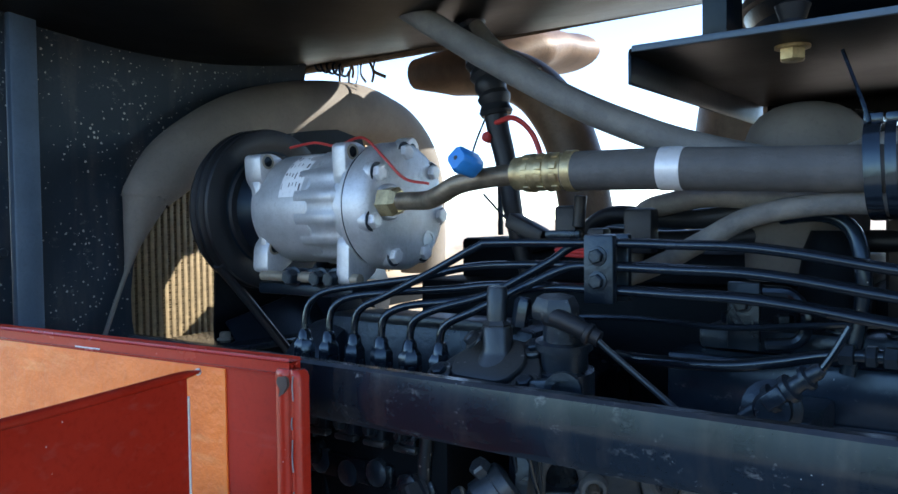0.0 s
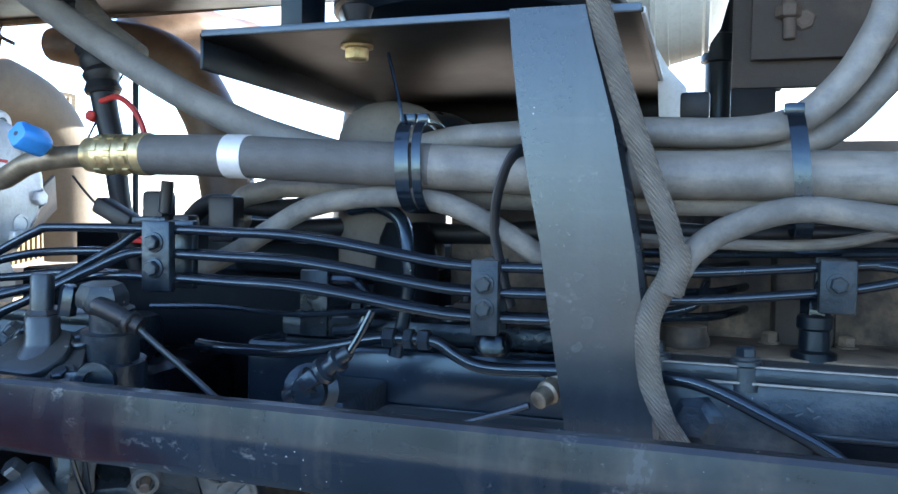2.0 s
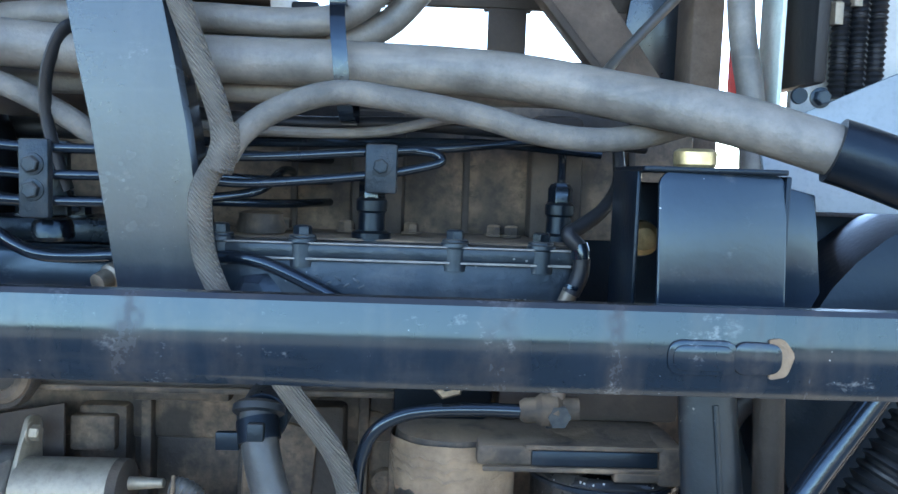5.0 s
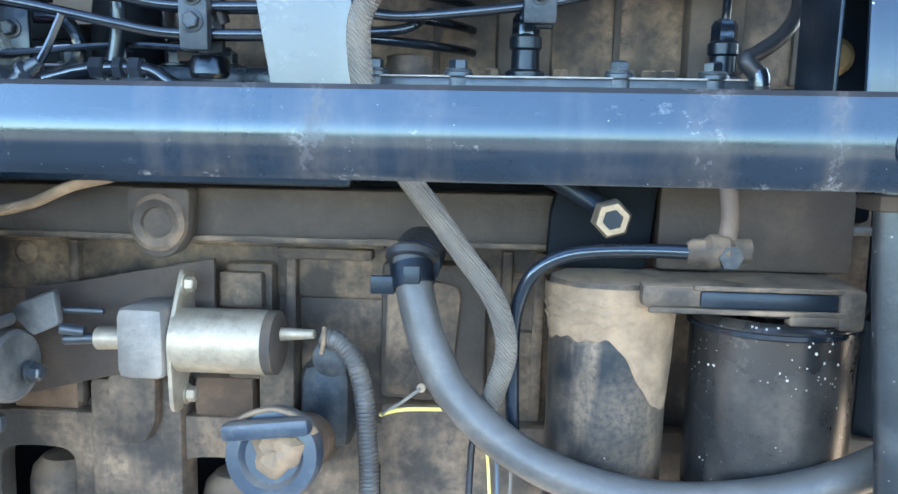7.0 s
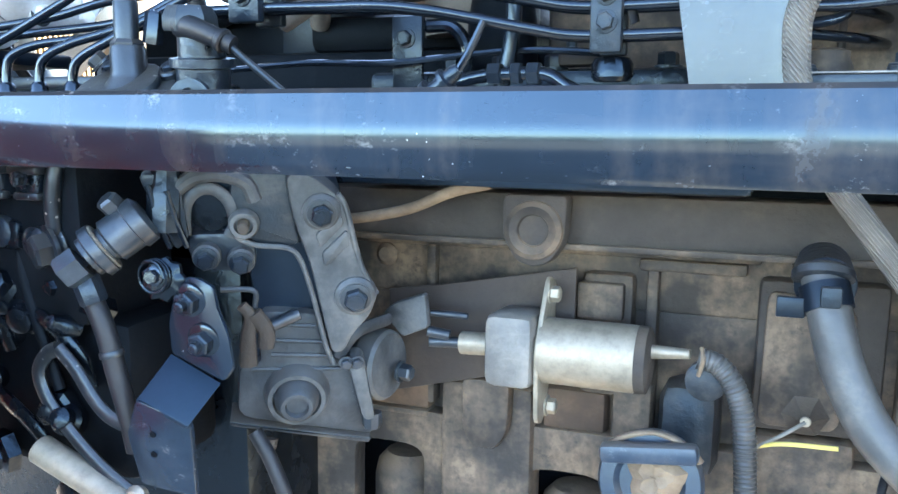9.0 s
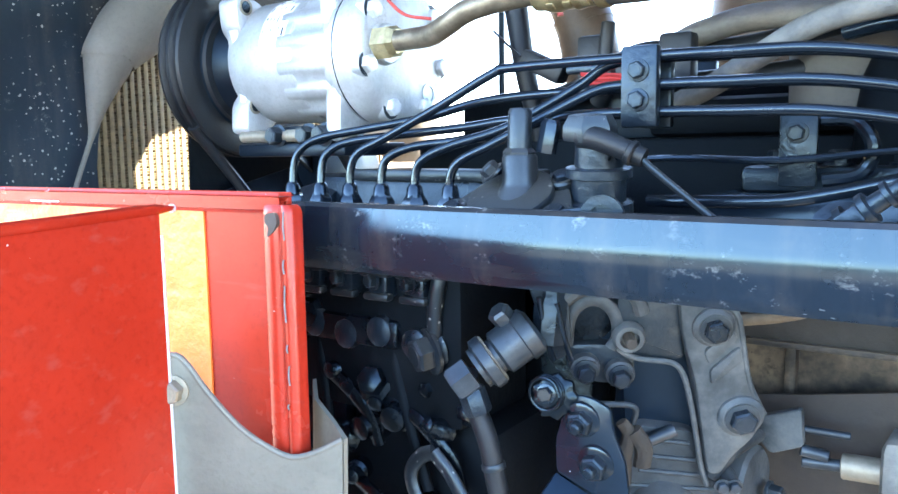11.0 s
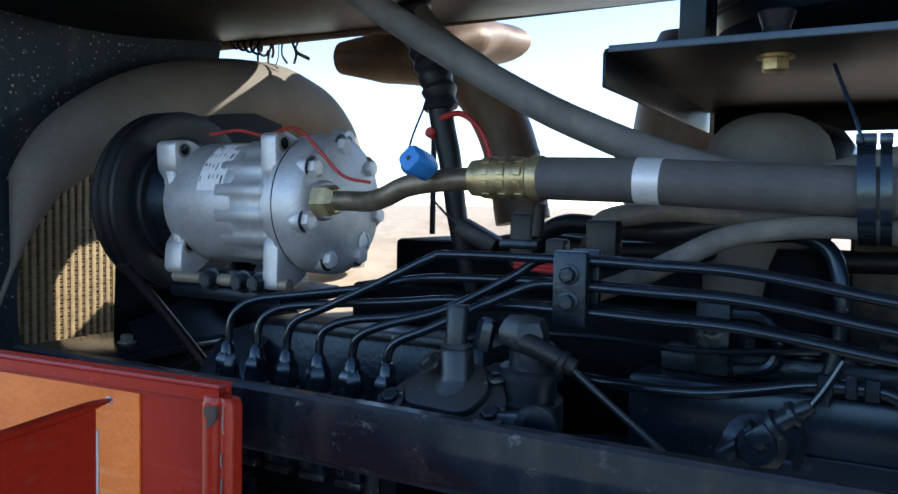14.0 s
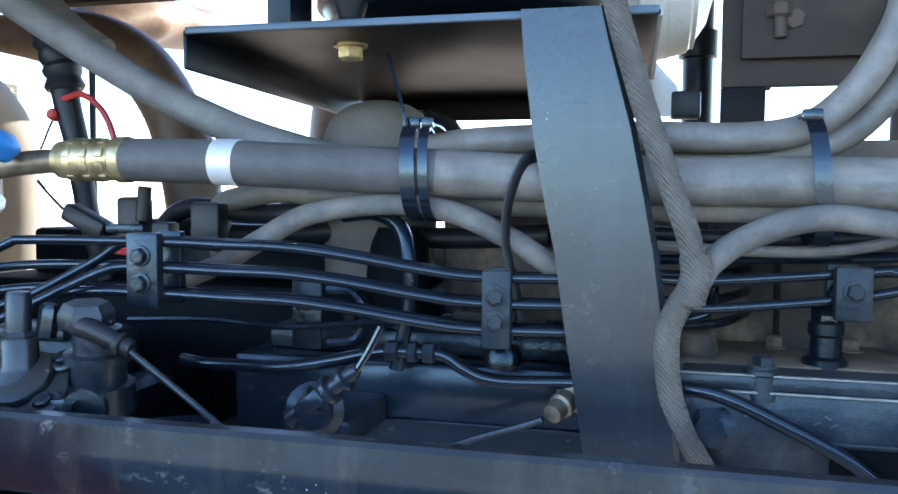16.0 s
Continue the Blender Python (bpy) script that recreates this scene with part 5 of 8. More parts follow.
def pipes():
    ends = [
        # valve, lift and run to the first clamp, row, depth
        (0, [(-0.5945, 0.580, 1.128), (-0.588, 0.583, 1.143), (-0.570, 0.590, 1.153), (-0.525, 0.600, 1.160), (-0.47, 0.612, 1.168), (-0.40, 0.620, 1.181)], 1, 0.620),
        (1, [(-0.5595, 0.580, 1.128), (-0.553, 0.583, 1.141), (-0.535, 0.590, 1.149), (-0.49, 0.602, 1.154), (-0.43, 0.614, 1.159), (-0.38, 0.620, 1.164)], 2, 0.620),
        (2, [(-0.5245, 0.579, 1.126), (-0.516, 0.581, 1.140), (-0.490, 0.586, 1.152), (-0.440, 0.594, 1.176), (-0.395, 0.600, 1.1985), (-0.375, 0.602, 1.2025)], 0, 0.604),
        (3, [(-0.4895, 0.579, 1.124), (-0.483, 0.581, 1.136), (-0.462, 0.588, 1.144), (-0.42, 0.600, 1.149), (-0.37, 0.608, 1.158), (-0.33, 0.606, 1.1645)], 2, 0.604),
        (4, [(-0.4545, 0.579, 1.122), (-0.447, 0.580, 1.134), (-0.425, 0.586, 1.144), (-0.38, 0.600, 1.158), (-0.33, 0.616, 1.186), (-0.305, 0.620, 1.2010)], 0, 0.620),
        (5, [(-0.4195, 0.578, 1.120), (-0.411, 0.579, 1.132), (-0.385, 0.582, 1.144), (-0.345, 0.592, 1.164), (-0.312, 0.600, 1.180), (-0.295, 0.604, 1.184)], 1, 0.604),
    ]
    for k, run, row, y in ends:
        x = -0.595 + 0.035 * k
        z = ROWZ[row]
        dz, dy = -0.0225, 0.046
        pts = [(x, 0.578, 1.100)] + run + [(-0.265, y, z), (-0.215, y, z - 0.001), (-0.170, y + 0.003, z - 0.002), (-0.130, y + 0.012, z - 0.007),
               (-0.075, y + 0.030, z + dz + 0.005), (-0.040, y + 0.042, z + dz), (0.025, y + dy, z + dz), (0.070, y + 0.055, z + dz + 0.002)]
        if row == 0 and y < 0.61:
            pts += [(0.118, 0.680, 1.179), (0.210, 0.688, 1.186), (0.270, 0.70, 1.191), (0.325, 0.715, 1.1975), (0.352, 0.725, 1.200), (0.366, 0.738, 1.193), (0.369, 0.747, 1.176), (0.369, 0.750, 1.150)]
        elif row == 1 and y < 0.61:
            pts += [(0.118, 0.680, 1.159), (0.211, 0.688, 1.168), (0.252, 0.690, 1.1755), (0.266, 0.692, 1.181), (0.258, 0.694, 1.187), (0.232, 0.696, 1.1865), (0.214, 0.705, 1.175), (0.211, 0.712, 1.155)]
        elif row == 2 and y < 0.61:
            pts += [(0.112, 0.690, 1.150), (0.128, 0.700, 1.156), (0.134, 0.73, 1.168), (0.134, 0.77, 1.170), (0.134, 0.81, 1.166)]
        else:
            pts += [(0.13, 0.72, z + dz), (0.158, 0.77, z + dz), (0.170, 0.81, z + dz)]
        t = thing("injector_pipe", (x, 0.58, 1.10), "thin black steel injector pipe bent along the engine", "fuel pipe", "six injector pipes")
        part("pipe", tube(pts, 0.0037, 12, 8), PIPE, t)
        part("cone_nut", lathe((x, 0.578, 1.103), (0, 0, 1), [(0, 0.0075), (0.008, 0.0065), (0.011, 0.0045)], 12), PIPE, t)


pipes()


def clamp(x0, x1, y, z0, z1, bolts, label, m=CAST):
    t = thing("pipe_clamp", ((x0 + x1) / 2, y, z0), label, "pipe clamp", "pipe clamps")
    part("plate", box(x0, x1, y - 0.010, y - 0.001, z0, z1, 0.002), m, t)
    part("backing", box(x0 + 0.001, x1 - 0.001, y + 0.022, y + 0.030, z0, z1, 0.002), m, t)
    for z in bolts:
        part("bolt", bolt(((x0 + x1) / 2, y - 0.010, z), (0, -1, 0), 0.0054, 0.005), m, t)


clamp(-0.287, -0.261, 0.605, 1.1545, 1.210, (1.193, 1.173), "black two-bolt clamp holding the injector pipes")
clamp(-0.0315, -0.0105, 0.648, 1.1300, 1.186, (1.168, 1.150), "dusty two-bolt clamp holding the injector pipes", DUSTDARK)
clamp(0.208, 0.232, 0.687, 1.1545, 1.192, (1.175,), "single-bolt clamp plate on the injector pipes", DUSTDARK)
t = thing("rubber_block", (-0.02, 0.66, 1.11), "black rubber block under the clamp", "rubber mount")
part("block", lathe((-0.020, 0.665, 1.112), (0, 0, 1), [(0, 0.012), (0.003, 0.0145), (0.012, 0.0145), (0.016, 0.012)], 22), OILY, t)

# ---- engine above the rail ----
def engine():
    t = thing("engine", (0.0, 0.85, 0.55), "dusty black cast iron diesel engine", "engine")
    part("head", box(-0.62, 0.52, 0.800, 1.12, 1.00, 1.150, 0.006), MATBLACK, t)
    part("rear_box", box(-0.600, -0.13, 0.862, 0.99, 1.13, 1.200, 0.006), MATBLACK, t)
    part("rocker_cover", box(-0.10, 0.50, 0.796, 1.05, 1.112, 1.238, 0.012), DUSTY, t)
    for x in (0.211, 0.369):
        part("injector_pillar", box(x - 0.024, x + 0.024, 0.772, 0.800, 1.112, 1.226, 0.008), DIRT, t)
    for x in (0.135, 0.290, 0.440):
        part("cover_seam", box(x - 0.003, x + 0.003, 0.7905, 0.800, 1.118, 1.230, 0.001), DIRT, t)
    part("front_cover", box(-0.36, -0.12, 0.83, 1.05, 1.150, 1.188, 0.012), MATBLACK, t)
    # manifold shelf to the right of the post
    sh = part("manifold", box(0.075, 0.372, 0.668, 0.800, 1.040, 1.104, 0.004), MANIFOLD, t, "blue-black manifold casting with dusty top")
    part("flange", box(0.070, 0.375, 0.666, 0.802, 1.1045, 1.116, 0.003), MANIFOLD, sh)
    part("dust_bed", box(0.075, 0.372, 0.700, 0.800, 1.1155, 1.1175, 0.0005), DUSTY, sh)
    # Black pads on the face; the slots' shade is only their colour.
    part("slot", box(0.206, 0.260, 0.6655, 0.6700, 1.050, 1.0685, 0.0), MATBLACK, sh)
    part("slot", box(0.318, 0.371, 0.6655, 0.6700, 1.050, 1.067, 0.0), MATBLACK, sh)
    part("dust_line", box(0.076, 0.366, 0.6650, 0.6668, 1.1035, 1.1052, 0.0004), PALEDUST, sh, "pale dust along the joint")
    part("dust_line", box(0.076, 0.374, 0.6648, 0.6690, 1.1155, 1.1168, 0.0004), PALEDUST, sh, "pale dust along the flange")
    for k, (x, z) in enumerate(((0.176, 1.090), (0.183, 1.086), (0.190, 1.090), (0.197, 1.085), (0.204, 1.089), (0.208, 1.084))):
        part("cast_mark", box(x - 0.0026, x + 0.0026, 0.6668, 0.6690, z - 0.0007, z + 0.0007, 0.0004, turn=Matrix.Rotation(0.5 * (-1) ** k, 4, "Y")), GOVPALE, sh)
    part("rib", box(0.205, 0.355, 0.664, 0.668, 1.0705, 1.0735, 0.001), MANIFOLD, sh)
    for x, y in ((0.100, 0.690), (0.162, 0.690), (0.278, 0.690), (0.344, 0.690)):
        part("bolt_column", lathe((x, y - 0.016, 1.098), (0, 0, 1), [(0, 0.0100), (0.017, 0.0100), (0.0185, 0.0112), (0.0210, 0.0110), (0.022, 0.0095)], 20), MANIFOLD, sh)
        part("washer", lathe((x, y - 0.014, 1.1195), (0, 0, 1), [(0, 0.0102), (0.0018, 0.0100), (0.0025, 0.009)], 20), DUSTDARK, sh)
        part("bolt", bolt((x, y - 0.014, 1.1215), (0, 0, 1), 0.0064, 0.0072, False), CAST, sh)
    for x, y in ((0.130, 0.775), (0.185, 0.77), (0.242, 0.77), (0.315, 0.77), (0.330, 0.765)):
        part("small_bolt", bolt((x, y, 1.118), (0, 0, 1), 0.006, 0.008), DUSTY, sh)
    part("oil_boss", lathe((0.118, 0.735, 1.118), (0, 0, 1), [(0, 0.020), (0.004, 0.021), (0.012, 0.018), (0.016, 0.018), (0.018, 0.012)], 20), DUSTY, sh)
    # injectors
    for x, y in ((0.211, 0.715), (0.369, 0.750)):
        inj = part("injector", lathe((x, y, 1.112), (0, 0, 1), [(0, 0.016), (0.010, 0.016), (0.012, 0.011), (0.026, 0.0105), (0.028, 0.0125), (0.036, 0.0125), (0.040, 0.008), (0.055, 0.0065)], 14), BLACK, t, "black injector holder")
        part("nut", lathe((x, y, 1.150), (0, 0, 1), [(0, 0.0105), (0.012, 0.0105), (0.016, 0.008)], 6), PIPE, inj)
    # side of the block to the left of the post
    part("side_cover", box(-0.26, 0.078, 0.702, 0.800, 1.030, 1.104, 0.006), BOXM, t, "blue-black side cover")
    part("cover_lip", box(-0.150, 0.040, 0.6985, 0.704, 1.0545, 1.0575, 0.001), BOXM, t)
    part("cover_ledge", box(-0.24, 0.03, 0.728, 0.800, 1.104, 1.125, 0.006), CAST, t)
    for k in range(6):
        part("stud", bolt((-0.215 + 0.045 * k, 0.745, 1.125), (0, 0, 1), 0.0075, 0.010), CAST, t)
    part("riser", lathe((-0.135, 0.78, 1.12), (0, 0, 1), [(0, 0.032), (0.05, 0.030), (0.075, 0.026), (0.09, 0.02)], 24), MATBLACK, t)
    part("side_port", lathe((0.128, 0.676, 1.074), (-0.1, -1, 0.05), [(0, 0.026), (0.006, 0.024), (0.010, 0.017), (0.014, 0.012)], 6), CAST, t)
    part("loom", tube([(-0.50, 0.86, 1.19), (-0.40, 0.82, 1.205), (-0.30, 0.81, 1.20), (-0.18, 0.80, 1.205), (-0.10, 0.80, 1.20), (0.0, 0.79, 1.205)], 0.010, 12, 6), RUBBER, t)
    part("rear_tube", tube([(0.06, 0.72, 1.213), (0.15, 0.72, 1.208), (0.25, 0.72, 1.210), (0.35, 0.73, 1.206), (0.44, 0.75, 1.20)], 0.006, 12, 6), RUBBER, t)
    part("thin_tube", tube([(0.06, 0.71, 1.204), (0.15, 0.705, 1.200), (0.215, 0.70, 1.202), (0.26, 0.70, 1.212), (0.29, 0.71, 1.218)], 0.0042, 10, 6), HOSE, t)
    part("return_tube", tube([(0.05, 0.72, 1.190), (0.16, 0.72, 1.193), (0.30, 0.73, 1.197), (0.40, 0.74, 1.192)], 0.004, 10, 6), PIPE, t)
    part("white_clip", box(0.248, 0.276, 0.712, 0.716, 1.2265, 1.2335, 0.001), WHITE, t)


engine()
t = thing("fuel_line", (-0.1, 0.67, 1.10), "black fuel line with a hexagon coupling", "fuel line")
part("line", tube([(-0.30, 0.69, 1.098), (-0.264, 0.675, 1.099), (-0.20, 0.670, 1.101), (-0.158, 0.670, 1.108), (-0.12, 0.669, 1.117), (-0.095, 0.669, 1.119), (-0.068, 0.669, 1.118), (-0.052, 0.669, 1.109), (-0.035, 0.669, 1.102), (-0.010, 0.669, 1.1005), (0.04, 0.669, 1.103), (0.10, 0.667, 1.104), (0.134, 0.662, 1.101), (0.177, 0.658, 1.083), (0.215, 0.655, 1.064), (0.24, 0.655, 1.045)], 0.0052, 12, 8), PIPE, t)
for x, w in ((-0.112, 0.010), (-0.094, 0.007), (-0.082, 0.009)):
    part("coupling", lathe((x, 0.669, 1.119), (1, 0, 0), [(0, 0.0068), (0.001, 0.0084), (w, 0.0084), (w + 0.001, 0.0068)], 6), CAST, t)
t = thing("stop_lever_sensor", (-0.12, 0.6, 1.07), "black sensor with a slim lever", "sensor")
part("lever", tube([(-0.093, 0.600, 1.149), (-0.103, 0.600, 1.130), (-0.112, 0.600, 1.116)], 0.0027, 10, 4), PIPE, t)
part("body", lathe((-0.110, 0.600, 1.119), (-0.050, 0.005, -0.039), [(0.0000, 0.0039), (0.0040, 0.0055), (0.0100, 0.0055), (0.0110, 0.0090), (0.0140, 0.0090), (0.0150, 0.0059), (0.0240, 0.0062), (0.0250, 0.0105), (0.0290, 0.0105), (0.0300, 0.0070), (0.0380, 0.0070), (0.0390, 0.0109), (0.0440, 0.0109), (0.0450, 0.0078), (0.0660, 0.0074)], 20), CAST, t)
part("clip", box(-0.148, -0.132, 0.590, 0.595, 1.090, 1.102, 0.002, turn=Matrix.Rotation(-0.66, 4, "Y")), CAST, t)
part("base", lathe((-0.146, 0.612, 1.085), (0.3, -1, 0.1), [(0, 0.020), (0.005, 0.021), (0.010, 0.014), (0.016, 0.012)], 18), CAST, t)
part("foot", box(-0.172, -0.120, 0.612, 0.70, 1.055, 1.078, 0.004), CAST, t)
t = thing("drain_fitting", (0.01, 0.65, 1.07), "dull steel pipe fitting with a thin rod", "fitting")
part("body", lathe((0.028, 0.668, 1.090), (-0.5, -1, -0.35), [(0, 0.009), (0.010, 0.0095), (0.012, 0.0075), (0.022, 0.007), (0.023, 0.004)], 16), TUBEM, t)
part("hex", lathe((0.032, 0.676, 1.093), (-0.5, -1, -0.35), [(0, 0.012), (0.008, 0.012), (0.010, 0.010)], 6), STEEL, t)
part("rod", tube([(0.012, 0.650, 1.079), (-0.005, 0.652, 1.072), (-0.035, 0.655, 1.061), (-0.06, 0.66, 1.05)], 0.0026, 8, 4), BLUESTEEL, t)
t = thing("bent_hose", (0.365, 0.66, 1.06), "black hose with a metal end going down behind the rail", "hose")
part("rubber", tube([(0.405, 0.70, 1.195), (0.404, 0.69, 1.168), (0.390, 0.675, 1.148), (0.370, 0.665, 1.134), (0.362, 0.660, 1.129), (0.371, 0.658, 1.117), (0.3715, 0.658, 1.100), (0.365, 0.658, 1.085)], 0.0062, 14, 6, taper=lambda s: 0.75 + 0.35 * s), RUBBER, t)
part("metal_end", tube([(0.366, 0.658, 1.089), (0.360, 0.659, 1.074), (0.354, 0.660, 1.05)], 0.0062, 14, 4), TUBEM, t)
part("bend_band", tube([(0.3695, 0.6590, 1.1215), (0.3712, 0.6582, 1.1165), (0.3718, 0.6580, 1.1115)], 0.0070, 16, 3), PIPE, t)
part("end_band", tube([(0.3668, 0.658, 1.0915), (0.3660, 0.658, 1.0885)], 0.0070, 16, 2), PIPE, t)
t = thing("black_box_frame", (-0.25, 0.9, 1.15), "black bracket and clip cluster behind the clamp", "bracket")
part("plate", box(-0.41, -0.30, 0.86, 0.87, 1.15, 1.225, 0.003), BLACK, t)
part("upright_clip", box(-0.300, -0.272, 0.70, 0.72, 1.19, 1.232, 0.004), RUBBER, t)
part("connector", box(-0.430, -0.385, 0.70, 0.72, 1.205, 1.222, 0.004, turn=Matrix.Rotation(-0.45, 4, "Y").inverted()), RUBBER, t)
part("plug", rod((-0.345, 0.70, 1.215), (-0.342, 0.70, 1.245), 0.006, 12), RUBBER, t)
part("plug_shell", box(-0.372, -0.348, 0.700, 0.722, 1.186, 1.236, 0.004), RUBBER, t)
part("plug_clip", box(-0.380, -0.342, 0.696, 0.704, 1.204, 1.212, 0.002), CAST, t)
part("lock_tab", box(-0.336, -0.318, 0.698, 0.716, 1.192, 1.214, 0.003), RUBBER, t)
part("thin_lead", tube([(-0.430, 0.706, 1.224), (-0.445, 0.708, 1.236), (-0.462, 0.712, 1.250)], 0.0012, 6, 4), RUBBER, t)
for k in range(3):
    part("red_lead", tube([(-0.345, 0.655, 1.199 - 0.004 * k), (-0.315, 0.648, 1.196 - 0.003 * k), (-0.280, 0.646, 1.193 - 0.002 * k)], 0.0018, 6, 4), REDWIRE, t, "red lead")
t = thing("solenoid_bracket", (-0.17, 0.70, 1.14), "black bracket with a clipped tube behind the injector pipes", "bracket")
part("plate", box(-0.205, -0.178, 0.700, 0.705, 1.110, 1.168, 0.002), CAST, t)
part("return_bend", tube([(-0.178, 0.71, 1.160), (-0.155, 0.71, 1.158), (-0.143, 0.71, 1.140), (-0.150, 0.71, 1.120), (-0.175, 0.71, 1.115)], 0.0055, 10, 6), PIPE, t)
part("bolt", bolt((-0.192, 0.700, 1.150), (0, -1, 0), 0.0055), CAST, t)
part("thin_line", tube([(-0.36, 0.70, 1.128), (-0.28, 0.695, 1.132), (-0.20, 0.69, 1.130), (-0.10, 0.70, 1.138), (-0.02, 0.71, 1.134)], 0.0028, 8, 5), PIPE, t)
t = thing("terminal_block", (-0.05, 0.76, 1.14), "pale dusty terminal block among dark castings", "terminal block")
part("body", box(-0.075, -0.035, 0.735, 0.760, 1.128, 1.142, 0.003), DIRT, t)
for x in (-0.066, -0.045):
    part("screw", bolt((x, 0.745, 1.142), (0, 0, 1), 0.0040), CAST, t)
t = thing("curved_conduit", (-0.12, 0.72, 1.15), "dark curved conduit behind the injector pipes", "conduit")
part("conduit", tube([(-0.165, 0.72, 1.222), (-0.13, 0.70, 1.224), (-0.108, 0.695, 1.212), (-0.100, 0.690, 1.185), (-0.100, 0.690, 1.15), (-0.11, 0.69, 1.10)], 0.0062, 12, 6), BOXM, t)
t = thing("looped_hose", (-0.25, 0.76, 1.23), "black hose curving below the thick hose", "hose")
part("rubber", tube([(-0.395, 0.80, 1.185), (-0.375, 0.785, 1.212), (-0.345, 0.775, 1.226), (-0.30, 0.765, 1.224), (-0.24, 0.755, 1.222), (-0.16, 0.745, 1.236), (-0.10, 0.74, 1.245)], 0.0095, 14, 6), RUBBER, t)

# ---- engine side below the rail, all of it leaning a little with the engine ----
place = LEAN

def block():
    t = thing("engine_block", (0.0, 0.85, 0.5), "dust-covered cast iron engine block", "engine block")
    part("wall", box(-0.34, 0.62, 0.820, 1.10, 0.795, 1.00, 0.008), DUSTY, t)
    # Black instead of dusty: shade behind the arches is this wall's colour.
    part("lower_wall", box(-0.34, 0.62, 0.880, 1.10, 0.45, 0.797, 0.004), MATBLACK, t)
    part("upper_wall", box(-0.40, 0.62, 0.814, 1.00, 0.935, 1.035, 0.008), DUSTY, t)
    led = part("oil_gallery", box(-0.30, 0.235, 0.742, 0.800, 0.998, 1.040, 0.004), DIRT, t, "dirt-brown ledge along the block")
    part("gallery_lip", box(-0.30, 0.235, 0.736, 0.744, 0.9955, 1.0005, 0.0015), DUSTY, led)
    lug = part("lifting_lug", plate(round_outline([(-0.108, 1.040), (-0.056, 1.040), (-0.057, 1.005), (-0.068, 0.987), (-0.082, 0.982), (-0.097, 0.987), (-0.108, 1.006)], 0.006), "y", 0.716, 0.736, 0.003), DIRT, led)
    part("lug_ring", lathe((-0.082, 0.717, 1.012), (0, -1, 0), [(0, 0.024), (0.004, 0.023), (0.006, 0.019), (0.004, 0.013), (-0.002, 0.011)], 28), DUSTY, lug)
    part("lug_plug", lathe((-0.082, 0.722, 1.012), (0, -1, 0), [(0, 0.012), (0.003, 0.011), (0.004, 0.0)], 18), CREAM, lug, "dust packed in the lug")
    low = [(-0.34, 0.60), (-0.282, 0.60)]
    for x0, x1, top in ((-0.282, -0.207, 0.788), (-0.105, -0.030, 0.784), (0.079, 0.156, 0.790), (0.255, 0.33, 0.788), (0.43, 0.505, 0.788)):
        low += [(x0, 0.60)] + [((x0 + x1) / 2 - (x1 - x0) / 2 * math.copysign(abs(math.cos(math.pi * k / 12)) ** 0.6, math.cos(math.pi * k / 12)), top - 0.022 + 0.022 * math.sin(math.pi * k / 12) ** 0.6) for k in range(13)] + [(x1, 0.60)]
    low += [(0.62, 0.60), (0.62, 0.828), (-0.34, 0.822)]
    part("lower_face", plate(list(dict.fromkeys(low)), "y", 0.798, 0.822, 0.002), DUSTY, t)
    for x, top in ((-0.244, 0.762), (-0.066, 0.752), (0.293, 0.760), (0.468, 0.760)):
        part("cylinder_bulge", lathe((x, 0.850, 0.58), (0, 0, 1), [(0, 0.036), (top - 0.605, 0.036), (top - 0.590, 0.033), (top - 0.580, 0.024), (top - 0.578, 0.0)], 28), DUSTY, t)
    part("pillar", box(-0.188, -0.098, 0.790, 0.83, 0.60, 0.860, 0.008), DUSTY, t)
    part("tongue", plate(round_outline([(-0.162, 0.868), (-0.116, 0.868), (-0.117, 0.822), (-0.128, 0.803), (-0.150, 0.803), (-0.161, 0.818)], 0.008), "y", 0.776, 0.795, 0.004), DUSTY, t)
    part("cast_boss", box(-0.268, -0.205, 0.803, 0.83, 0.824, 0.862, 0.003), BROWNDUST, t, "rust-brown dusty pad")
    part("boss_lip", box(-0.270, -0.203, 0.796, 0.83, 0.818, 0.824, 0.002), DUSTY, t)
    part("cast_boss", box(-0.094, -0.034, 0.803, 0.83, 0.800, 0.862, 0.010), BROWNDUST, t, "rust-brown dusty pad")
    part("cast_boss", box(0.012, 0.062, 0.780, 0.83, 0.800, 0.884, 0.016), DUSTDARK, t)
    part("casting_step", box(-0.030, 0.006, 0.798, 0.83, 0.796, 0.905, 0.008), DUSTY, t)
    part("cast_boss", box(0.085, 0.165, 0.796, 0.83, 0.60, 0.845, 0.006), DUSTY, t)
    part("casting_rib", box(-0.30, 0.085, 0.806, 0.824, 0.984, 0.990, 0.002), DUSTY, t)
    part("casting_rib", box(-0.012, 0.075, 0.800, 0.824, 0.974, 0.984, 0.003), DUSTY, t)
    for x in (-0.205, 0.0, 0.196, 0.225):
        part("upright_rib", box(x - 0.005, x + 0.005, 0.804, 0.824, 0.83, 0.985, 0.003), DUSTY, t)
    for x, z in ((-0.255, 0.972), (0.205, 0.955), (0.215, 0.90), (-0.285, 0.885), (0.180, 0.80)):
        part("small_boss", lathe((x, 0.822, z), (0, -1, 0), [(0, 0.013), (0.010, 0.011), (0.013, 0.007)], 16), DUSTY, t)
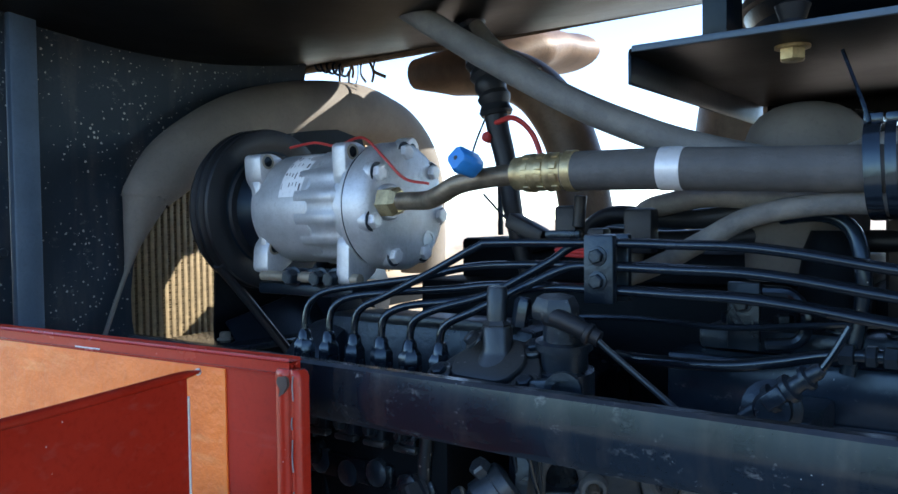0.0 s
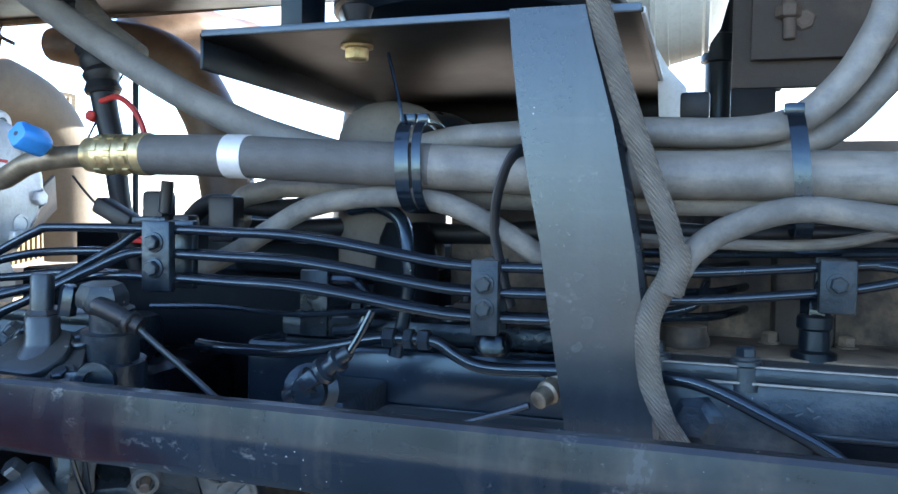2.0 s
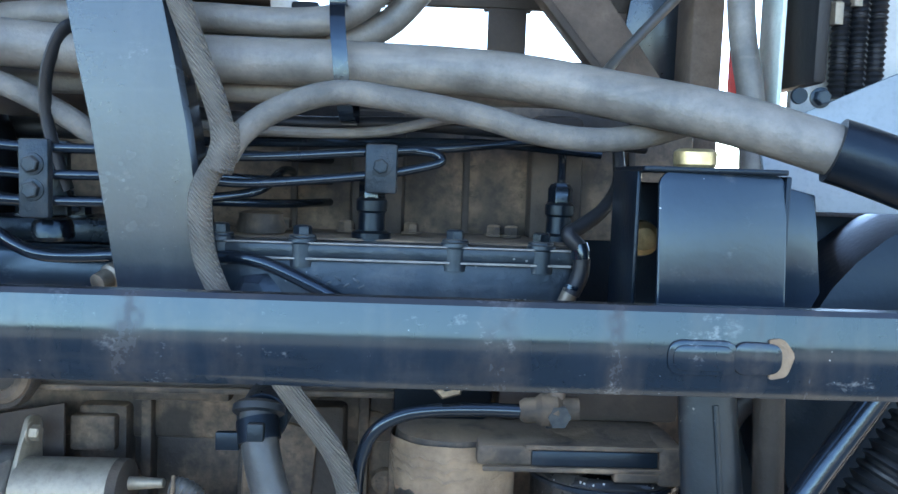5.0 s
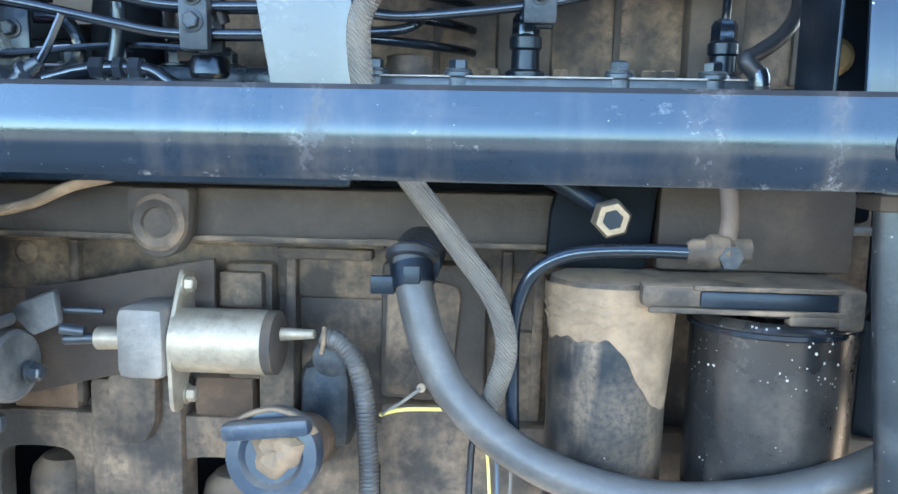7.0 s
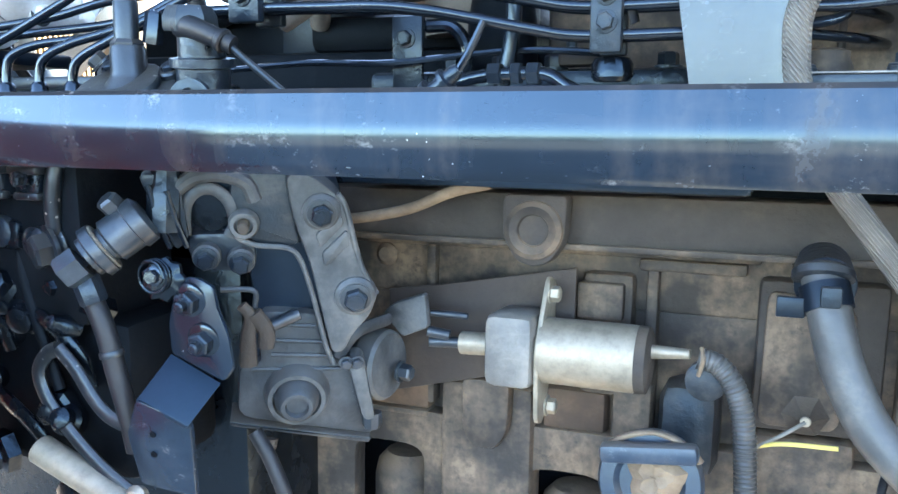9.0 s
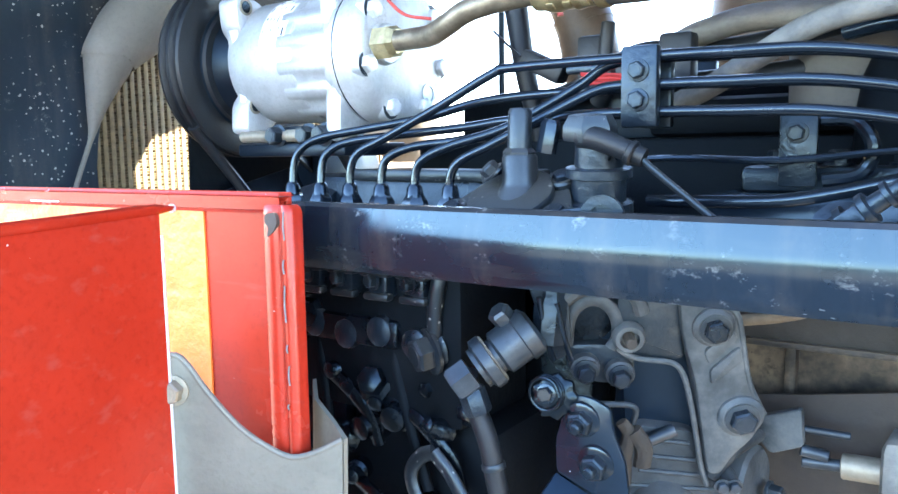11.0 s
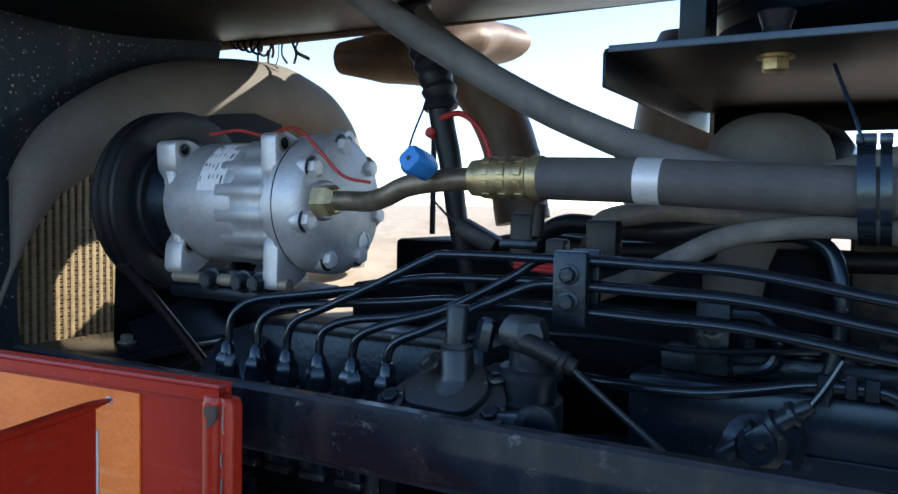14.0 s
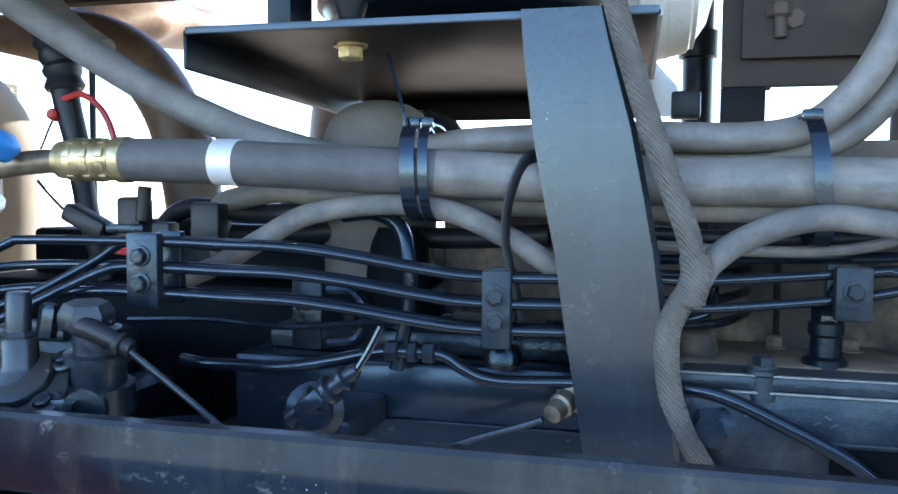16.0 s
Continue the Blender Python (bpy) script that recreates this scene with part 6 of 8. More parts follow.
    part("web", box(-0.06, -0.015, 0.800, 0.83, 0.86, 0.97, 0.006), DUSTY, t)
    part("square_plate", box(-0.062, -0.022, 0.790, 0.802, 0.930, 0.962, 0.003), DUSTY, t)
    part("rounded_boss", lathe((-0.142, 0.800, 0.845), (0, -1, -0.1), [(0, 0.022), (0.012, 0.020), (0.018, 0.012)], 20), DUSTY, t)
    p = part("water_outlet", box(0.085, 0.180, 0.792, 0.83, 0.850, 0.975, 0.006), DIRT, t)
    part("outlet_face", plate(round_outline([(0.090, 0.856), (0.150, 0.856), (0.158, 0.955), (0.092, 0.968)], 0.010), "y", 0.786, 0.794, 0.003), DUSTY, p)
    part("outlet_neck", rod((0.128, 0.700, 0.986), (0.126, 0.80, 1.000), 0.020, 24), CAST, p)


block()
t = thing("coolant_hose", (0.2, 0.67, 0.83), "blue-grey rubber hose on a clamped outlet neck", "hose")
part("rubber", tube([(0.126, 0.694, 0.992), (0.130, 0.684, 0.975), (0.135, 0.679, 0.955), (0.144, 0.675, 0.929), (0.166, 0.667, 0.892), (0.212, 0.655, 0.856), (0.269, 0.646, 0.835), (0.33, 0.640, 0.830), (0.40, 0.638, 0.840), (0.465, 0.645, 0.862), (0.53, 0.66, 0.90)], 0.0142, 22, 8), HOSEBLUE, t)
part("clip", tube([(0.1268, 0.690, 0.987), (0.1287, 0.686, 0.979), (0.1305, 0.683, 0.972)], 0.0162, 24, 3), BLACK, t, "black hose clip")
part("clip_screw", box(0.124, 0.137, 0.666, 0.674, 0.976, 0.990, 0.002), DUSTDARK, t)
part("clip_tail", box(0.098, 0.116, 0.678, 0.684, 0.966, 0.980, 0.001), BLACK, t)
part("collar", lathe((0.126, 0.700, 0.998), (0, -0.5, -1), [(0, 0.017), (0.003, 0.020), (0.008, 0.020), (0.010, 0.017)], 24), DUSTDARK, t)

t = thing("stop_solenoid", (-0.05, 0.74, 0.88), "zinc plated stop solenoid with a rubber boot on a steel bracket", "solenoid")
part("case", lathe((-0.078, 0.742, 0.9105), (1, 0, 0), [(0, 0.026), (0.001, 0.0275), (0.076, 0.0275), (0.080, 0.0260), (0.084, 0.0255), (0.086, 0.020)], 40), STEEL, t, "zinc plated cylinder")
part("end_cap", lathe((0.000, 0.742, 0.9105), (1, 0, 0), [(0, 0.0277), (0.008, 0.0270), (0.010, 0.022), (0.0105, 0.0)], 40), DIRT, t)
part("boot", box(-0.122, -0.080, 0.714, 0.771, 0.880, 0.942, 0.009), HOSE, t, "grey rubber boot")
part("plunger", rod((-0.150, 0.742, 0.909), (-0.118, 0.742, 0.9105), 0.0100, 20), STEEL, t)
part("clevis", rod((-0.178, 0.738, 0.908), (-0.148, 0.742, 0.909), 0.0050, 12), BLUESTEEL, t)
part("flange", plate(round_outline([(0.722, 0.852), (0.740, 0.848), (0.772, 0.905), (0.770, 0.966), (0.748, 0.972), (0.716, 0.915)], 0.008), "x", -0.079, -0.075, 0.001), STEEL, t, "pale zinc bracket plate")
for z in (0.957, 0.861):
    part("bolt", bolt((-0.075, 0.748, z), (1, 0, 0), 0.0062, 0.007), STEEL, t)
part("terminal", rod((0.008, 0.742, 0.918), (0.040, 0.738, 0.920), 0.006, 12, r1=0.004), STEEL, t)
t = thing("solenoid_plate", (-0.13, 0.77, 0.87), "flat black steel plate behind the solenoid", "plate")
part("plate", plate([(-0.235, 0.846), (-0.135, 0.872), (-0.060, 0.872), (-0.060, 0.976), (-0.185, 0.952), (-0.235, 0.945)], "y", 0.776, 0.781), FRAMEDARK, t)
t = thing("wire_conduit", (0.07, 0.74, 0.80), "black corrugated wire conduit with a cable tie", "conduit")
part("conduit", tube([(0.046, 0.738, 0.9175), (0.060, 0.738, 0.914), (0.073, 0.738, 0.899), (0.081, 0.738, 0.875), (0.085, 0.738, 0.838), (0.088, 0.738, 0.78), (0.088, 0.74, 0.68)], 0.0078, 16, 6, ribs=0.0012, pitch=0.0034), HOSEBLUE, t)
part("tie", tube([(0.048, 0.737, 0.926), (0.050, 0.729, 0.918), (0.047, 0.732, 0.905)], 0.0018, 8, 5), CREAM, t, "pale cable tie")
part("grommet", lathe((0.052, 0.752, 0.898), (0, -1, 0), [(0, 0.016), (0.008, 0.016), (0.011, 0.010)], 18), DUSTDARK, t)
t = thing("oil_filler_cap", (0.02, 0.67, 0.82), "dusty blue-black oil filler cap with a dust-packed grip", "filler cap")
part("cap", lathe((0.022, 0.700, 0.832), (0, -1, 0.15), [(0, 0.030), (0.006, 0.0375), (0.018, 0.0385), (0.024, 0.036), (0.025, 0.026), (0.020, 0.022)], 36), CAPM, t)
part("grip", box(-0.013, 0.056, 0.660, 0.676, 0.854, 0.868, 0.004, turn=Matrix.Rotation(-0.12, 4, "Y")), CAPM, t)
part("rim_dust", tube([(-0.012, 0.680, 0.857), (0.004, 0.679, 0.868), (0.024, 0.678, 0.8735), (0.044, 0.679, 0.867), (0.056, 0.680, 0.855)], 0.004, 10, 5, flat=0.5), CREAM, t, "dust lying on the rim")
part("packed_dust", lathe((0.026, 0.682, 0.840), (0, -1, 0.15), [(0, 0.022), (0.008, 0.018), (0.013, 0.011), (0.011, 0.004), (0.009, 0.0)], 24, wobble=lambda a, d: 0.003 * math.sin(3 * a + 1) + 0.0015 * math.sin(7 * a)), CREAM, t, "packed dry dust")
part("neck", rod((0.022, 0.700, 0.832), (0.022, 0.83, 0.80), 0.026, 24), DUSTY, t)
t = thing("oil_sender", (0.125, 0.79, 0.85), "dusty pressure sender with a yellow wire", "sender")
part("hex", lathe((0.126, 0.800, 0.868), (0, -1, 0), [(0, 0.018), (0.014, 0.018), (0.017, 0.014), (0.020, 0.010), (0.030, 0.005)], 6), DIRT, t)
part("tip", rod((0.126, 0.782, 0.868), (0.126, 0.768, 0.868), 0.0042, 12), STEEL, t)
part("yellow_wire", tube([(0.090, 0.770, 0.842), (0.104, 0.765, 0.848), (0.120, 0.762, 0.851), (0.150, 0.762, 0.852)], 0.0018, 8, 6), YELLOW, t, "thin yellow wire")
part("grey_wire", tube([(0.126, 0.768, 0.868), (0.110, 0.766, 0.856), (0.092, 0.768, 0.843)], 0.0016, 8, 6), HOSE, t)
t = thing("white_cable", (-0.18, 0.72, 1.02), "pale dusty cable under the rail", "cable")
part("cable", tube([(-0.270, 0.73, 1.012), (-0.238, 0.720, 1.0145), (-0.189, 0.715, 1.0245), (-0.148, 0.71, 1.0405), (-0.11, 0.712, 1.050), (-0.080, 0.725, 1.066), (-0.05, 0.75, 1.085)], 0.0046, 12, 6), CREAM, t)

t = thing("loose_wires", (0.17, 0.71, 0.78), "loose yellow, slate and pale wires below the hose", "wiring")
part("yellow_wire", tube([(0.178, 0.740, 0.856), (0.184, 0.700, 0.850), (0.189, 0.700, 0.835), (0.192, 0.700, 0.799)], 0.0012, 8, 6), YELLOW, t, "thin yellow wire")
part("blue_wire", tube([(0.191, 0.710, 0.849), (0.196, 0.705, 0.831), (0.198, 0.700, 0.800)], 0.0016, 8, 6), STRIP, t, "slate blue wire")
part("black_wire", tube([(0.180, 0.730, 0.850), (0.176, 0.715, 0.841), (0.175, 0.710, 0.820), (0.175, 0.700, 0.797)], 0.0030, 8, 6), RUBBER, t)
part("white_wire", tube([(0.199, 0.715, 0.839), (0.206, 0.700, 0.835), (0.208, 0.700, 0.824), (0.208, 0.700, 0.801)], 0.0014, 8, 6), HOSE, t, "dusty pale wire")

# ---- fuel filters ----
def filters():
    t = thing("fuel_filter_mount", (0.35, 0.70, 0.96), "dusty black cast mount carrying two fuel filters", "filter mount")
    part("left_head", lathe((0.279, 0.708, 0.955), (0, 0, 1), [(0, 0.048), (0.012, 0.049), (0.026, 0.046), (0.030, 0.034), (0.031, 0.0)], 36), DUSTY, t)
    part("right_head", lathe((0.398, 0.704, 0.964), (0, 0, 1), [(0, 0.054), (0.006, 0.056), (0.014, 0.054), (0.020, 0.046), (0.022, 0.0)], 40), DUSTY, t)
    part("bridge", box(0.295, 0.440, 0.648, 0.745, 0.968, 0.984, 0.004), DUSTY, t)
    part("bridge_face", box(0.335, 0.428, 0.6455, 0.650, 0.969, 0.981, 0.002), BLACK, t)
    part("neck_plate", plate(round_outline([(0.228, 0.985), (0.306, 0.985), (0.312, 1.060), (0.240, 1.060), (0.230, 1.03)], 0.008), "y", 0.712, 0.745, 0.004), MATBLACK, t)
    part("riser", box(0.312, 0.46, 0.715, 0.80, 0.985, 1.05, 0.006), FRAMEDARK, t)
    part("arm_border", box(0.300, 0.432, 0.6440, 0.650, 0.9650, 0.9688, 0.0012), DUSTY, t)
    part("arm_border", box(0.330, 0.432, 0.6445, 0.650, 0.9812, 0.9850, 0.0012), DUSTY, t)
    part("arm_end", box(0.428, 0.446, 0.6440, 0.700, 0.9560, 0.9850, 0.003), DUSTY, t)
    part("arm_step", box(0.396, 0.430, 0.6450, 0.660, 0.9585, 0.9655, 0.0015), DUSTY, t)
    t = thing("fuel_filter", (0.279, 0.708, 0.75), "black spin-on fuel filter caked with dust", "fuel filter", "spin-on fuel filters")
    part("canister", lathe((0.279, 0.708, 0.760), (0, 0, 1), [(0, 0.030), (0.004, 0.041), (0.012, 0.0455), (0.190, 0.0460)], 40), FILTERM, t)
    bm = bmesh.new()
    rings = []
    for h, r in ((0.0, 0.0462), (0.05, 0.0474), (0.3, 0.0480), (0.7, 0.0500), (1.0, 0.0506)):
        ring = []
        for k in range(96):
            a = 2 * math.pi * k / 96
            low = 0.939 + 0.0035 * math.sin(3 * a + 0.6) + 0.0022 * math.sin(7 * a) + 0.0012 * math.sin(19 * a + 2) + 0.004 * math.cos(a - 2.2) - 0.050 * max(0.0, math.cos(a + 0.55)) ** 4
            rr = r + 0.0007 * math.sin(9 * a + 8 * h) * (h > 0)
            ring.append(bm.verts.new((0.279 + rr * math.cos(a), 0.708 + rr * math.sin(a), low + (0.978 - low) * h)))
        rings.append(ring)
    for c, d in zip(rings, rings[1:]):
        for k in range(96):
            bm.faces.new((c[k], c[(k + 1) % 96], d[(k + 1) % 96], d[k]))
    part("dust_crust", bm, CREAM, t, "crust of dry dust with a ragged edge")
    for z0, r in ((0.952, 0.0484), (0.960, 0.0490), (0.967, 0.0494)):
        pts = []
        for k in range(61):
            a = math.pi + math.pi * k / 60
            pts.append((0.279 + r * math.cos(a), 0.708 + r * math.sin(a), z0 + 0.0014 * math.sin(11 * a + 90 * z0) + 0.001 * math.sin(23 * a)))
        part("crust_layer", tube(pts, 0.0016, 6, 1), CREAM, t)
    t = thing("fuel_filter", (0.398, 0.704, 0.75), "black spin-on fuel filter with paint specks", "fuel filter", "spin-on fuel filters")
    part("canister", lathe((0.402, 0.706, 0.760), (0, 0, 1), [(0, 0.040), (0.004, 0.054), (0.012, 0.0605), (0.190, 0.0612), (0.1905, 0.0625), (0.1935, 0.0630), (0.1965, 0.0612), (0.199, 0.058)], 48), FILTERN, t)
    part("seam_ring", lathe((0.402, 0.706, 0.947), (0, 0, 1), [(0, 0.0612), (0.0015, 0.0640), (0.0045, 0.0640), (0.006, 0.0612)], 48), PIPE, t)
    part("seal", lathe((0.398, 0.704, 0.963), (0, 0, 1), [(0, 0.056), (0.002, 0.0585), (0.005, 0.056)], 48), RUBBER, t)
    t = thing("hex_fitting", (0.271, 0.66, 1.02), "yellow zinc hexagon nut on a black pipe", "fitting")
    part("nut", lathe((0.2715, 0.668, 1.029), (0.05, -1, -0.03), [(0, 0.0138), (0.016, 0.0138), (0.0190, 0.0118), (0.0190, 0.0074), (0.012, 0.0066)], 6, start=0.26), TUBEM, t)
    part("bore", lathe((0.2718, 0.652, 1.0286), (0.05, -1, -0.03), [(0, 0.0072), (0.002, 0.0068), (0.002, 0.0)], 20), BLACK, t)
    part("pipe", tube([(0.271, 0.672, 1.030), (0.262, 0.682, 1.037), (0.245, 0.69, 1.047), (0.22, 0.70, 1.06)], 0.0075, 14, 5), BLACK, t)
    t = thing("bleed_line", (0.25, 0.66, 0.95), "glossy black fuel tube bending down to the block", "fuel line")
    part("tube", tube([(0.335, 0.660, 1.006), (0.300, 0.660, 1.0065), (0.262, 0.660, 1.005), (0.238, 0.661, 1.000), (0.220, 0.664, 0.988), (0.211, 0.668, 0.970), (0.2065, 0.672, 0.945), (0.207, 0.675, 0.90), (0.21, 0.68, 0.84)], 0.0052, 14, 7), PIPE, t)
    part("elbow", lathe((0.326, 0.662, 1.006), (1, 0, 0.05), [(0, 0.007), (0.004, 0.0095), (0.012, 0.0095), (0.016, 0.0125), (0.028, 0.0125), (0.032, 0.009), (0.044, 0.0085)], 12), DUSTY, t)
    part("banjo", lathe((0.351, 0.676, 1.004), (0.15, -1, 0), [(0, 0.0125), (0.014, 0.0125), (0.018, 0.009), (0.026, 0.0088)], 6), DUSTDARK, t)
    part("elbow_riser", tube([(0.352, 0.662, 1.012), (0.355, 0.664, 1.030), (0.352, 0.67, 1.06)], 0.0065, 12, 4), FRAME, t)


filters()


# ---- injection pump governor and linkage below the rail ----
def slab_on(points, normal, thick, bevel=0.002):
    """A plate through corners that lie in one oblique plane, thickened away from its normal."""
    bm = bmesh.new()
    n = Vector(normal).normalized()
    o = sum((Vector(p) for p in points), Vector()) / len(points)
    flat = [Vector(p) - n * (Vector(p) - o).dot(n) for p in points]
    u = (flat[1] - flat[0]).normalized()
    v = n.cross(u)
    two = round_outline([((p - o).dot(u), (p - o).dot(v)) for p in flat], bevel * 3, 3)
    top = [bm.verts.new(o + u * x + v * y) for x, y in two]
    low = [bm.verts.new(q.co - n * thick) for q in top]
    bm.faces.new(top)
    bm.faces.new(low)
    k = len(top)
    for i in range(k):
        bm.faces.new((top[i], top[(i + 1) % k], low[(i + 1) % k], low[i]))
    bmesh.ops.recalc_face_normals(bm, faces=bm.faces)
    rim = [e for e in bm.edges if e.verts[0] in top and e.verts[1] in top]
    bmesh.ops.bevel(bm, geom=rim, offset=bevel, segments=2, affect="EDGES", profile=0.5)
    return bm


def pump_side():
    t = thing("pump_side", (-0.45, 0.58, 0.85), "dark oily castings on the side of the pump", "casting")
    rnd = random.Random(5)
    for k in range(26):
        x, z = rnd.uniform(-0.61, -0.35), rnd.uniform(0.80, 1.02)
        r = rnd.uniform(0.007, 0.020)
        y = 0.556 - rnd.uniform(0.0, 0.012)
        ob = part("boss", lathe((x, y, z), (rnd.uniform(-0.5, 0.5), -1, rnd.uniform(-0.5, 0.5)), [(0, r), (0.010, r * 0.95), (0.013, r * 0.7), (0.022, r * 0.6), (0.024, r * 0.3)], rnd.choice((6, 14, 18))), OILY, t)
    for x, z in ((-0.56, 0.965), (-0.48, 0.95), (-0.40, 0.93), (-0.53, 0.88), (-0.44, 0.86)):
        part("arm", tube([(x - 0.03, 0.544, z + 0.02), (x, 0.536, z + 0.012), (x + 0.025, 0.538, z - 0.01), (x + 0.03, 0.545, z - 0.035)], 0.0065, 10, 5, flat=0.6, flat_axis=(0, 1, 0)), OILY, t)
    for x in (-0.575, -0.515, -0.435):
        part("link", tube([(x, 0.545, 1.02), (x + 0.012, 0.538, 0.97), (x + rnd.uniform(-0.02, 0.04), 0.54, 0.89)], 0.0045, 10, 5), MATBLACK, t)
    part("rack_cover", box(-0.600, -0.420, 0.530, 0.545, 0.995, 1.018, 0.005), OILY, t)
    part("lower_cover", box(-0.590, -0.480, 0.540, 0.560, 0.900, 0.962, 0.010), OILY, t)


pump_side()
place = Matrix.Identity(4)


def governor():
    # the end plate's plane: a runs along it, b up it and d out of it
    o, n = Vector((-0.2129, 0.6365, 0.9491)), Vector((0.5086, -0.8314, -0.2238))
    u, v = Vector((0.853, 0.5219, 0.0)), Vector((0.1168, -0.1909, 0.9746))

    def on(a, b, d=0.0):
        return tuple(o + u * a + v * b + n * d)

    def slab(outline, d, thick, bevel=0.002):
        return slab_on([on(a, b, d) for a, b in outline], n, thick, bevel)

    def line(points, d, r, **more):
        return tube([on(a, b, d) for a, b in points], r, 10, 6, **more)

    t = thing("governor", on(-0.04, -0.14, -0.03), "black ribbed governor housing with a dusty bolted end plate", "governor housing")
    back = part("back_housing", slab([(-0.118, 0.100), (-0.030, 0.100), (-0.008, 0.080), (0.003, 0.035), (0.016, 0.000), (-0.004, -0.050), (0.010, -0.112), (0.018, -0.140), (-0.045, -0.126), (-0.093, -0.113), (-0.088, -0.060), (-0.074, -0.030), (-0.080, 0.030), (-0.118, 0.060)], -0.022, 0.045, 0.004), BRACKETM, t, "smooth blue-black recessed wall")
    end = part("end_plate", slab([(-0.048, 0.100), (-0.030, 0.100), (-0.010, 0.0835), (-0.004, 0.072), (0.0045, 0.035), (0.010, 0.018), (0.0205, -0.0015), (0.016, -0.019), (0.001, -0.0365), (-0.006, -0.052), (-0.0155, -0.052), (-0.0215, -0.023), (-0.027, 0.0065), (-0.032, 0.031), (-0.039, 0.050), (-0.0435, 0.068)], 0.0, 0.024, 0.0035), GOVPALE, t, "dust-grey end plate with diagonal ridges")
    for q in (((-0.027, 0.052), (-0.008, 0.069), (-0.005, 0.061), (-0.023, 0.041)), ((-0.022, 0.037), (-0.003, 0.056), (0.000, 0.045), (-0.020, 0.025)), ((-0.030, 0.067), (-0.0225, 0.084), (-0.013, 0.080), (-0.026, 0.055))):
        part("raised_panel", slab(q, 0.0026, 0.005, 0.0011), GOVPALE, end)
    part("edge_bead", line([(-0.010, 0.083), (-0.004, 0.072), (0.0045, 0.035), (0.010, 0.018), (0.020, -0.001)], -0.003, 0.0028), GOVPALE, end)
    for (a, b), r in (((-0.0217, 0.0702), 0.0080), ((0.0032, -0.0005), 0.0090)):
        part("bolt_boss", lathe(on(a, b, -0.004), n, [(0, r * 1.95), (0.006, r * 1.8), (0.0085, r * 1.45)], 24), GOVPALE, end)
        part("washer", lathe(on(a, b, 0.0040), n, [(0, r * 1.35), (0.0015, r * 1.35), (0.002, r * 1.2)], 20), GOVDUST, end)
        part("bolt", bolt(on(a, b, 0.0055), n, r * 0.95, r * 0.8, False), CAST, end)
    # upper housing with its hollow and the curved lip that runs into the plate
    up = part("upper_housing", slab([(-0.086, 0.100), (-0.040, 0.100), (-0.0415, 0.066), (-0.0375, 0.042), (-0.047, 0.0397), (-0.069, 0.043), (-0.0835, 0.0505), (-0.0845, 0.066), (-0.089, 0.078)], -0.005, 0.030, 0.0045), MANIFOLD, t)
    part("lip", line([(-0.086, 0.052), (-0.0815, 0.0475), (-0.069, 0.0425), (-0.047, 0.0395), (-0.038, 0.029), (-0.031, 0.005), (-0.0255, -0.020), (-0.020, -0.046), (-0.014, -0.064)], -0.0045, 0.0021), GOVPALE, up, "pale dusty lip")
    part("hollow_rim", line([(-0.1215, 0.052), (-0.1195, 0.074), (-0.111, 0.0855), (-0.0985, 0.0865), (-0.0885, 0.0765), (-0.0855, 0.060), (-0.0900, 0.050)], -0.007, 0.0048, flat=0.7, flat_axis=tuple(n)), GOVDUST, up)
    part("hollow_wall", lathe(on(-0.1030, 0.066, -0.021), n, [(0, 0.017), (0.002, 0.016), (0.002, 0.0)], 24), OILY, up)
    part("crown", line([(-0.124, 0.088), (-0.112, 0.0965), (-0.094, 0.0985), (-0.076, 0.092), (-0.070, 0.078)], -0.006, 0.0060), GOVDUST, up)
    part("stud_ring", lathe(on(-0.0787, 0.0608, -0.006), n, [(0, 0.0115), (0.006, 0.0112), (0.0085, 0.0098), (0.0085, 0.0070), (0.004, 0.0066), (0.004, 0.0)], 22), GOVPALE, up)
    part("stud", lathe(on(-0.0787, 0.0608, -0.002), n, [(0, 0.0045), (0.011, 0.0042), (0.012, 0.003)], 10), DIRT, up)
    part("neck_plate", slab([(-0.122, 0.050), (-0.088, 0.050), (-0.071, 0.041), (-0.072, 0.020), (-0.096, 0.017), (-0.120, 0.026)], -0.012, 0.02, 0.003), CAST, up)
    for a, b in ((-0.1077, 0.0331), (-0.0825, 0.0289)):
        part("boss", lathe(on(a, b, -0.014), n, [(0, 0.0110), (0.008, 0.0105), (0.010, 0.0085)], 18), GOVDUST, up)
        part("bolt", bolt(on(a, b, -0.004), n, 0.0062, 0.007), CAST, up)
    for da, top in ((0.0, 0.094), (0.012, 0.090)):
        part("upright_rib", line([(-0.142 + da, top), (-0.138 + da, 0.070), (-0.131 + da, 0.046)], 0.004, 0.0022), PIPE, up)
    part("side_web", slab([(-0.150, 0.100), (-0.122, 0.100), (-0.118, 0.050), (-0.128, 0.040)], -0.002, 0.012, 0.002), CAST, up)
    # lower housing
    low = part("lower_housing", slab([(-0.073, -0.016), (-0.022, -0.022), (-0.014, -0.062), (0.0005, -0.068), (0.011, -0.112), (0.0235, -0.143), (-0.0425, -0.128), (-0.094, -0.115), (-0.090, -0.066), (-0.073, -0.066)], -0.012, 0.050, 0.004), GOVDUST, t)
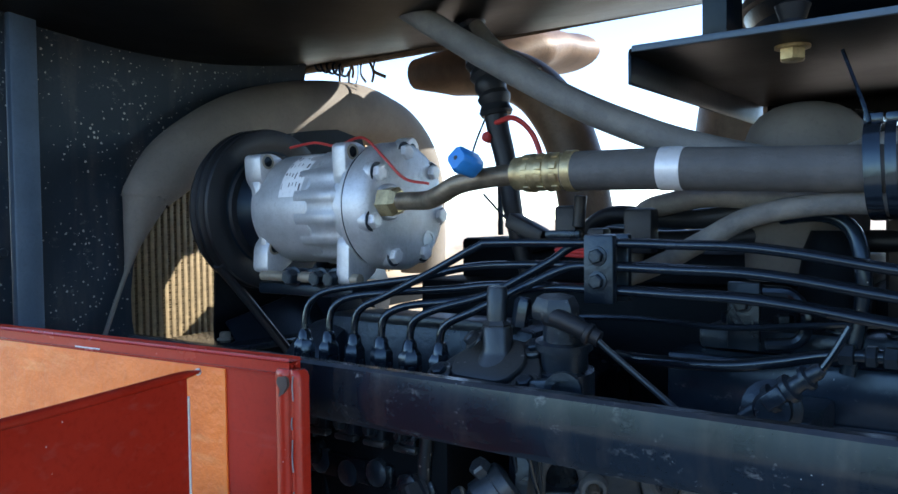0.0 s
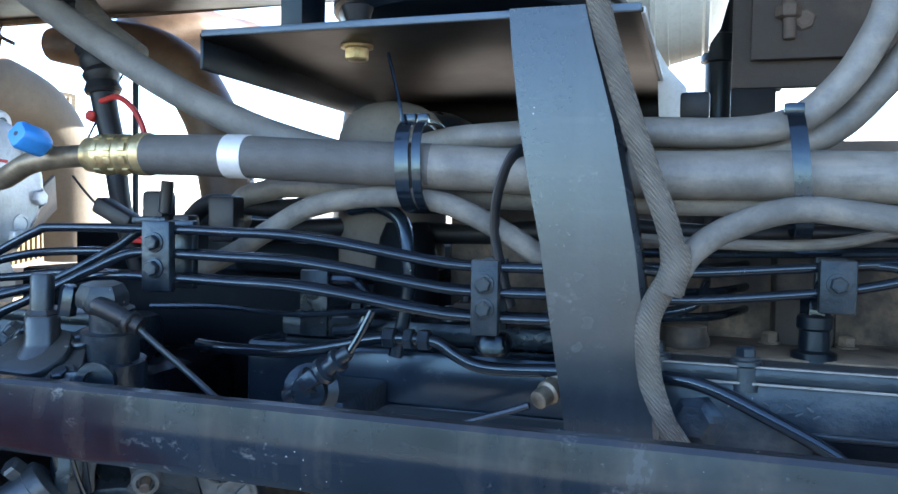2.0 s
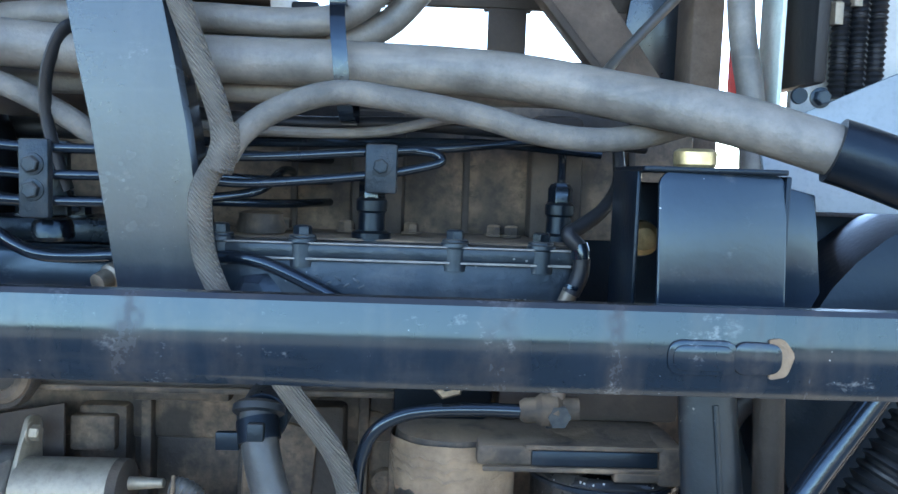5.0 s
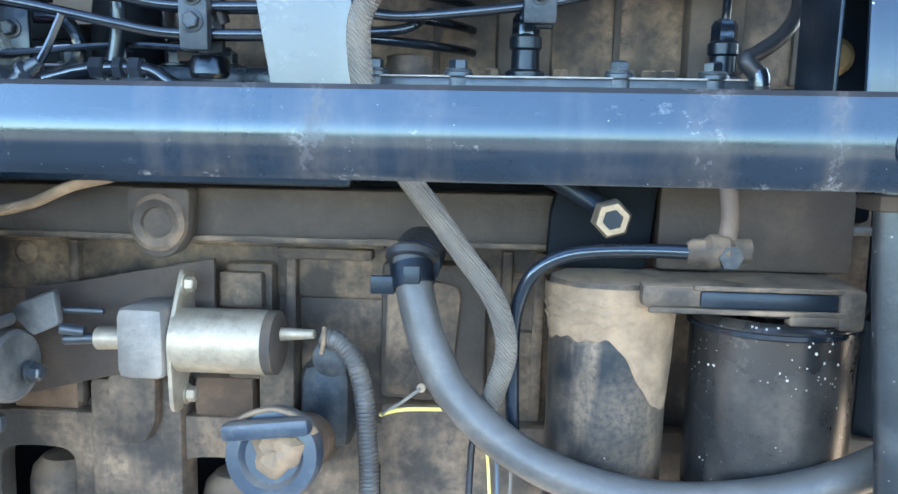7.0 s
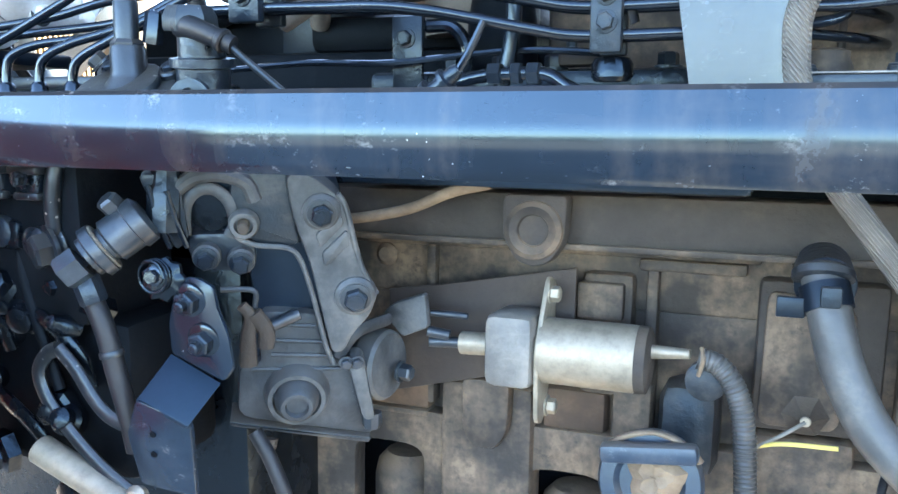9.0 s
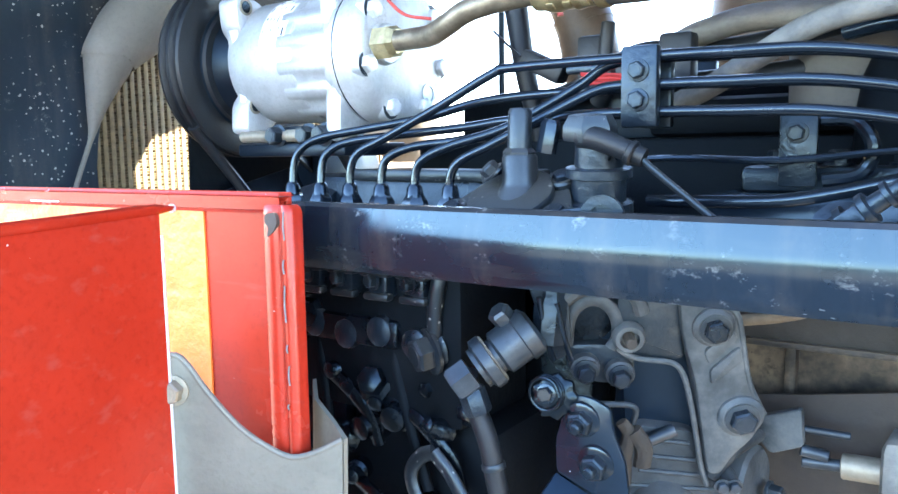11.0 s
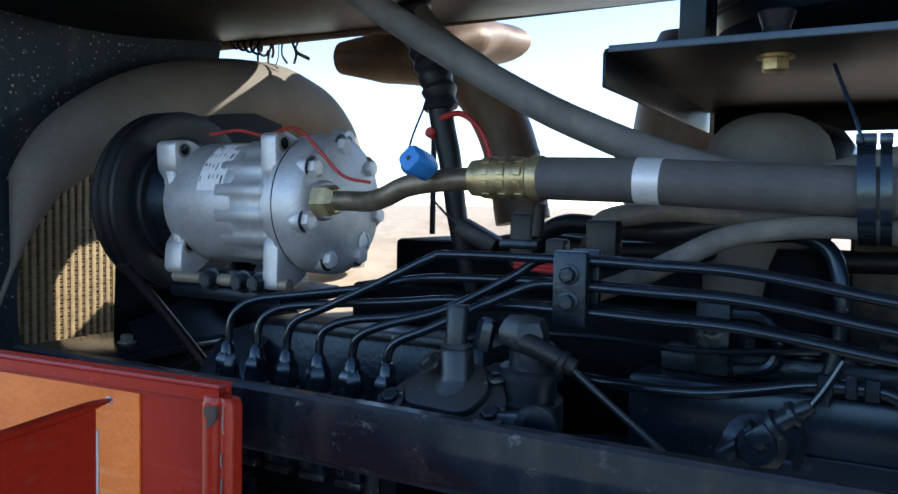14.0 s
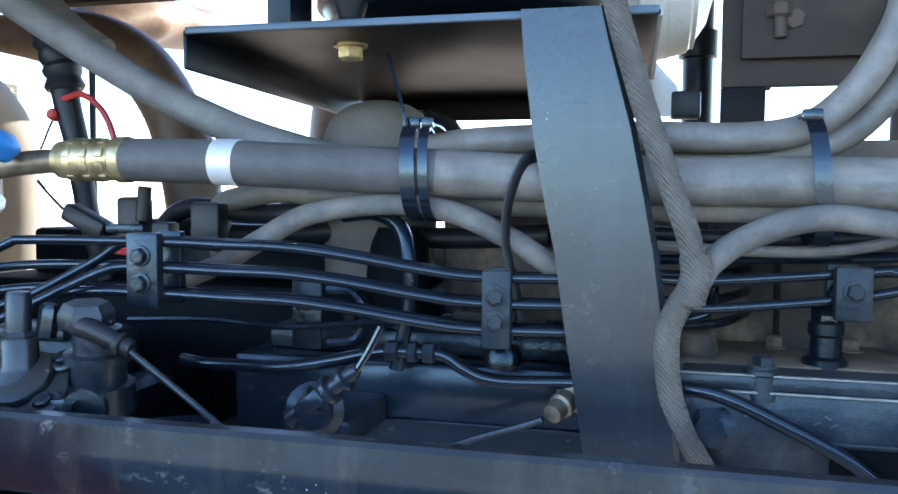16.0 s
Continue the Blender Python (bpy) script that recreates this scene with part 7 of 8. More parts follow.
    for b, a0, a1 in ((-0.030, -0.066, -0.028), (-0.045, -0.060, -0.022), (-0.058, -0.064, -0.018), (-0.071, -0.080, -0.006)):
        part("housing_rib", line([(a0, b + 0.002), ((a0 + a1) / 2, b), (a1, b - 0.002)], -0.0115, 0.0019), GOVDUST, low)
    part("cross_stud", rod(on(-0.062, -0.026, -0.004), on(-0.040, -0.019, -0.010), 0.0050, 14), BLUESTEEL, low)
    part("plug_boss", lathe(on(-0.0445, -0.0935, -0.013), n, [(0, 0.0275), (0.010, 0.0255), (0.014, 0.0235), (0.014, 0.0200), (0.010, 0.0185)], 30), GOVPALE, low)
    part("plug", lathe(on(-0.0445, -0.0935, -0.006), n, [(0, 0.0185), (0.007, 0.0180), (0.011, 0.0155), (0.016, 0.0145), (0.018, 0.0125), (0.018, 0.0095), (0.013, 0.0085), (0.013, 0.0)], 26), GOVDUST, low)
    part("column", slab([(-0.0035, -0.060), (0.0105, -0.060), (0.0205, -0.120), (0.0100, -0.119)], -0.001, 0.022, 0.0025), GOVPALE, low)
    part("column_foot", lathe(on(0.018, -0.117, -0.010), (0.02, -0.05, -1), [(0, 0.0085), (0.010, 0.0085), (0.014, 0.0065), (0.015, 0.0)], 8), BLUESTEEL, low)
    for a in (-0.004, 0.005):
        part("strap_bolt", bolt(on(a, -0.0615, -0.001), n, 0.0042, 0.004), BLUESTEEL, low)
    part("base_flange", slab([(-0.100, -0.117), (-0.045, -0.130), (0.018, -0.143), (0.016, -0.149), (-0.045, -0.135), (-0.100, -0.122)], -0.010, 0.030, 0.002), DUSTDARK, low)
    part("foot_bolt", lathe(on(-0.070, -0.126, 0.004), (0, -0.3, -1), [(0, 0.009), (0.008, 0.009), (0.012, 0.006)], 8), DIRT, low)
    # round cover on the side, its screw, and the throttle lever
    cov = part("round_cover", lathe((-0.234, 0.7115, 0.8694), (0.99, -0.13, 0), [(0, 0.024), (0.001, 0.0315), (0.012, 0.0320), (0.017, 0.0315), (0.020, 0.0285), (0.021, 0.0)], 36), GOVPALE, t, "pale dusty round cover")
    part("cover_neck", lathe((-0.270, 0.7160, 0.8694), (0.99, -0.13, 0), [(0, 0.022), (0.038, 0.024)], 24), CAST, cov)
    part("cover_screw", bolt((-0.206, 0.713, 0.8635), (0.99, -0.13, 0), 0.0068, 0.010), BLUESTEEL, cov)
    lever = part("throttle_lever", plate(round_outline([(-0.226, 0.914), (-0.216, 0.923), (-0.185, 0.935), (-0.182, 0.904), (-0.207, 0.893)], 0.004), "y", 0.720, 0.730, 0.002), GOVPALE, t)
    part("lever_bar", tube([on(-0.011, -0.060, -0.010), on(0.004, -0.040, -0.012), (-0.212, 0.700, 0.914)], 0.0062, 12, 6, flat=0.55, flat_axis=tuple(n)), GOVDUST, lever)
    part("lever_pin", rod((-0.186, 0.728, 0.899), (-0.166, 0.733, 0.8955), 0.0050, 12), BLUESTEEL, lever)
    part("link_pin", rod((-0.186, 0.735, 0.914), (-0.152, 0.742, 0.912), 0.0032, 12), BLUESTEEL, lever)
    # clip lumps under the bracket
    clip = part("dust_clip", line([(-0.083, 0.000), (-0.077, -0.010), (-0.0795, -0.028), (-0.0805, -0.052)], 0.010, 0.0062, flat=0.7, flat_axis=tuple(n), taper=lambda s: 0.7 + 0.5 * s), DIRT, t, "clip caked with beige dust")
    part("clip_ear", line([(-0.0745, -0.007), (-0.066, -0.022), (-0.0665, -0.037)], 0.010, 0.0066, flat=0.7, flat_axis=tuple(n)), DIRT, clip)
    part("clip_frame", line([(-0.098, 0.012), (-0.074, 0.010), (-0.0735, -0.004)], 0.006, 0.0022), GOVDUST, clip)

    # fuel inlet
    t = thing("fuel_inlet_union", (-0.345, 0.53, 0.98), "dark steel banjo union with a bright bolt and black pipe", "pipe union")
    axis = Vector((-0.367, 0.509, 0.980)) - Vector((-0.3265, 0.545, 1.0175))
    part("barrel", lathe((-0.3265, 0.545, 1.0175), axis, [(0, 0.013), (0.003, 0.0178), (0.012, 0.0185), (0.013, 0.0165), (0.030, 0.0165), (0.032, 0.0130), (0.036, 0.0130), (0.037, 0.0195), (0.044, 0.0195), (0.046, 0.0150), (0.049, 0.0150)], 24), BLUESTEEL, t)
    part("spring_ring", lathe((-0.3480, 0.526, 0.9976), axis, [(0, 0.0175), (0.0012, 0.0188), (0.0024, 0.0175)], 24), STEEL, t)
    part("hex_end", lathe((-0.3600, 0.5155, 0.9868), axis, [(0, 0.0130), (0.014, 0.0130), (0.0165, 0.0112), (0.0170, 0.0)], 6, start=0.4), BLUESTEEL, t, "bright hexagon end")
    part("top_block", lathe((-0.322, 0.556, 1.006), (0.1, 0.0, 1), [(0, 0.0125), (0.030, 0.0125), (0.034, 0.0100), (0.050, 0.0095)], 8), CAST, t)
    part("top_nut", lathe((-0.343, 0.532, 1.024), (-0.3, -0.6, 0.7), [(0, 0.0085), (0.008, 0.0085), (0.010, 0.0065), (0.010, 0.0)], 6), BLUESTEEL, t)
    part("down_pipe", tube([(-0.364, 0.516, 0.985), (-0.3665, 0.524, 0.968), (-0.3535, 0.525, 0.937), (-0.346, 0.526, 0.903), (-0.339, 0.528, 0.869), (-0.336, 0.530, 0.845)], 0.0076, 16, 6), RUBBER, t)
    part("pipe_nut", lathe((-0.3655, 0.522, 0.974), (0.13, 0.02, -0.35), [(0, 0.0085), (0.002, 0.0100), (0.018, 0.0100), (0.020, 0.0085)], 6), CAST, t)
    part("pipe_band", lathe((-0.3495, 0.5255, 0.921), (0.07, 0.01, -0.34), [(0, 0.0082), (0.001, 0.0088), (0.004, 0.0088), (0.005, 0.0082)], 16), PUMPM, t)
    t = thing("feed_union", (-0.414, 0.54, 0.99), "black banjo bolt with a short upright pipe", "pipe union")
    part("bolt", bolt((-0.412, 0.540, 0.990), (-0.5, -1, -0.2), 0.0125, 0.012), PUMPM, t)
    part("banjo", lathe((-0.408, 0.548, 0.992), (-0.5, -1, -0.2), [(0, 0.013), (0.004, 0.0155), (0.008, 0.013)], 18), PUMPM, t)
    part("upright_pipe", tube([(-0.409, 0.540, 0.998), (-0.4055, 0.536, 1.026), (-0.401, 0.537, 1.050), (-0.400, 0.545, 1.075)], 0.0062, 14, 4), PUMPM, t)
    # throttle bracket
    nb = Vector((0.05, -0.98, -0.15)).normalized()
    t = thing("throttle_bracket", (-0.33, 0.53, 0.83), "blue-black bent steel bracket with slotted lever and zinc rod", "bracket")
    upper = part("upper_plate", plate(round_outline([(-0.3051, 0.9204), (-0.2615, 0.9041), (-0.2525, 0.9150), (-0.2560, 0.9380), (-0.2640, 0.9560), (-0.2665, 0.9720), (-0.2790, 0.9770), (-0.2900, 0.9775), (-0.2990, 0.9680), (-0.3060, 0.9430)], 0.004, 4), "y", 0.5365, 0.5405, 0.0010), BOXM, t)
    bm = bmesh.new()
    q = [bm.verts.new(p) for p in ((-0.3051, 0.5365, 0.9204), (-0.2620, 0.5351, 0.9041), (-0.2735, 0.5120, 0.8791), (-0.3159, 0.5121, 0.8936))]
    g = bmesh.ops.extrude_face_region(bm, geom=[bm.faces.new(q)])
    bmesh.ops.translate(bm, vec=(-0.003, 0.001, -0.003), verts=[w for w in g["geom"] if isinstance(w, bmesh.types.BMVert)])
    bmesh.ops.recalc_face_normals(bm, faces=bm.faces)
    bmesh.ops.bevel(bm, geom=bm.edges[:], offset=0.0008, segments=2, affect="EDGES", profile=0.5)
    part("bent_face", bm, BRACKETM, t, "smooth blue-black painted face")
    lower = part("lower_plate", slab_on([(-0.3159, 0.5121, 0.8936), (-0.2735, 0.5120, 0.8791), (-0.2790, 0.5200, 0.8200), (-0.3250, 0.5210, 0.8250), (-0.3290, 0.5160, 0.8650)], nb, 0.004, 0.0012), BOXM, t)
    for p in ((-0.3060, 0.5150, 0.868), (-0.3080, 0.5170, 0.852)):
        # Drawn as a black disc, with the dark of the hole in its colour.
        part("hole", lathe(tuple(Vector(p) + nb * 0.0012), nb, [(0, 0.0026), (0.0006, 0.0022), (0.0006, 0.0)], 12), MATBLACK, lower)
    for p in ((-0.2862, 0.5365, 0.9605), (-0.2760, 0.5365, 0.9325)):
        part("washer", lathe(tuple(Vector(p) - nb * 0.002), nb, [(0, 0.0135), (0.003, 0.0130), (0.004, 0.011)], 20), PIPE, upper)
        part("bolt", bolt(tuple(Vector(p) + nb * 0.002), nb, 0.0080, 0.007, False), CAST, upper)
        part("bolt_tip", lathe(tuple(Vector(p) + nb * 0.009), nb, [(0, 0.0045), (0.005, 0.0042), (0.006, 0.003)], 10), CAST, upper)
    stop = part("knurled_stop", lathe((-0.306, 0.536, 0.975), (0.35, -1, 0.1), [(0, 0.0140), (0.003, 0.0155), (0.006, 0.0145), (0.008, 0.0100)], 36, wobble=lambda a, d: 0.0013 * math.cos(9 * a)), OILY, t)
    part("return_spring", tube([(-0.308 + 0.0115 * math.cos(k * 0.9), 0.524 + 0.0004 * k, 0.978 + 0.0115 * math.sin(k * 0.9)) for k in range(22)], 0.0015, 8, 3), OILY, stop)
    part("stop_screw", bolt((-0.308, 0.527, 0.978), (0.2, -1, 0.1), 0.0048, 0.005), PIPE, stop)
    slot = part("slot_outer_arm", tube([(-0.405, 0.530, 0.915), (-0.417, 0.530, 0.909), (-0.427, 0.530, 0.893), (-0.419, 0.530, 0.871), (-0.397, 0.530, 0.847), (-0.372, 0.530, 0.826), (-0.345, 0.530, 0.810)], 0.0060, 12, 6, flat=0.6, flat_axis=(0, 1, 0)), PUMPM, t)
    part("slot_inner_arm", tube([(-0.405, 0.530, 0.915), (-0.390, 0.530, 0.901), (-0.373, 0.530, 0.878), (-0.357, 0.530, 0.866), (-0.330, 0.530, 0.860), (-0.318, 0.528, 0.856)], 0.0060, 12, 6, flat=0.6, flat_axis=(0, 1, 0)), PUMPM, slot)
    part("rod", rod((-0.430, 0.528, 0.832), (-0.310, 0.528, 0.788), 0.0115, 18), STEEL, t, "pale zinc rod")
    part("rod_ball", lathe((-0.330, 0.524, 0.812), (0, -1, 0.3), [(0, 0.008), (0.006, 0.009), (0.010, 0.005)], 16), STEEL, t)
    part("lower_cable", tube([(-0.275, 0.59, 0.845), (-0.262, 0.59, 0.825), (-0.247, 0.59, 0.79), (-0.242, 0.60, 0.74)], 0.006, 12, 5), RUBBER, t)


governor()


# ---- red box and its pocket ----
def red_box():
    t = thing("red_tool_box", (-0.7, 0.42, 0.75), "glossy red painted steel box with orange reflective film", "box")
    m = Vector((-1.0, -0.08, 0)).normalized()

    def along(d, back, z):
        p = Vector((-0.4814, 0.4582, 0)) + m * d
        q = Vector((-m.y, m.x, 0))
        return p - q * back + Vector((0, 0, z))

    def slab(d0, d1, b0, b1, z0, z1, bevel=0.002):
        bm = bmesh.new()
        bmesh.ops.create_cube(bm, size=1)
        for v in bm.verts:
            d = d0 if v.co.x < 0 else d1
            b = b0 if v.co.y < 0 else b1
            v.co = along(d, b, z0 if v.co.z < 0 else z1)
        if bevel:
            bmesh.ops.bevel(bm, geom=bm.edges[:], offset=bevel, segments=3, affect="EDGES", profile=0.5)
        return bm

    part("back_wall", slab(-0.004, 0.78, -0.003, 0.001, 0.72, 1.106, 0.001), RED, t)
    part("orange_film", slab(0.074, 0.775, -0.0046, -0.0025, 0.73, 1.1005, 0.0), ORANGE, t, "wrinkled orange reflective film")
    part("top_rim", slab(-0.002, 0.78, -0.008, 0.005, 1.1010, 1.1100, 0.0028), RED, t, "scuffed folded rim")
    part("rim_chip", slab(0.245, 0.285, -0.0086, -0.0070, 1.1012, 1.1022, 0.0), FOIL, t, "bare metal where the paint is worn")
    part("rim_chip", slab(0.045, 0.075, 0.0010, 0.0040, 1.1096, 1.1103, 0.0), FRAME, t)
    # the rolled corner: a broad rounded face and a slimmer fold at its outer edge
    prof = [(0.012, -0.0030), (0.010, -0.0085), (0.005, -0.0125), (-0.002, -0.0135), (-0.006, -0.0120), (-0.0075, -0.0100), (-0.0095, -0.0115), (-0.0135, -0.0125), (-0.0175, -0.0100), (-0.0185, -0.0050), (-0.0165, 0.0010), (0.010, 0.0020)]
    prof = [tuple(p) for p in smooth_path([(a, b, 0) for a, b in prof + prof[:1]], 4)][:-1]
    bm = bmesh.new()
    rings = []
    for z, grow in ((0.72, 1.0), (1.0995, 1.0), (1.1030, 0.93), (1.1048, 0.80)):
        rings.append([bm.verts.new(along(-0.004 + (a + 0.004) * grow, -0.006 + (b + 0.006) * grow, z)) for a, b, _ in prof])
    for r0, r1 in zip(rings, rings[1:]):
        for k in range(len(r0)):
            bm.faces.new((r0[k], r0[(k + 1) % len(r0)], r1[(k + 1) % len(r0)], r1[k]))
    bm.faces.new(rings[0])
    bm.faces.new(rings[-1])
    part("corner_column", bm, RED, t)
    rnd = random.Random(21)
    for z, h in ((1.0905, 0.020), (1.062, 0.010), (1.036, 0.026), (1.004, 0.006), (0.985, 0.014), (0.962, 0.004)):
        d = -0.0115 + rnd.uniform(-0.002, 0.001)
        part("chipped_edge", tube([tuple(along(d, -0.0128, z - h / 2)), tuple(along(d + 0.0006, -0.0131, z)), tuple(along(d, -0.0128, z + h / 2))], 0.0006, 6, 3), PALEDUST, t, "paint worn off on the fold")
    patch = [(0.003, 1.0985), (-0.006, 1.1000), (-0.0075, 1.092), (-0.004, 1.086), (0.002, 1.082), (0.000, 1.089), (0.004, 1.093)]
    bm = bmesh.new()
    f = bm.faces.new([bm.verts.new(along(a, -0.0142 + 0.10 * max(0.0, abs(a) - 0.004), z)) for a, z in round_outline(patch, 0.002)])
    g = bmesh.ops.extrude_face_region(bm, geom=[f])
    bmesh.ops.translate(bm, vec=(0, 0.003, 0), verts=[v for v in g["geom"] if isinstance(v, bmesh.types.BMVert)])
    part("worn_patch", bm, FRAME, t, "patch scraped to grey primer")
    # inner wing towards the open side
    a, b = Vector((-0.5325, 0.392, 0)), Vector((-0.497, 0.150, 0))
    bm = bmesh.new()
    w = (b - a).normalized()
    q = Vector((-w.y, w.x, 0)) * 0.003
    vs = [bm.verts.new(p) for p in (a + Vector((0, 0, 0.72)), b + Vector((0, 0, 0.72)), b + Vector((0, 0, 1.0990)), a + Vector((0, 0, 1.1005)))]
    f = bm.faces.new(vs)
    g = bmesh.ops.extrude_face_region(bm, geom=[f])
    bmesh.ops.translate(bm, vec=q, verts=[v for v in g["geom"] if isinstance(v, bmesh.types.BMVert)])
    part("wing", bm, RED, t)
    part("wing_rim", tube([tuple(a + Vector((-0.002, 0.0137, 1.1034))), tuple(a.lerp(b, 0.05) + Vector((0.001, 0, 1.1030))), tuple(a.lerp(b, 0.5) + Vector((0.002, 0, 1.1000))), tuple(b + Vector((0.002, 0, 1.0985)))], 0.0068, 14, 5, flat=0.55, flat_axis=(-0.5, 0, 1), taper=lambda u: 0.45 + 0.55 * min(1.0, u * 14)), RED, t, "rounded rim with worn highlights")
    part("rim_tip", lathe(tuple(a + Vector((-0.002, 0.0135, 1.1034))), (-0.1, 1, 0.0), [(0, 0.0030), (0.002, 0.0028), (0.003, 0.0012)], 10), FOIL, t, "bare metal tip")
    part("wing_edge", tube([tuple(a + Vector((0.001, 0.002, 0.72))), tuple(a + Vector((0.001, 0.002, 1.086)))], 0.0018, 8, 3), FOIL, t)
    # galvanised pocket
    global place
    place = LEAN
    t = thing("galvanised_pocket", (-0.42, 0.40, 0.75), "galvanised sheet steel pocket holding the red box", "pocket")
    a, b = Vector((-0.557, 0.364, 0)), Vector((-0.407, 0.455, 0))
    w = (b - a).normalized()
    out = Vector((w.y, -w.x, 0)) * 0.003
    edge = [(-0.557, 1.000), (-0.518, 1.001), (-0.506, 1.003), (-0.498, 0.995), (-0.488, 0.979), (-0.470, 0.956), (-0.454, 0.943), (-0.438, 0.935), (-0.423, 0.939), (-0.407, 0.949)]
    bm = bmesh.new()
    cols = []
    for x, z in edge:
        p = a + w * ((x - a.x) / w.x)
        cols.append([bm.verts.new(q) for q in (p + Vector((0, 0, z)), p + Vector((0, 0, 0.70)), p + out + Vector((0, 0, z)), p + out + Vector((0, 0, 0.70)))])
    for c, d in zip(cols, cols[1:]):
        for i, j in ((0, 1), (1, 3), (3, 2), (2, 0)):
            bm.faces.new((c[i], c[j], d[j], d[i]))
    for c in (cols[0], cols[-1]):
        bm.faces.new((c[0], c[1], c[3], c[2]))
    part("front", bm, GALV, t)
    part("rolled_edge", tube([tuple(a + w * ((x - a.x) / w.x) + out * 0.5 + Vector((0, 0, z))) for x, z in edge], 0.0024, 8, 3), GALV, t)
    bm = bmesh.new()
    cols = []
    for x, y, z in ((-0.407, 0.4555, 0.949), (-0.425, 0.4625, 0.957), (-0.450, 0.4720, 0.966), (-0.475, 0.4960, 0.972)):
        cols.append([bm.verts.new(q) for q in ((x, y, z), (x, y, 0.70), (x + 0.001, y + 0.003, 0.70), (x + 0.001, y + 0.003, z))])
    for c, d in zip(cols, cols[1:]):
        for i in range(4):
            bm.faces.new((c[i], c[(i + 1) % 4], d[(i + 1) % 4], d[i]))
    bm.faces.new(cols[0])
    bm.faces.new(cols[-1])
    part("return_flange", bm, GALV, t)
    part("bolt", bolt(tuple(a + w * 0.058 + out + Vector((0, 0, 0.979))), tuple(out), 0.0075, 0.010), STEEL, t)


red_box()
place = Matrix.Identity(4)


# ---- right-hand end ----
def right_end():
    t = thing("step_bracket", (0.42, 0.56, 1.08), "blue-black folded steel bracket bolted above the rail", "bracket")
    bm = plate(round_outline([(0.3995, 0.0), (0.480, 0.0), (0.479, 0.113), (0.472, 0.118), (0.404, 0.118), (0.399, 0.112)], 0.004), "y", 0.0, 0.004, 0.001)
    bm.transform(Matrix.Translation((0, 0.551, 1.060)) @ Matrix.Rotation(radians(-5.5), 4, "X"))
    part("face", bm, BOXM, t, "blue-black front face with scuffs")
    part("top", plate(round_outline([(0.389, 0.562), (0.478, 0.556), (0.478, 0.64), (0.389, 0.64)], 0.004), "z", 1.1765, 1.1800, 0.001), BLACK, t)
    part("side", box(0.3885, 0.3915, 0.575, 0.640, 1.060, 1.1770, 0.001), BLACK, t)
    part("back", box(0.392, 0.478, 0.634, 0.638, 1.060, 1.170, 0.001), BLACK, t)
    part("end", box(0.4775, 0.4810, 0.560, 0.640, 1.060, 1.176, 0.001), BLACK, t)
    part("gusset", plate([(0.4815, 1.06), (0.4815, 1.172), (0.512, 1.165), (0.520, 1.10), (0.50, 1.06)], "y", 0.592, 0.596, 0.001), BOXM, t)
    part("top_bolt", lathe((0.428, 0.585, 1.180), (0, 0, 1), [(0, 0.012), (0.002, 0.0135), (0.010, 0.0135), (0.012, 0.011)], 24), BRASS, t, "dull brass bolt head")
    part("round_plug", lathe((0.4090, 0.634, 1.130), (0, -1, 0), [(0, 0.013), (0.006, 0.012), (0.010, 0.008), (0.011, 0.0)], 24), BRASS, t)
    # cross member with two windows
    t = thing("cross_member", (0.4, 1.0, 1.2), "dusty brown cross member with two square windows", "cross member")
    part("lower_bar", box(0.155, 0.565, 0.943, 0.955, 1.150, 1.298, 0.002), FRAME, t)
    # Bars and posts differ in colour to carry the shade between them.
    part("upper_bar", box(0.155, 0.565, 0.943, 0.955, 1.352, 1.62, 0.002), FRAMEDARK, t, "brown plate with its shade in the colour")
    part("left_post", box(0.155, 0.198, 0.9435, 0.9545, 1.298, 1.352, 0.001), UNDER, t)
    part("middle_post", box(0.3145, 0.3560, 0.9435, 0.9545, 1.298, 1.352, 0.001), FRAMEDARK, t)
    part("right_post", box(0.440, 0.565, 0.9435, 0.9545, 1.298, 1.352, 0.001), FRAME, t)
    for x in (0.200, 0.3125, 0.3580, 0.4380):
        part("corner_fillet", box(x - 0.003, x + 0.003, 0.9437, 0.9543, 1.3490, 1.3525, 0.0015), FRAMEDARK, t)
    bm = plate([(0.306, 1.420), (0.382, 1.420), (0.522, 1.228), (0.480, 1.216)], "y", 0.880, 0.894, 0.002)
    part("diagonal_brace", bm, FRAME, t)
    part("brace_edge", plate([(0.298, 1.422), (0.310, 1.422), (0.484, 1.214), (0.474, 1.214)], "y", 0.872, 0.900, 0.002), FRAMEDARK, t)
    part("upright", box(0.516, 0.549, 0.880, 0.960, 1.10, 1.60, 0.004), FRAME, t)
    part("gusset", plate([(0.455, 1.30), (0.50, 1.25), (0.52, 1.26), (0.52, 1.42), (0.49, 1.42), (0.47, 1.40)], "y", 0.930, 0.936, 0.001), POSTM, t)
    for x, z in ((0.22, 1.415), (0.300, 1.392), (0.44, 1.44)):
        part("bolt", bolt((x, 0.943, z), (0, -1, 0), 0.010, 0.014), FRAME, t)
    part("back_plate", box(0.16, 0.60, 1.20, 1.21, 1.14, 1.30, 0.002), FRAME, t)
    t = thing("control_cable", (0.45, 0.85, 1.28), "pale blue-grey control cable rising to the cab", "cable")
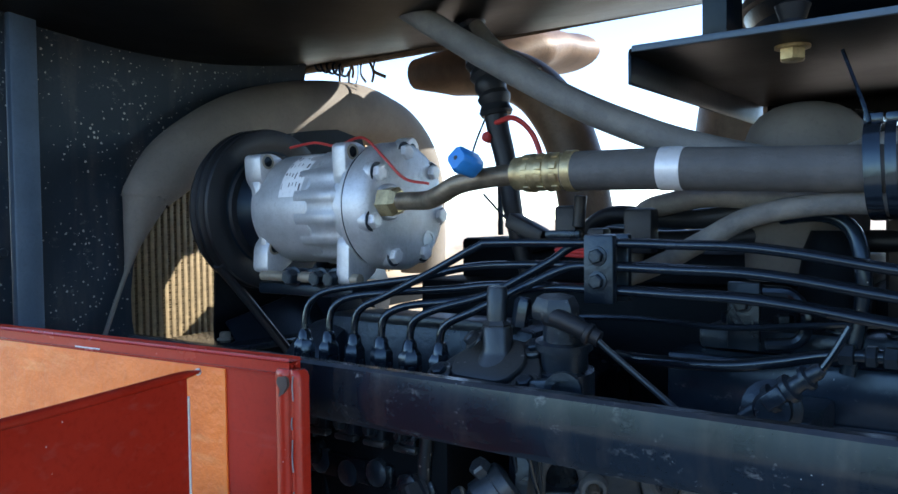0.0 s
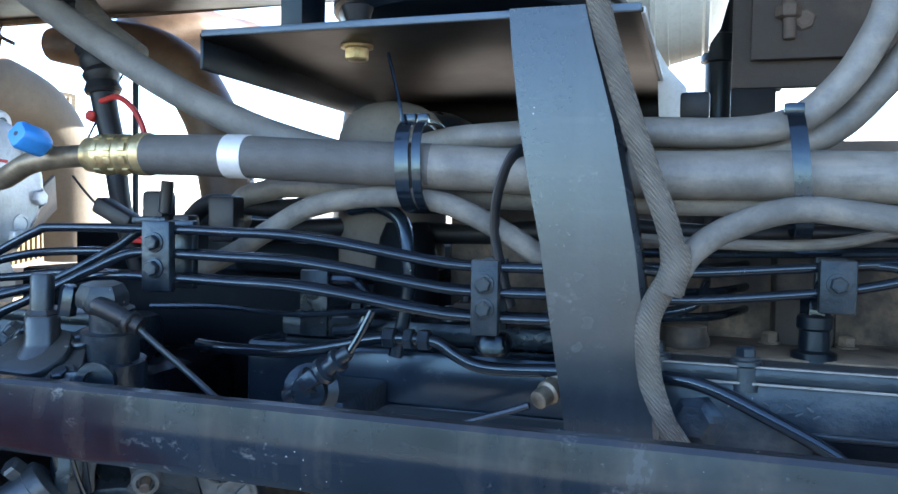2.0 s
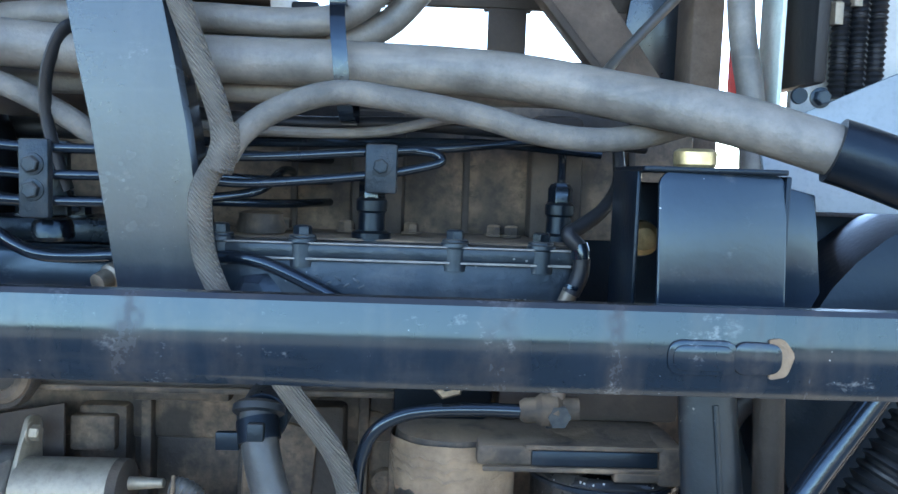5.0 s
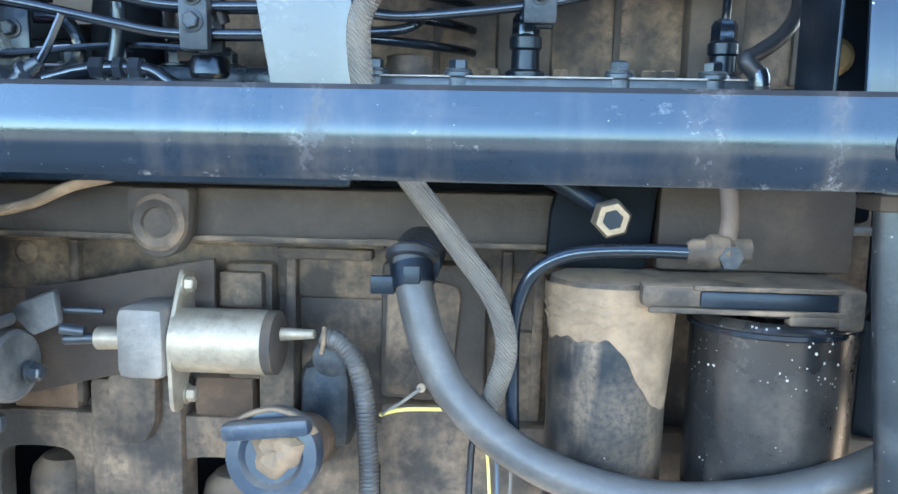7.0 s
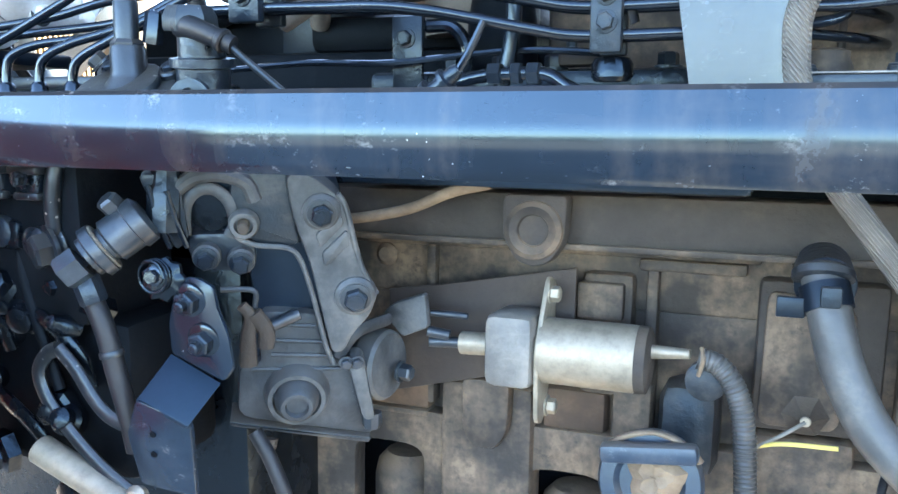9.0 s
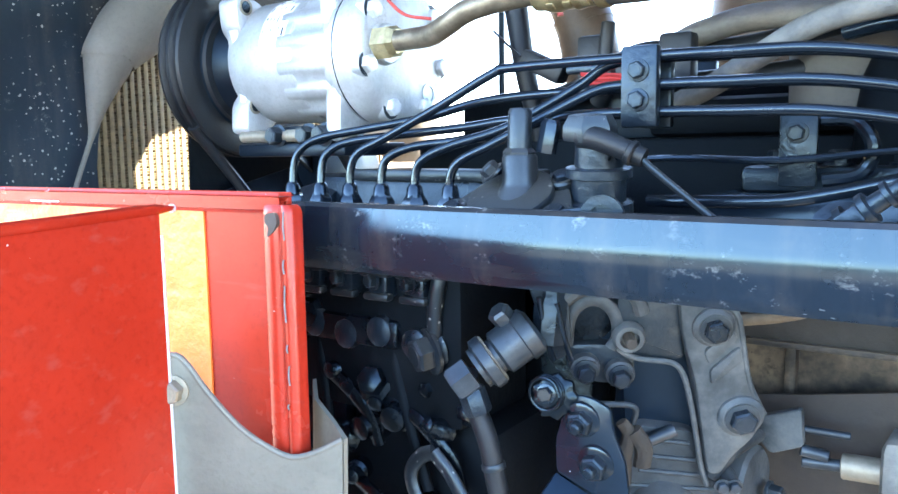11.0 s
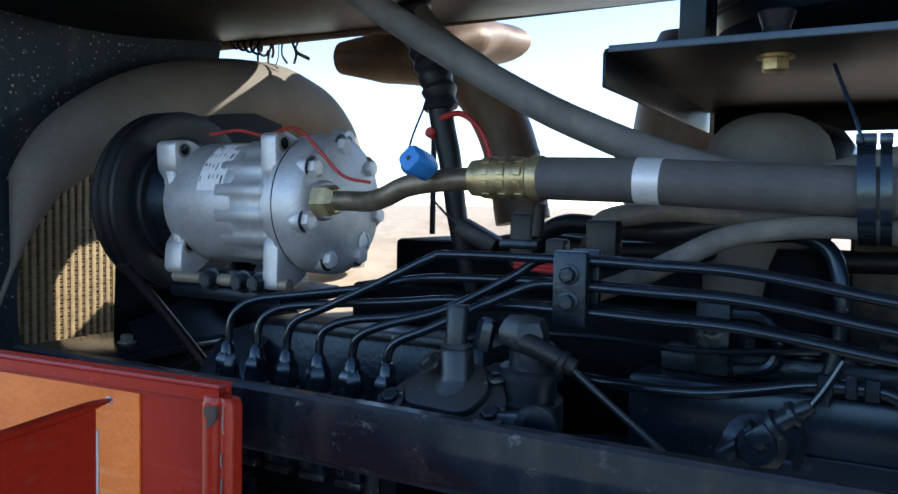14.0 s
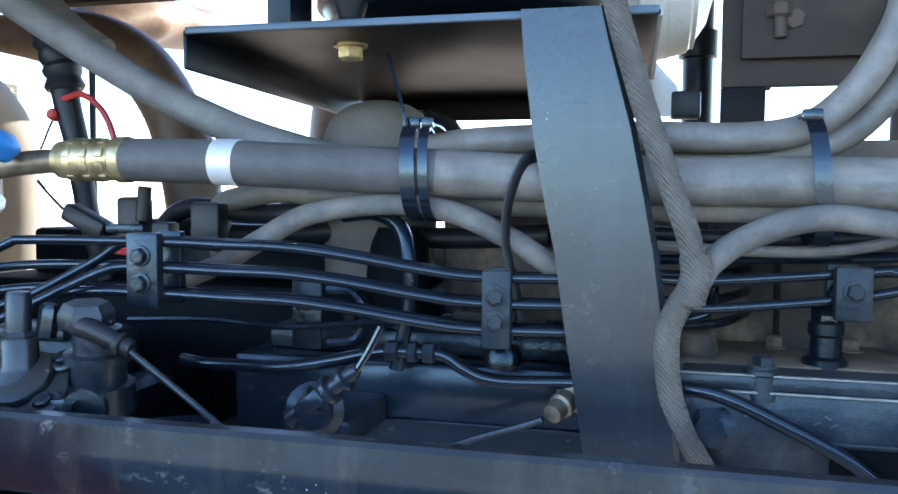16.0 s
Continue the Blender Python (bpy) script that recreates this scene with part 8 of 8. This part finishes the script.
    part("cable", tube([(0.405, 0.80, 1.25), (0.424, 0.84, 1.276), (0.455, 0.85, 1.311), (0.491, 0.85, 1.350), (0.520, 0.85, 1.381), (0.534, 0.85, 1.410), (0.538, 0.85, 1.47), (0.54, 0.85, 1.58)], 0.0050, 12, 6), HOSEBLUE, t)
    t = thing("red_reflector", (0.527, 0.80, 1.25), "red reflector plate beside the cab post", "reflector")
    part("plate", box(0.526, 0.536, 0.798, 0.803, 1.235, 1.328, 0.002), REDWIRE, t)
    t = thing("cab_post", (0.53, 0.75, 1.2), "dusty grey cab hose and door post", "post")
    part("hose", tube([(0.535, 0.75, 1.16), (0.530, 0.75, 1.235), (0.517, 0.75, 1.30), (0.511, 0.75, 1.375), (0.508, 0.75, 1.50)], 0.0115, 14, 5), HOSE, t)
    part("door_edge", box(0.548, 0.552, 0.745, 0.79, 1.20, 1.60, 0.001), GLASSG, t, "pale green glass edge")
    part("post", box(0.566, 0.578, 0.72, 0.80, 1.255, 1.60, 0.004), RUBBER, t)
    t = thing("valve_panel", (0.62, 0.76, 1.26), "pale panel with valves and coil springs", "panel")
    part("panel", box(0.580, 0.80, 0.790, 0.800, 1.19, 1.60, 0.003), GREY, t)
    for x, z0 in ((0.612, 1.25), (0.628, 1.25), (0.645, 1.25)):
        part("spring", tube([(x, 0.772, z0), (x, 0.772, z0 + 0.06), (x, 0.772, z0 + 0.11)], 0.0062, 12, 4, ribs=0.002, pitch=0.005), RUBBER, t)
        part("valve_nut", lathe((x - 0.006, 0.770, z0 + 0.062 + (x - 0.612)), (0, 0, 1), [(0, 0.007), (0.018, 0.007), (0.02, 0.005)], 6), STEEL, t)
    part("ring", lathe((0.610, 0.786, 1.362), (0, -1, 0), [(0, 0.009), (0.003, 0.009), (0.003, 0.004)], 18), STEEL, t)
    t = thing("cab_plate", (0.60, 0.72, 1.2), "pale blue-grey steel plate of the cab mount", "plate")
    part("plate", plate(round_outline([(0.530, 1.215), (0.655, 1.272), (0.80, 1.272), (0.80, 1.15), (0.55, 1.15), (0.538, 1.18)], 0.006), "y", 0.735, 0.740, 0.001), MOUNT, t)
    part("bolt", bolt((0.580, 0.735, 1.245), (0, -1, 0), 0.006), CAST, t)
    part("bolt", bolt((0.608, 0.735, 1.195), (0, -1, 0), 0.006), CAST, t)
    part("hole", lathe((0.562, 0.735, 1.246), (0, -1, 0), [(0, 0.007), (0.003, 0.0065)], 16), BLACK, t)
    part("wheel_arch", box(0.52, 0.90, 0.80, 0.86, 0.5, 1.15, 0.02), BLACK, t)
    t = thing("tyre", (0.75, 0.62, 0.5), "black ribbed rubber wheel arch liner", "liner")
    part("liner", lathe((0.74, 0.70, 0.98), (0, 1, 0), [(0, 0.15), (0.01, 0.185), (0.06, 0.19), (0.10, 0.185)], 40), BLACK, t)
    # below the rail
    global place
    place = LEAN
    t = thing("support_leg", (0.45, 0.60, 0.8), "black speckled steel leg beside the filters", "leg")
    part("leg", tube([(0.446, 0.60, 1.06), (0.447, 0.60, 1.03), (0.456, 0.60, 0.95), (0.468, 0.60, 0.86), (0.475, 0.60, 0.74)], 0.0190, 18, 4, flat=0.6, flat_axis=(0, 1, 0), taper=lambda s: 1.0 + 0.35 * s), PUMPM, t)
    part("foot_plate", box(0.424, 0.470, 0.585, 0.625, 1.042, 1.052, 0.002), FRAMEDARK, t)
    part("leg_seam", tube([(0.449, 0.5885, 1.03), (0.458, 0.5880, 0.95), (0.471, 0.5865, 0.86), (0.479, 0.5860, 0.76)], 0.0022, 8, 4), PUMPM, t)
    part("side_bar", rod((0.505, 0.648, 1.065), (0.515, 0.648, 0.87), 0.0115, 18), DIRT, t)
    t = thing("stay_rod", (0.5, 0.57, 0.85), "bent glossy black stay rod", "rod")
    part("rod", tube([(0.572, 0.58, 1.075), (0.548, 0.58, 1.035), (0.515, 0.58, 0.985), (0.492, 0.58, 0.945), (0.482, 0.58, 0.910), (0.470, 0.58, 0.865), (0.455, 0.58, 0.80)], 0.0094, 16, 6), PIPE, t)
    t = thing("corrugated_duct", (0.55, 0.58, 0.85), "black corrugated duct beside the stay rod", "duct")
    part("duct", tube([(0.60, 0.60, 1.03), (0.568, 0.60, 0.975), (0.535, 0.60, 0.915), (0.510, 0.60, 0.86), (0.49, 0.60, 0.78)], 0.016, 20, 6, ribs=0.0055, pitch=0.0080), RUBBER, t)
    part("duct_back", tube([(0.64, 0.62, 1.00), (0.60, 0.62, 0.93), (0.57, 0.62, 0.86), (0.55, 0.62, 0.78)], 0.014, 16, 6, ribs=0.003, pitch=0.008), RUBBER, t)
    t = thing("white_rod", (0.52, 0.75, 1.0), "pale rod in the gap beside the filters", "rod")
    part("rod", rod((0.46, 0.80, 1.012), (0.60, 0.80, 1.012), 0.004, 10), HOSE, t)
    part("hose", tube([(0.62, 0.74, 1.045), (0.56, 0.74, 1.03), (0.52, 0.75, 0.99), (0.50, 0.76, 0.94)], 0.010, 14, 5), RUBBER, t)


right_end()
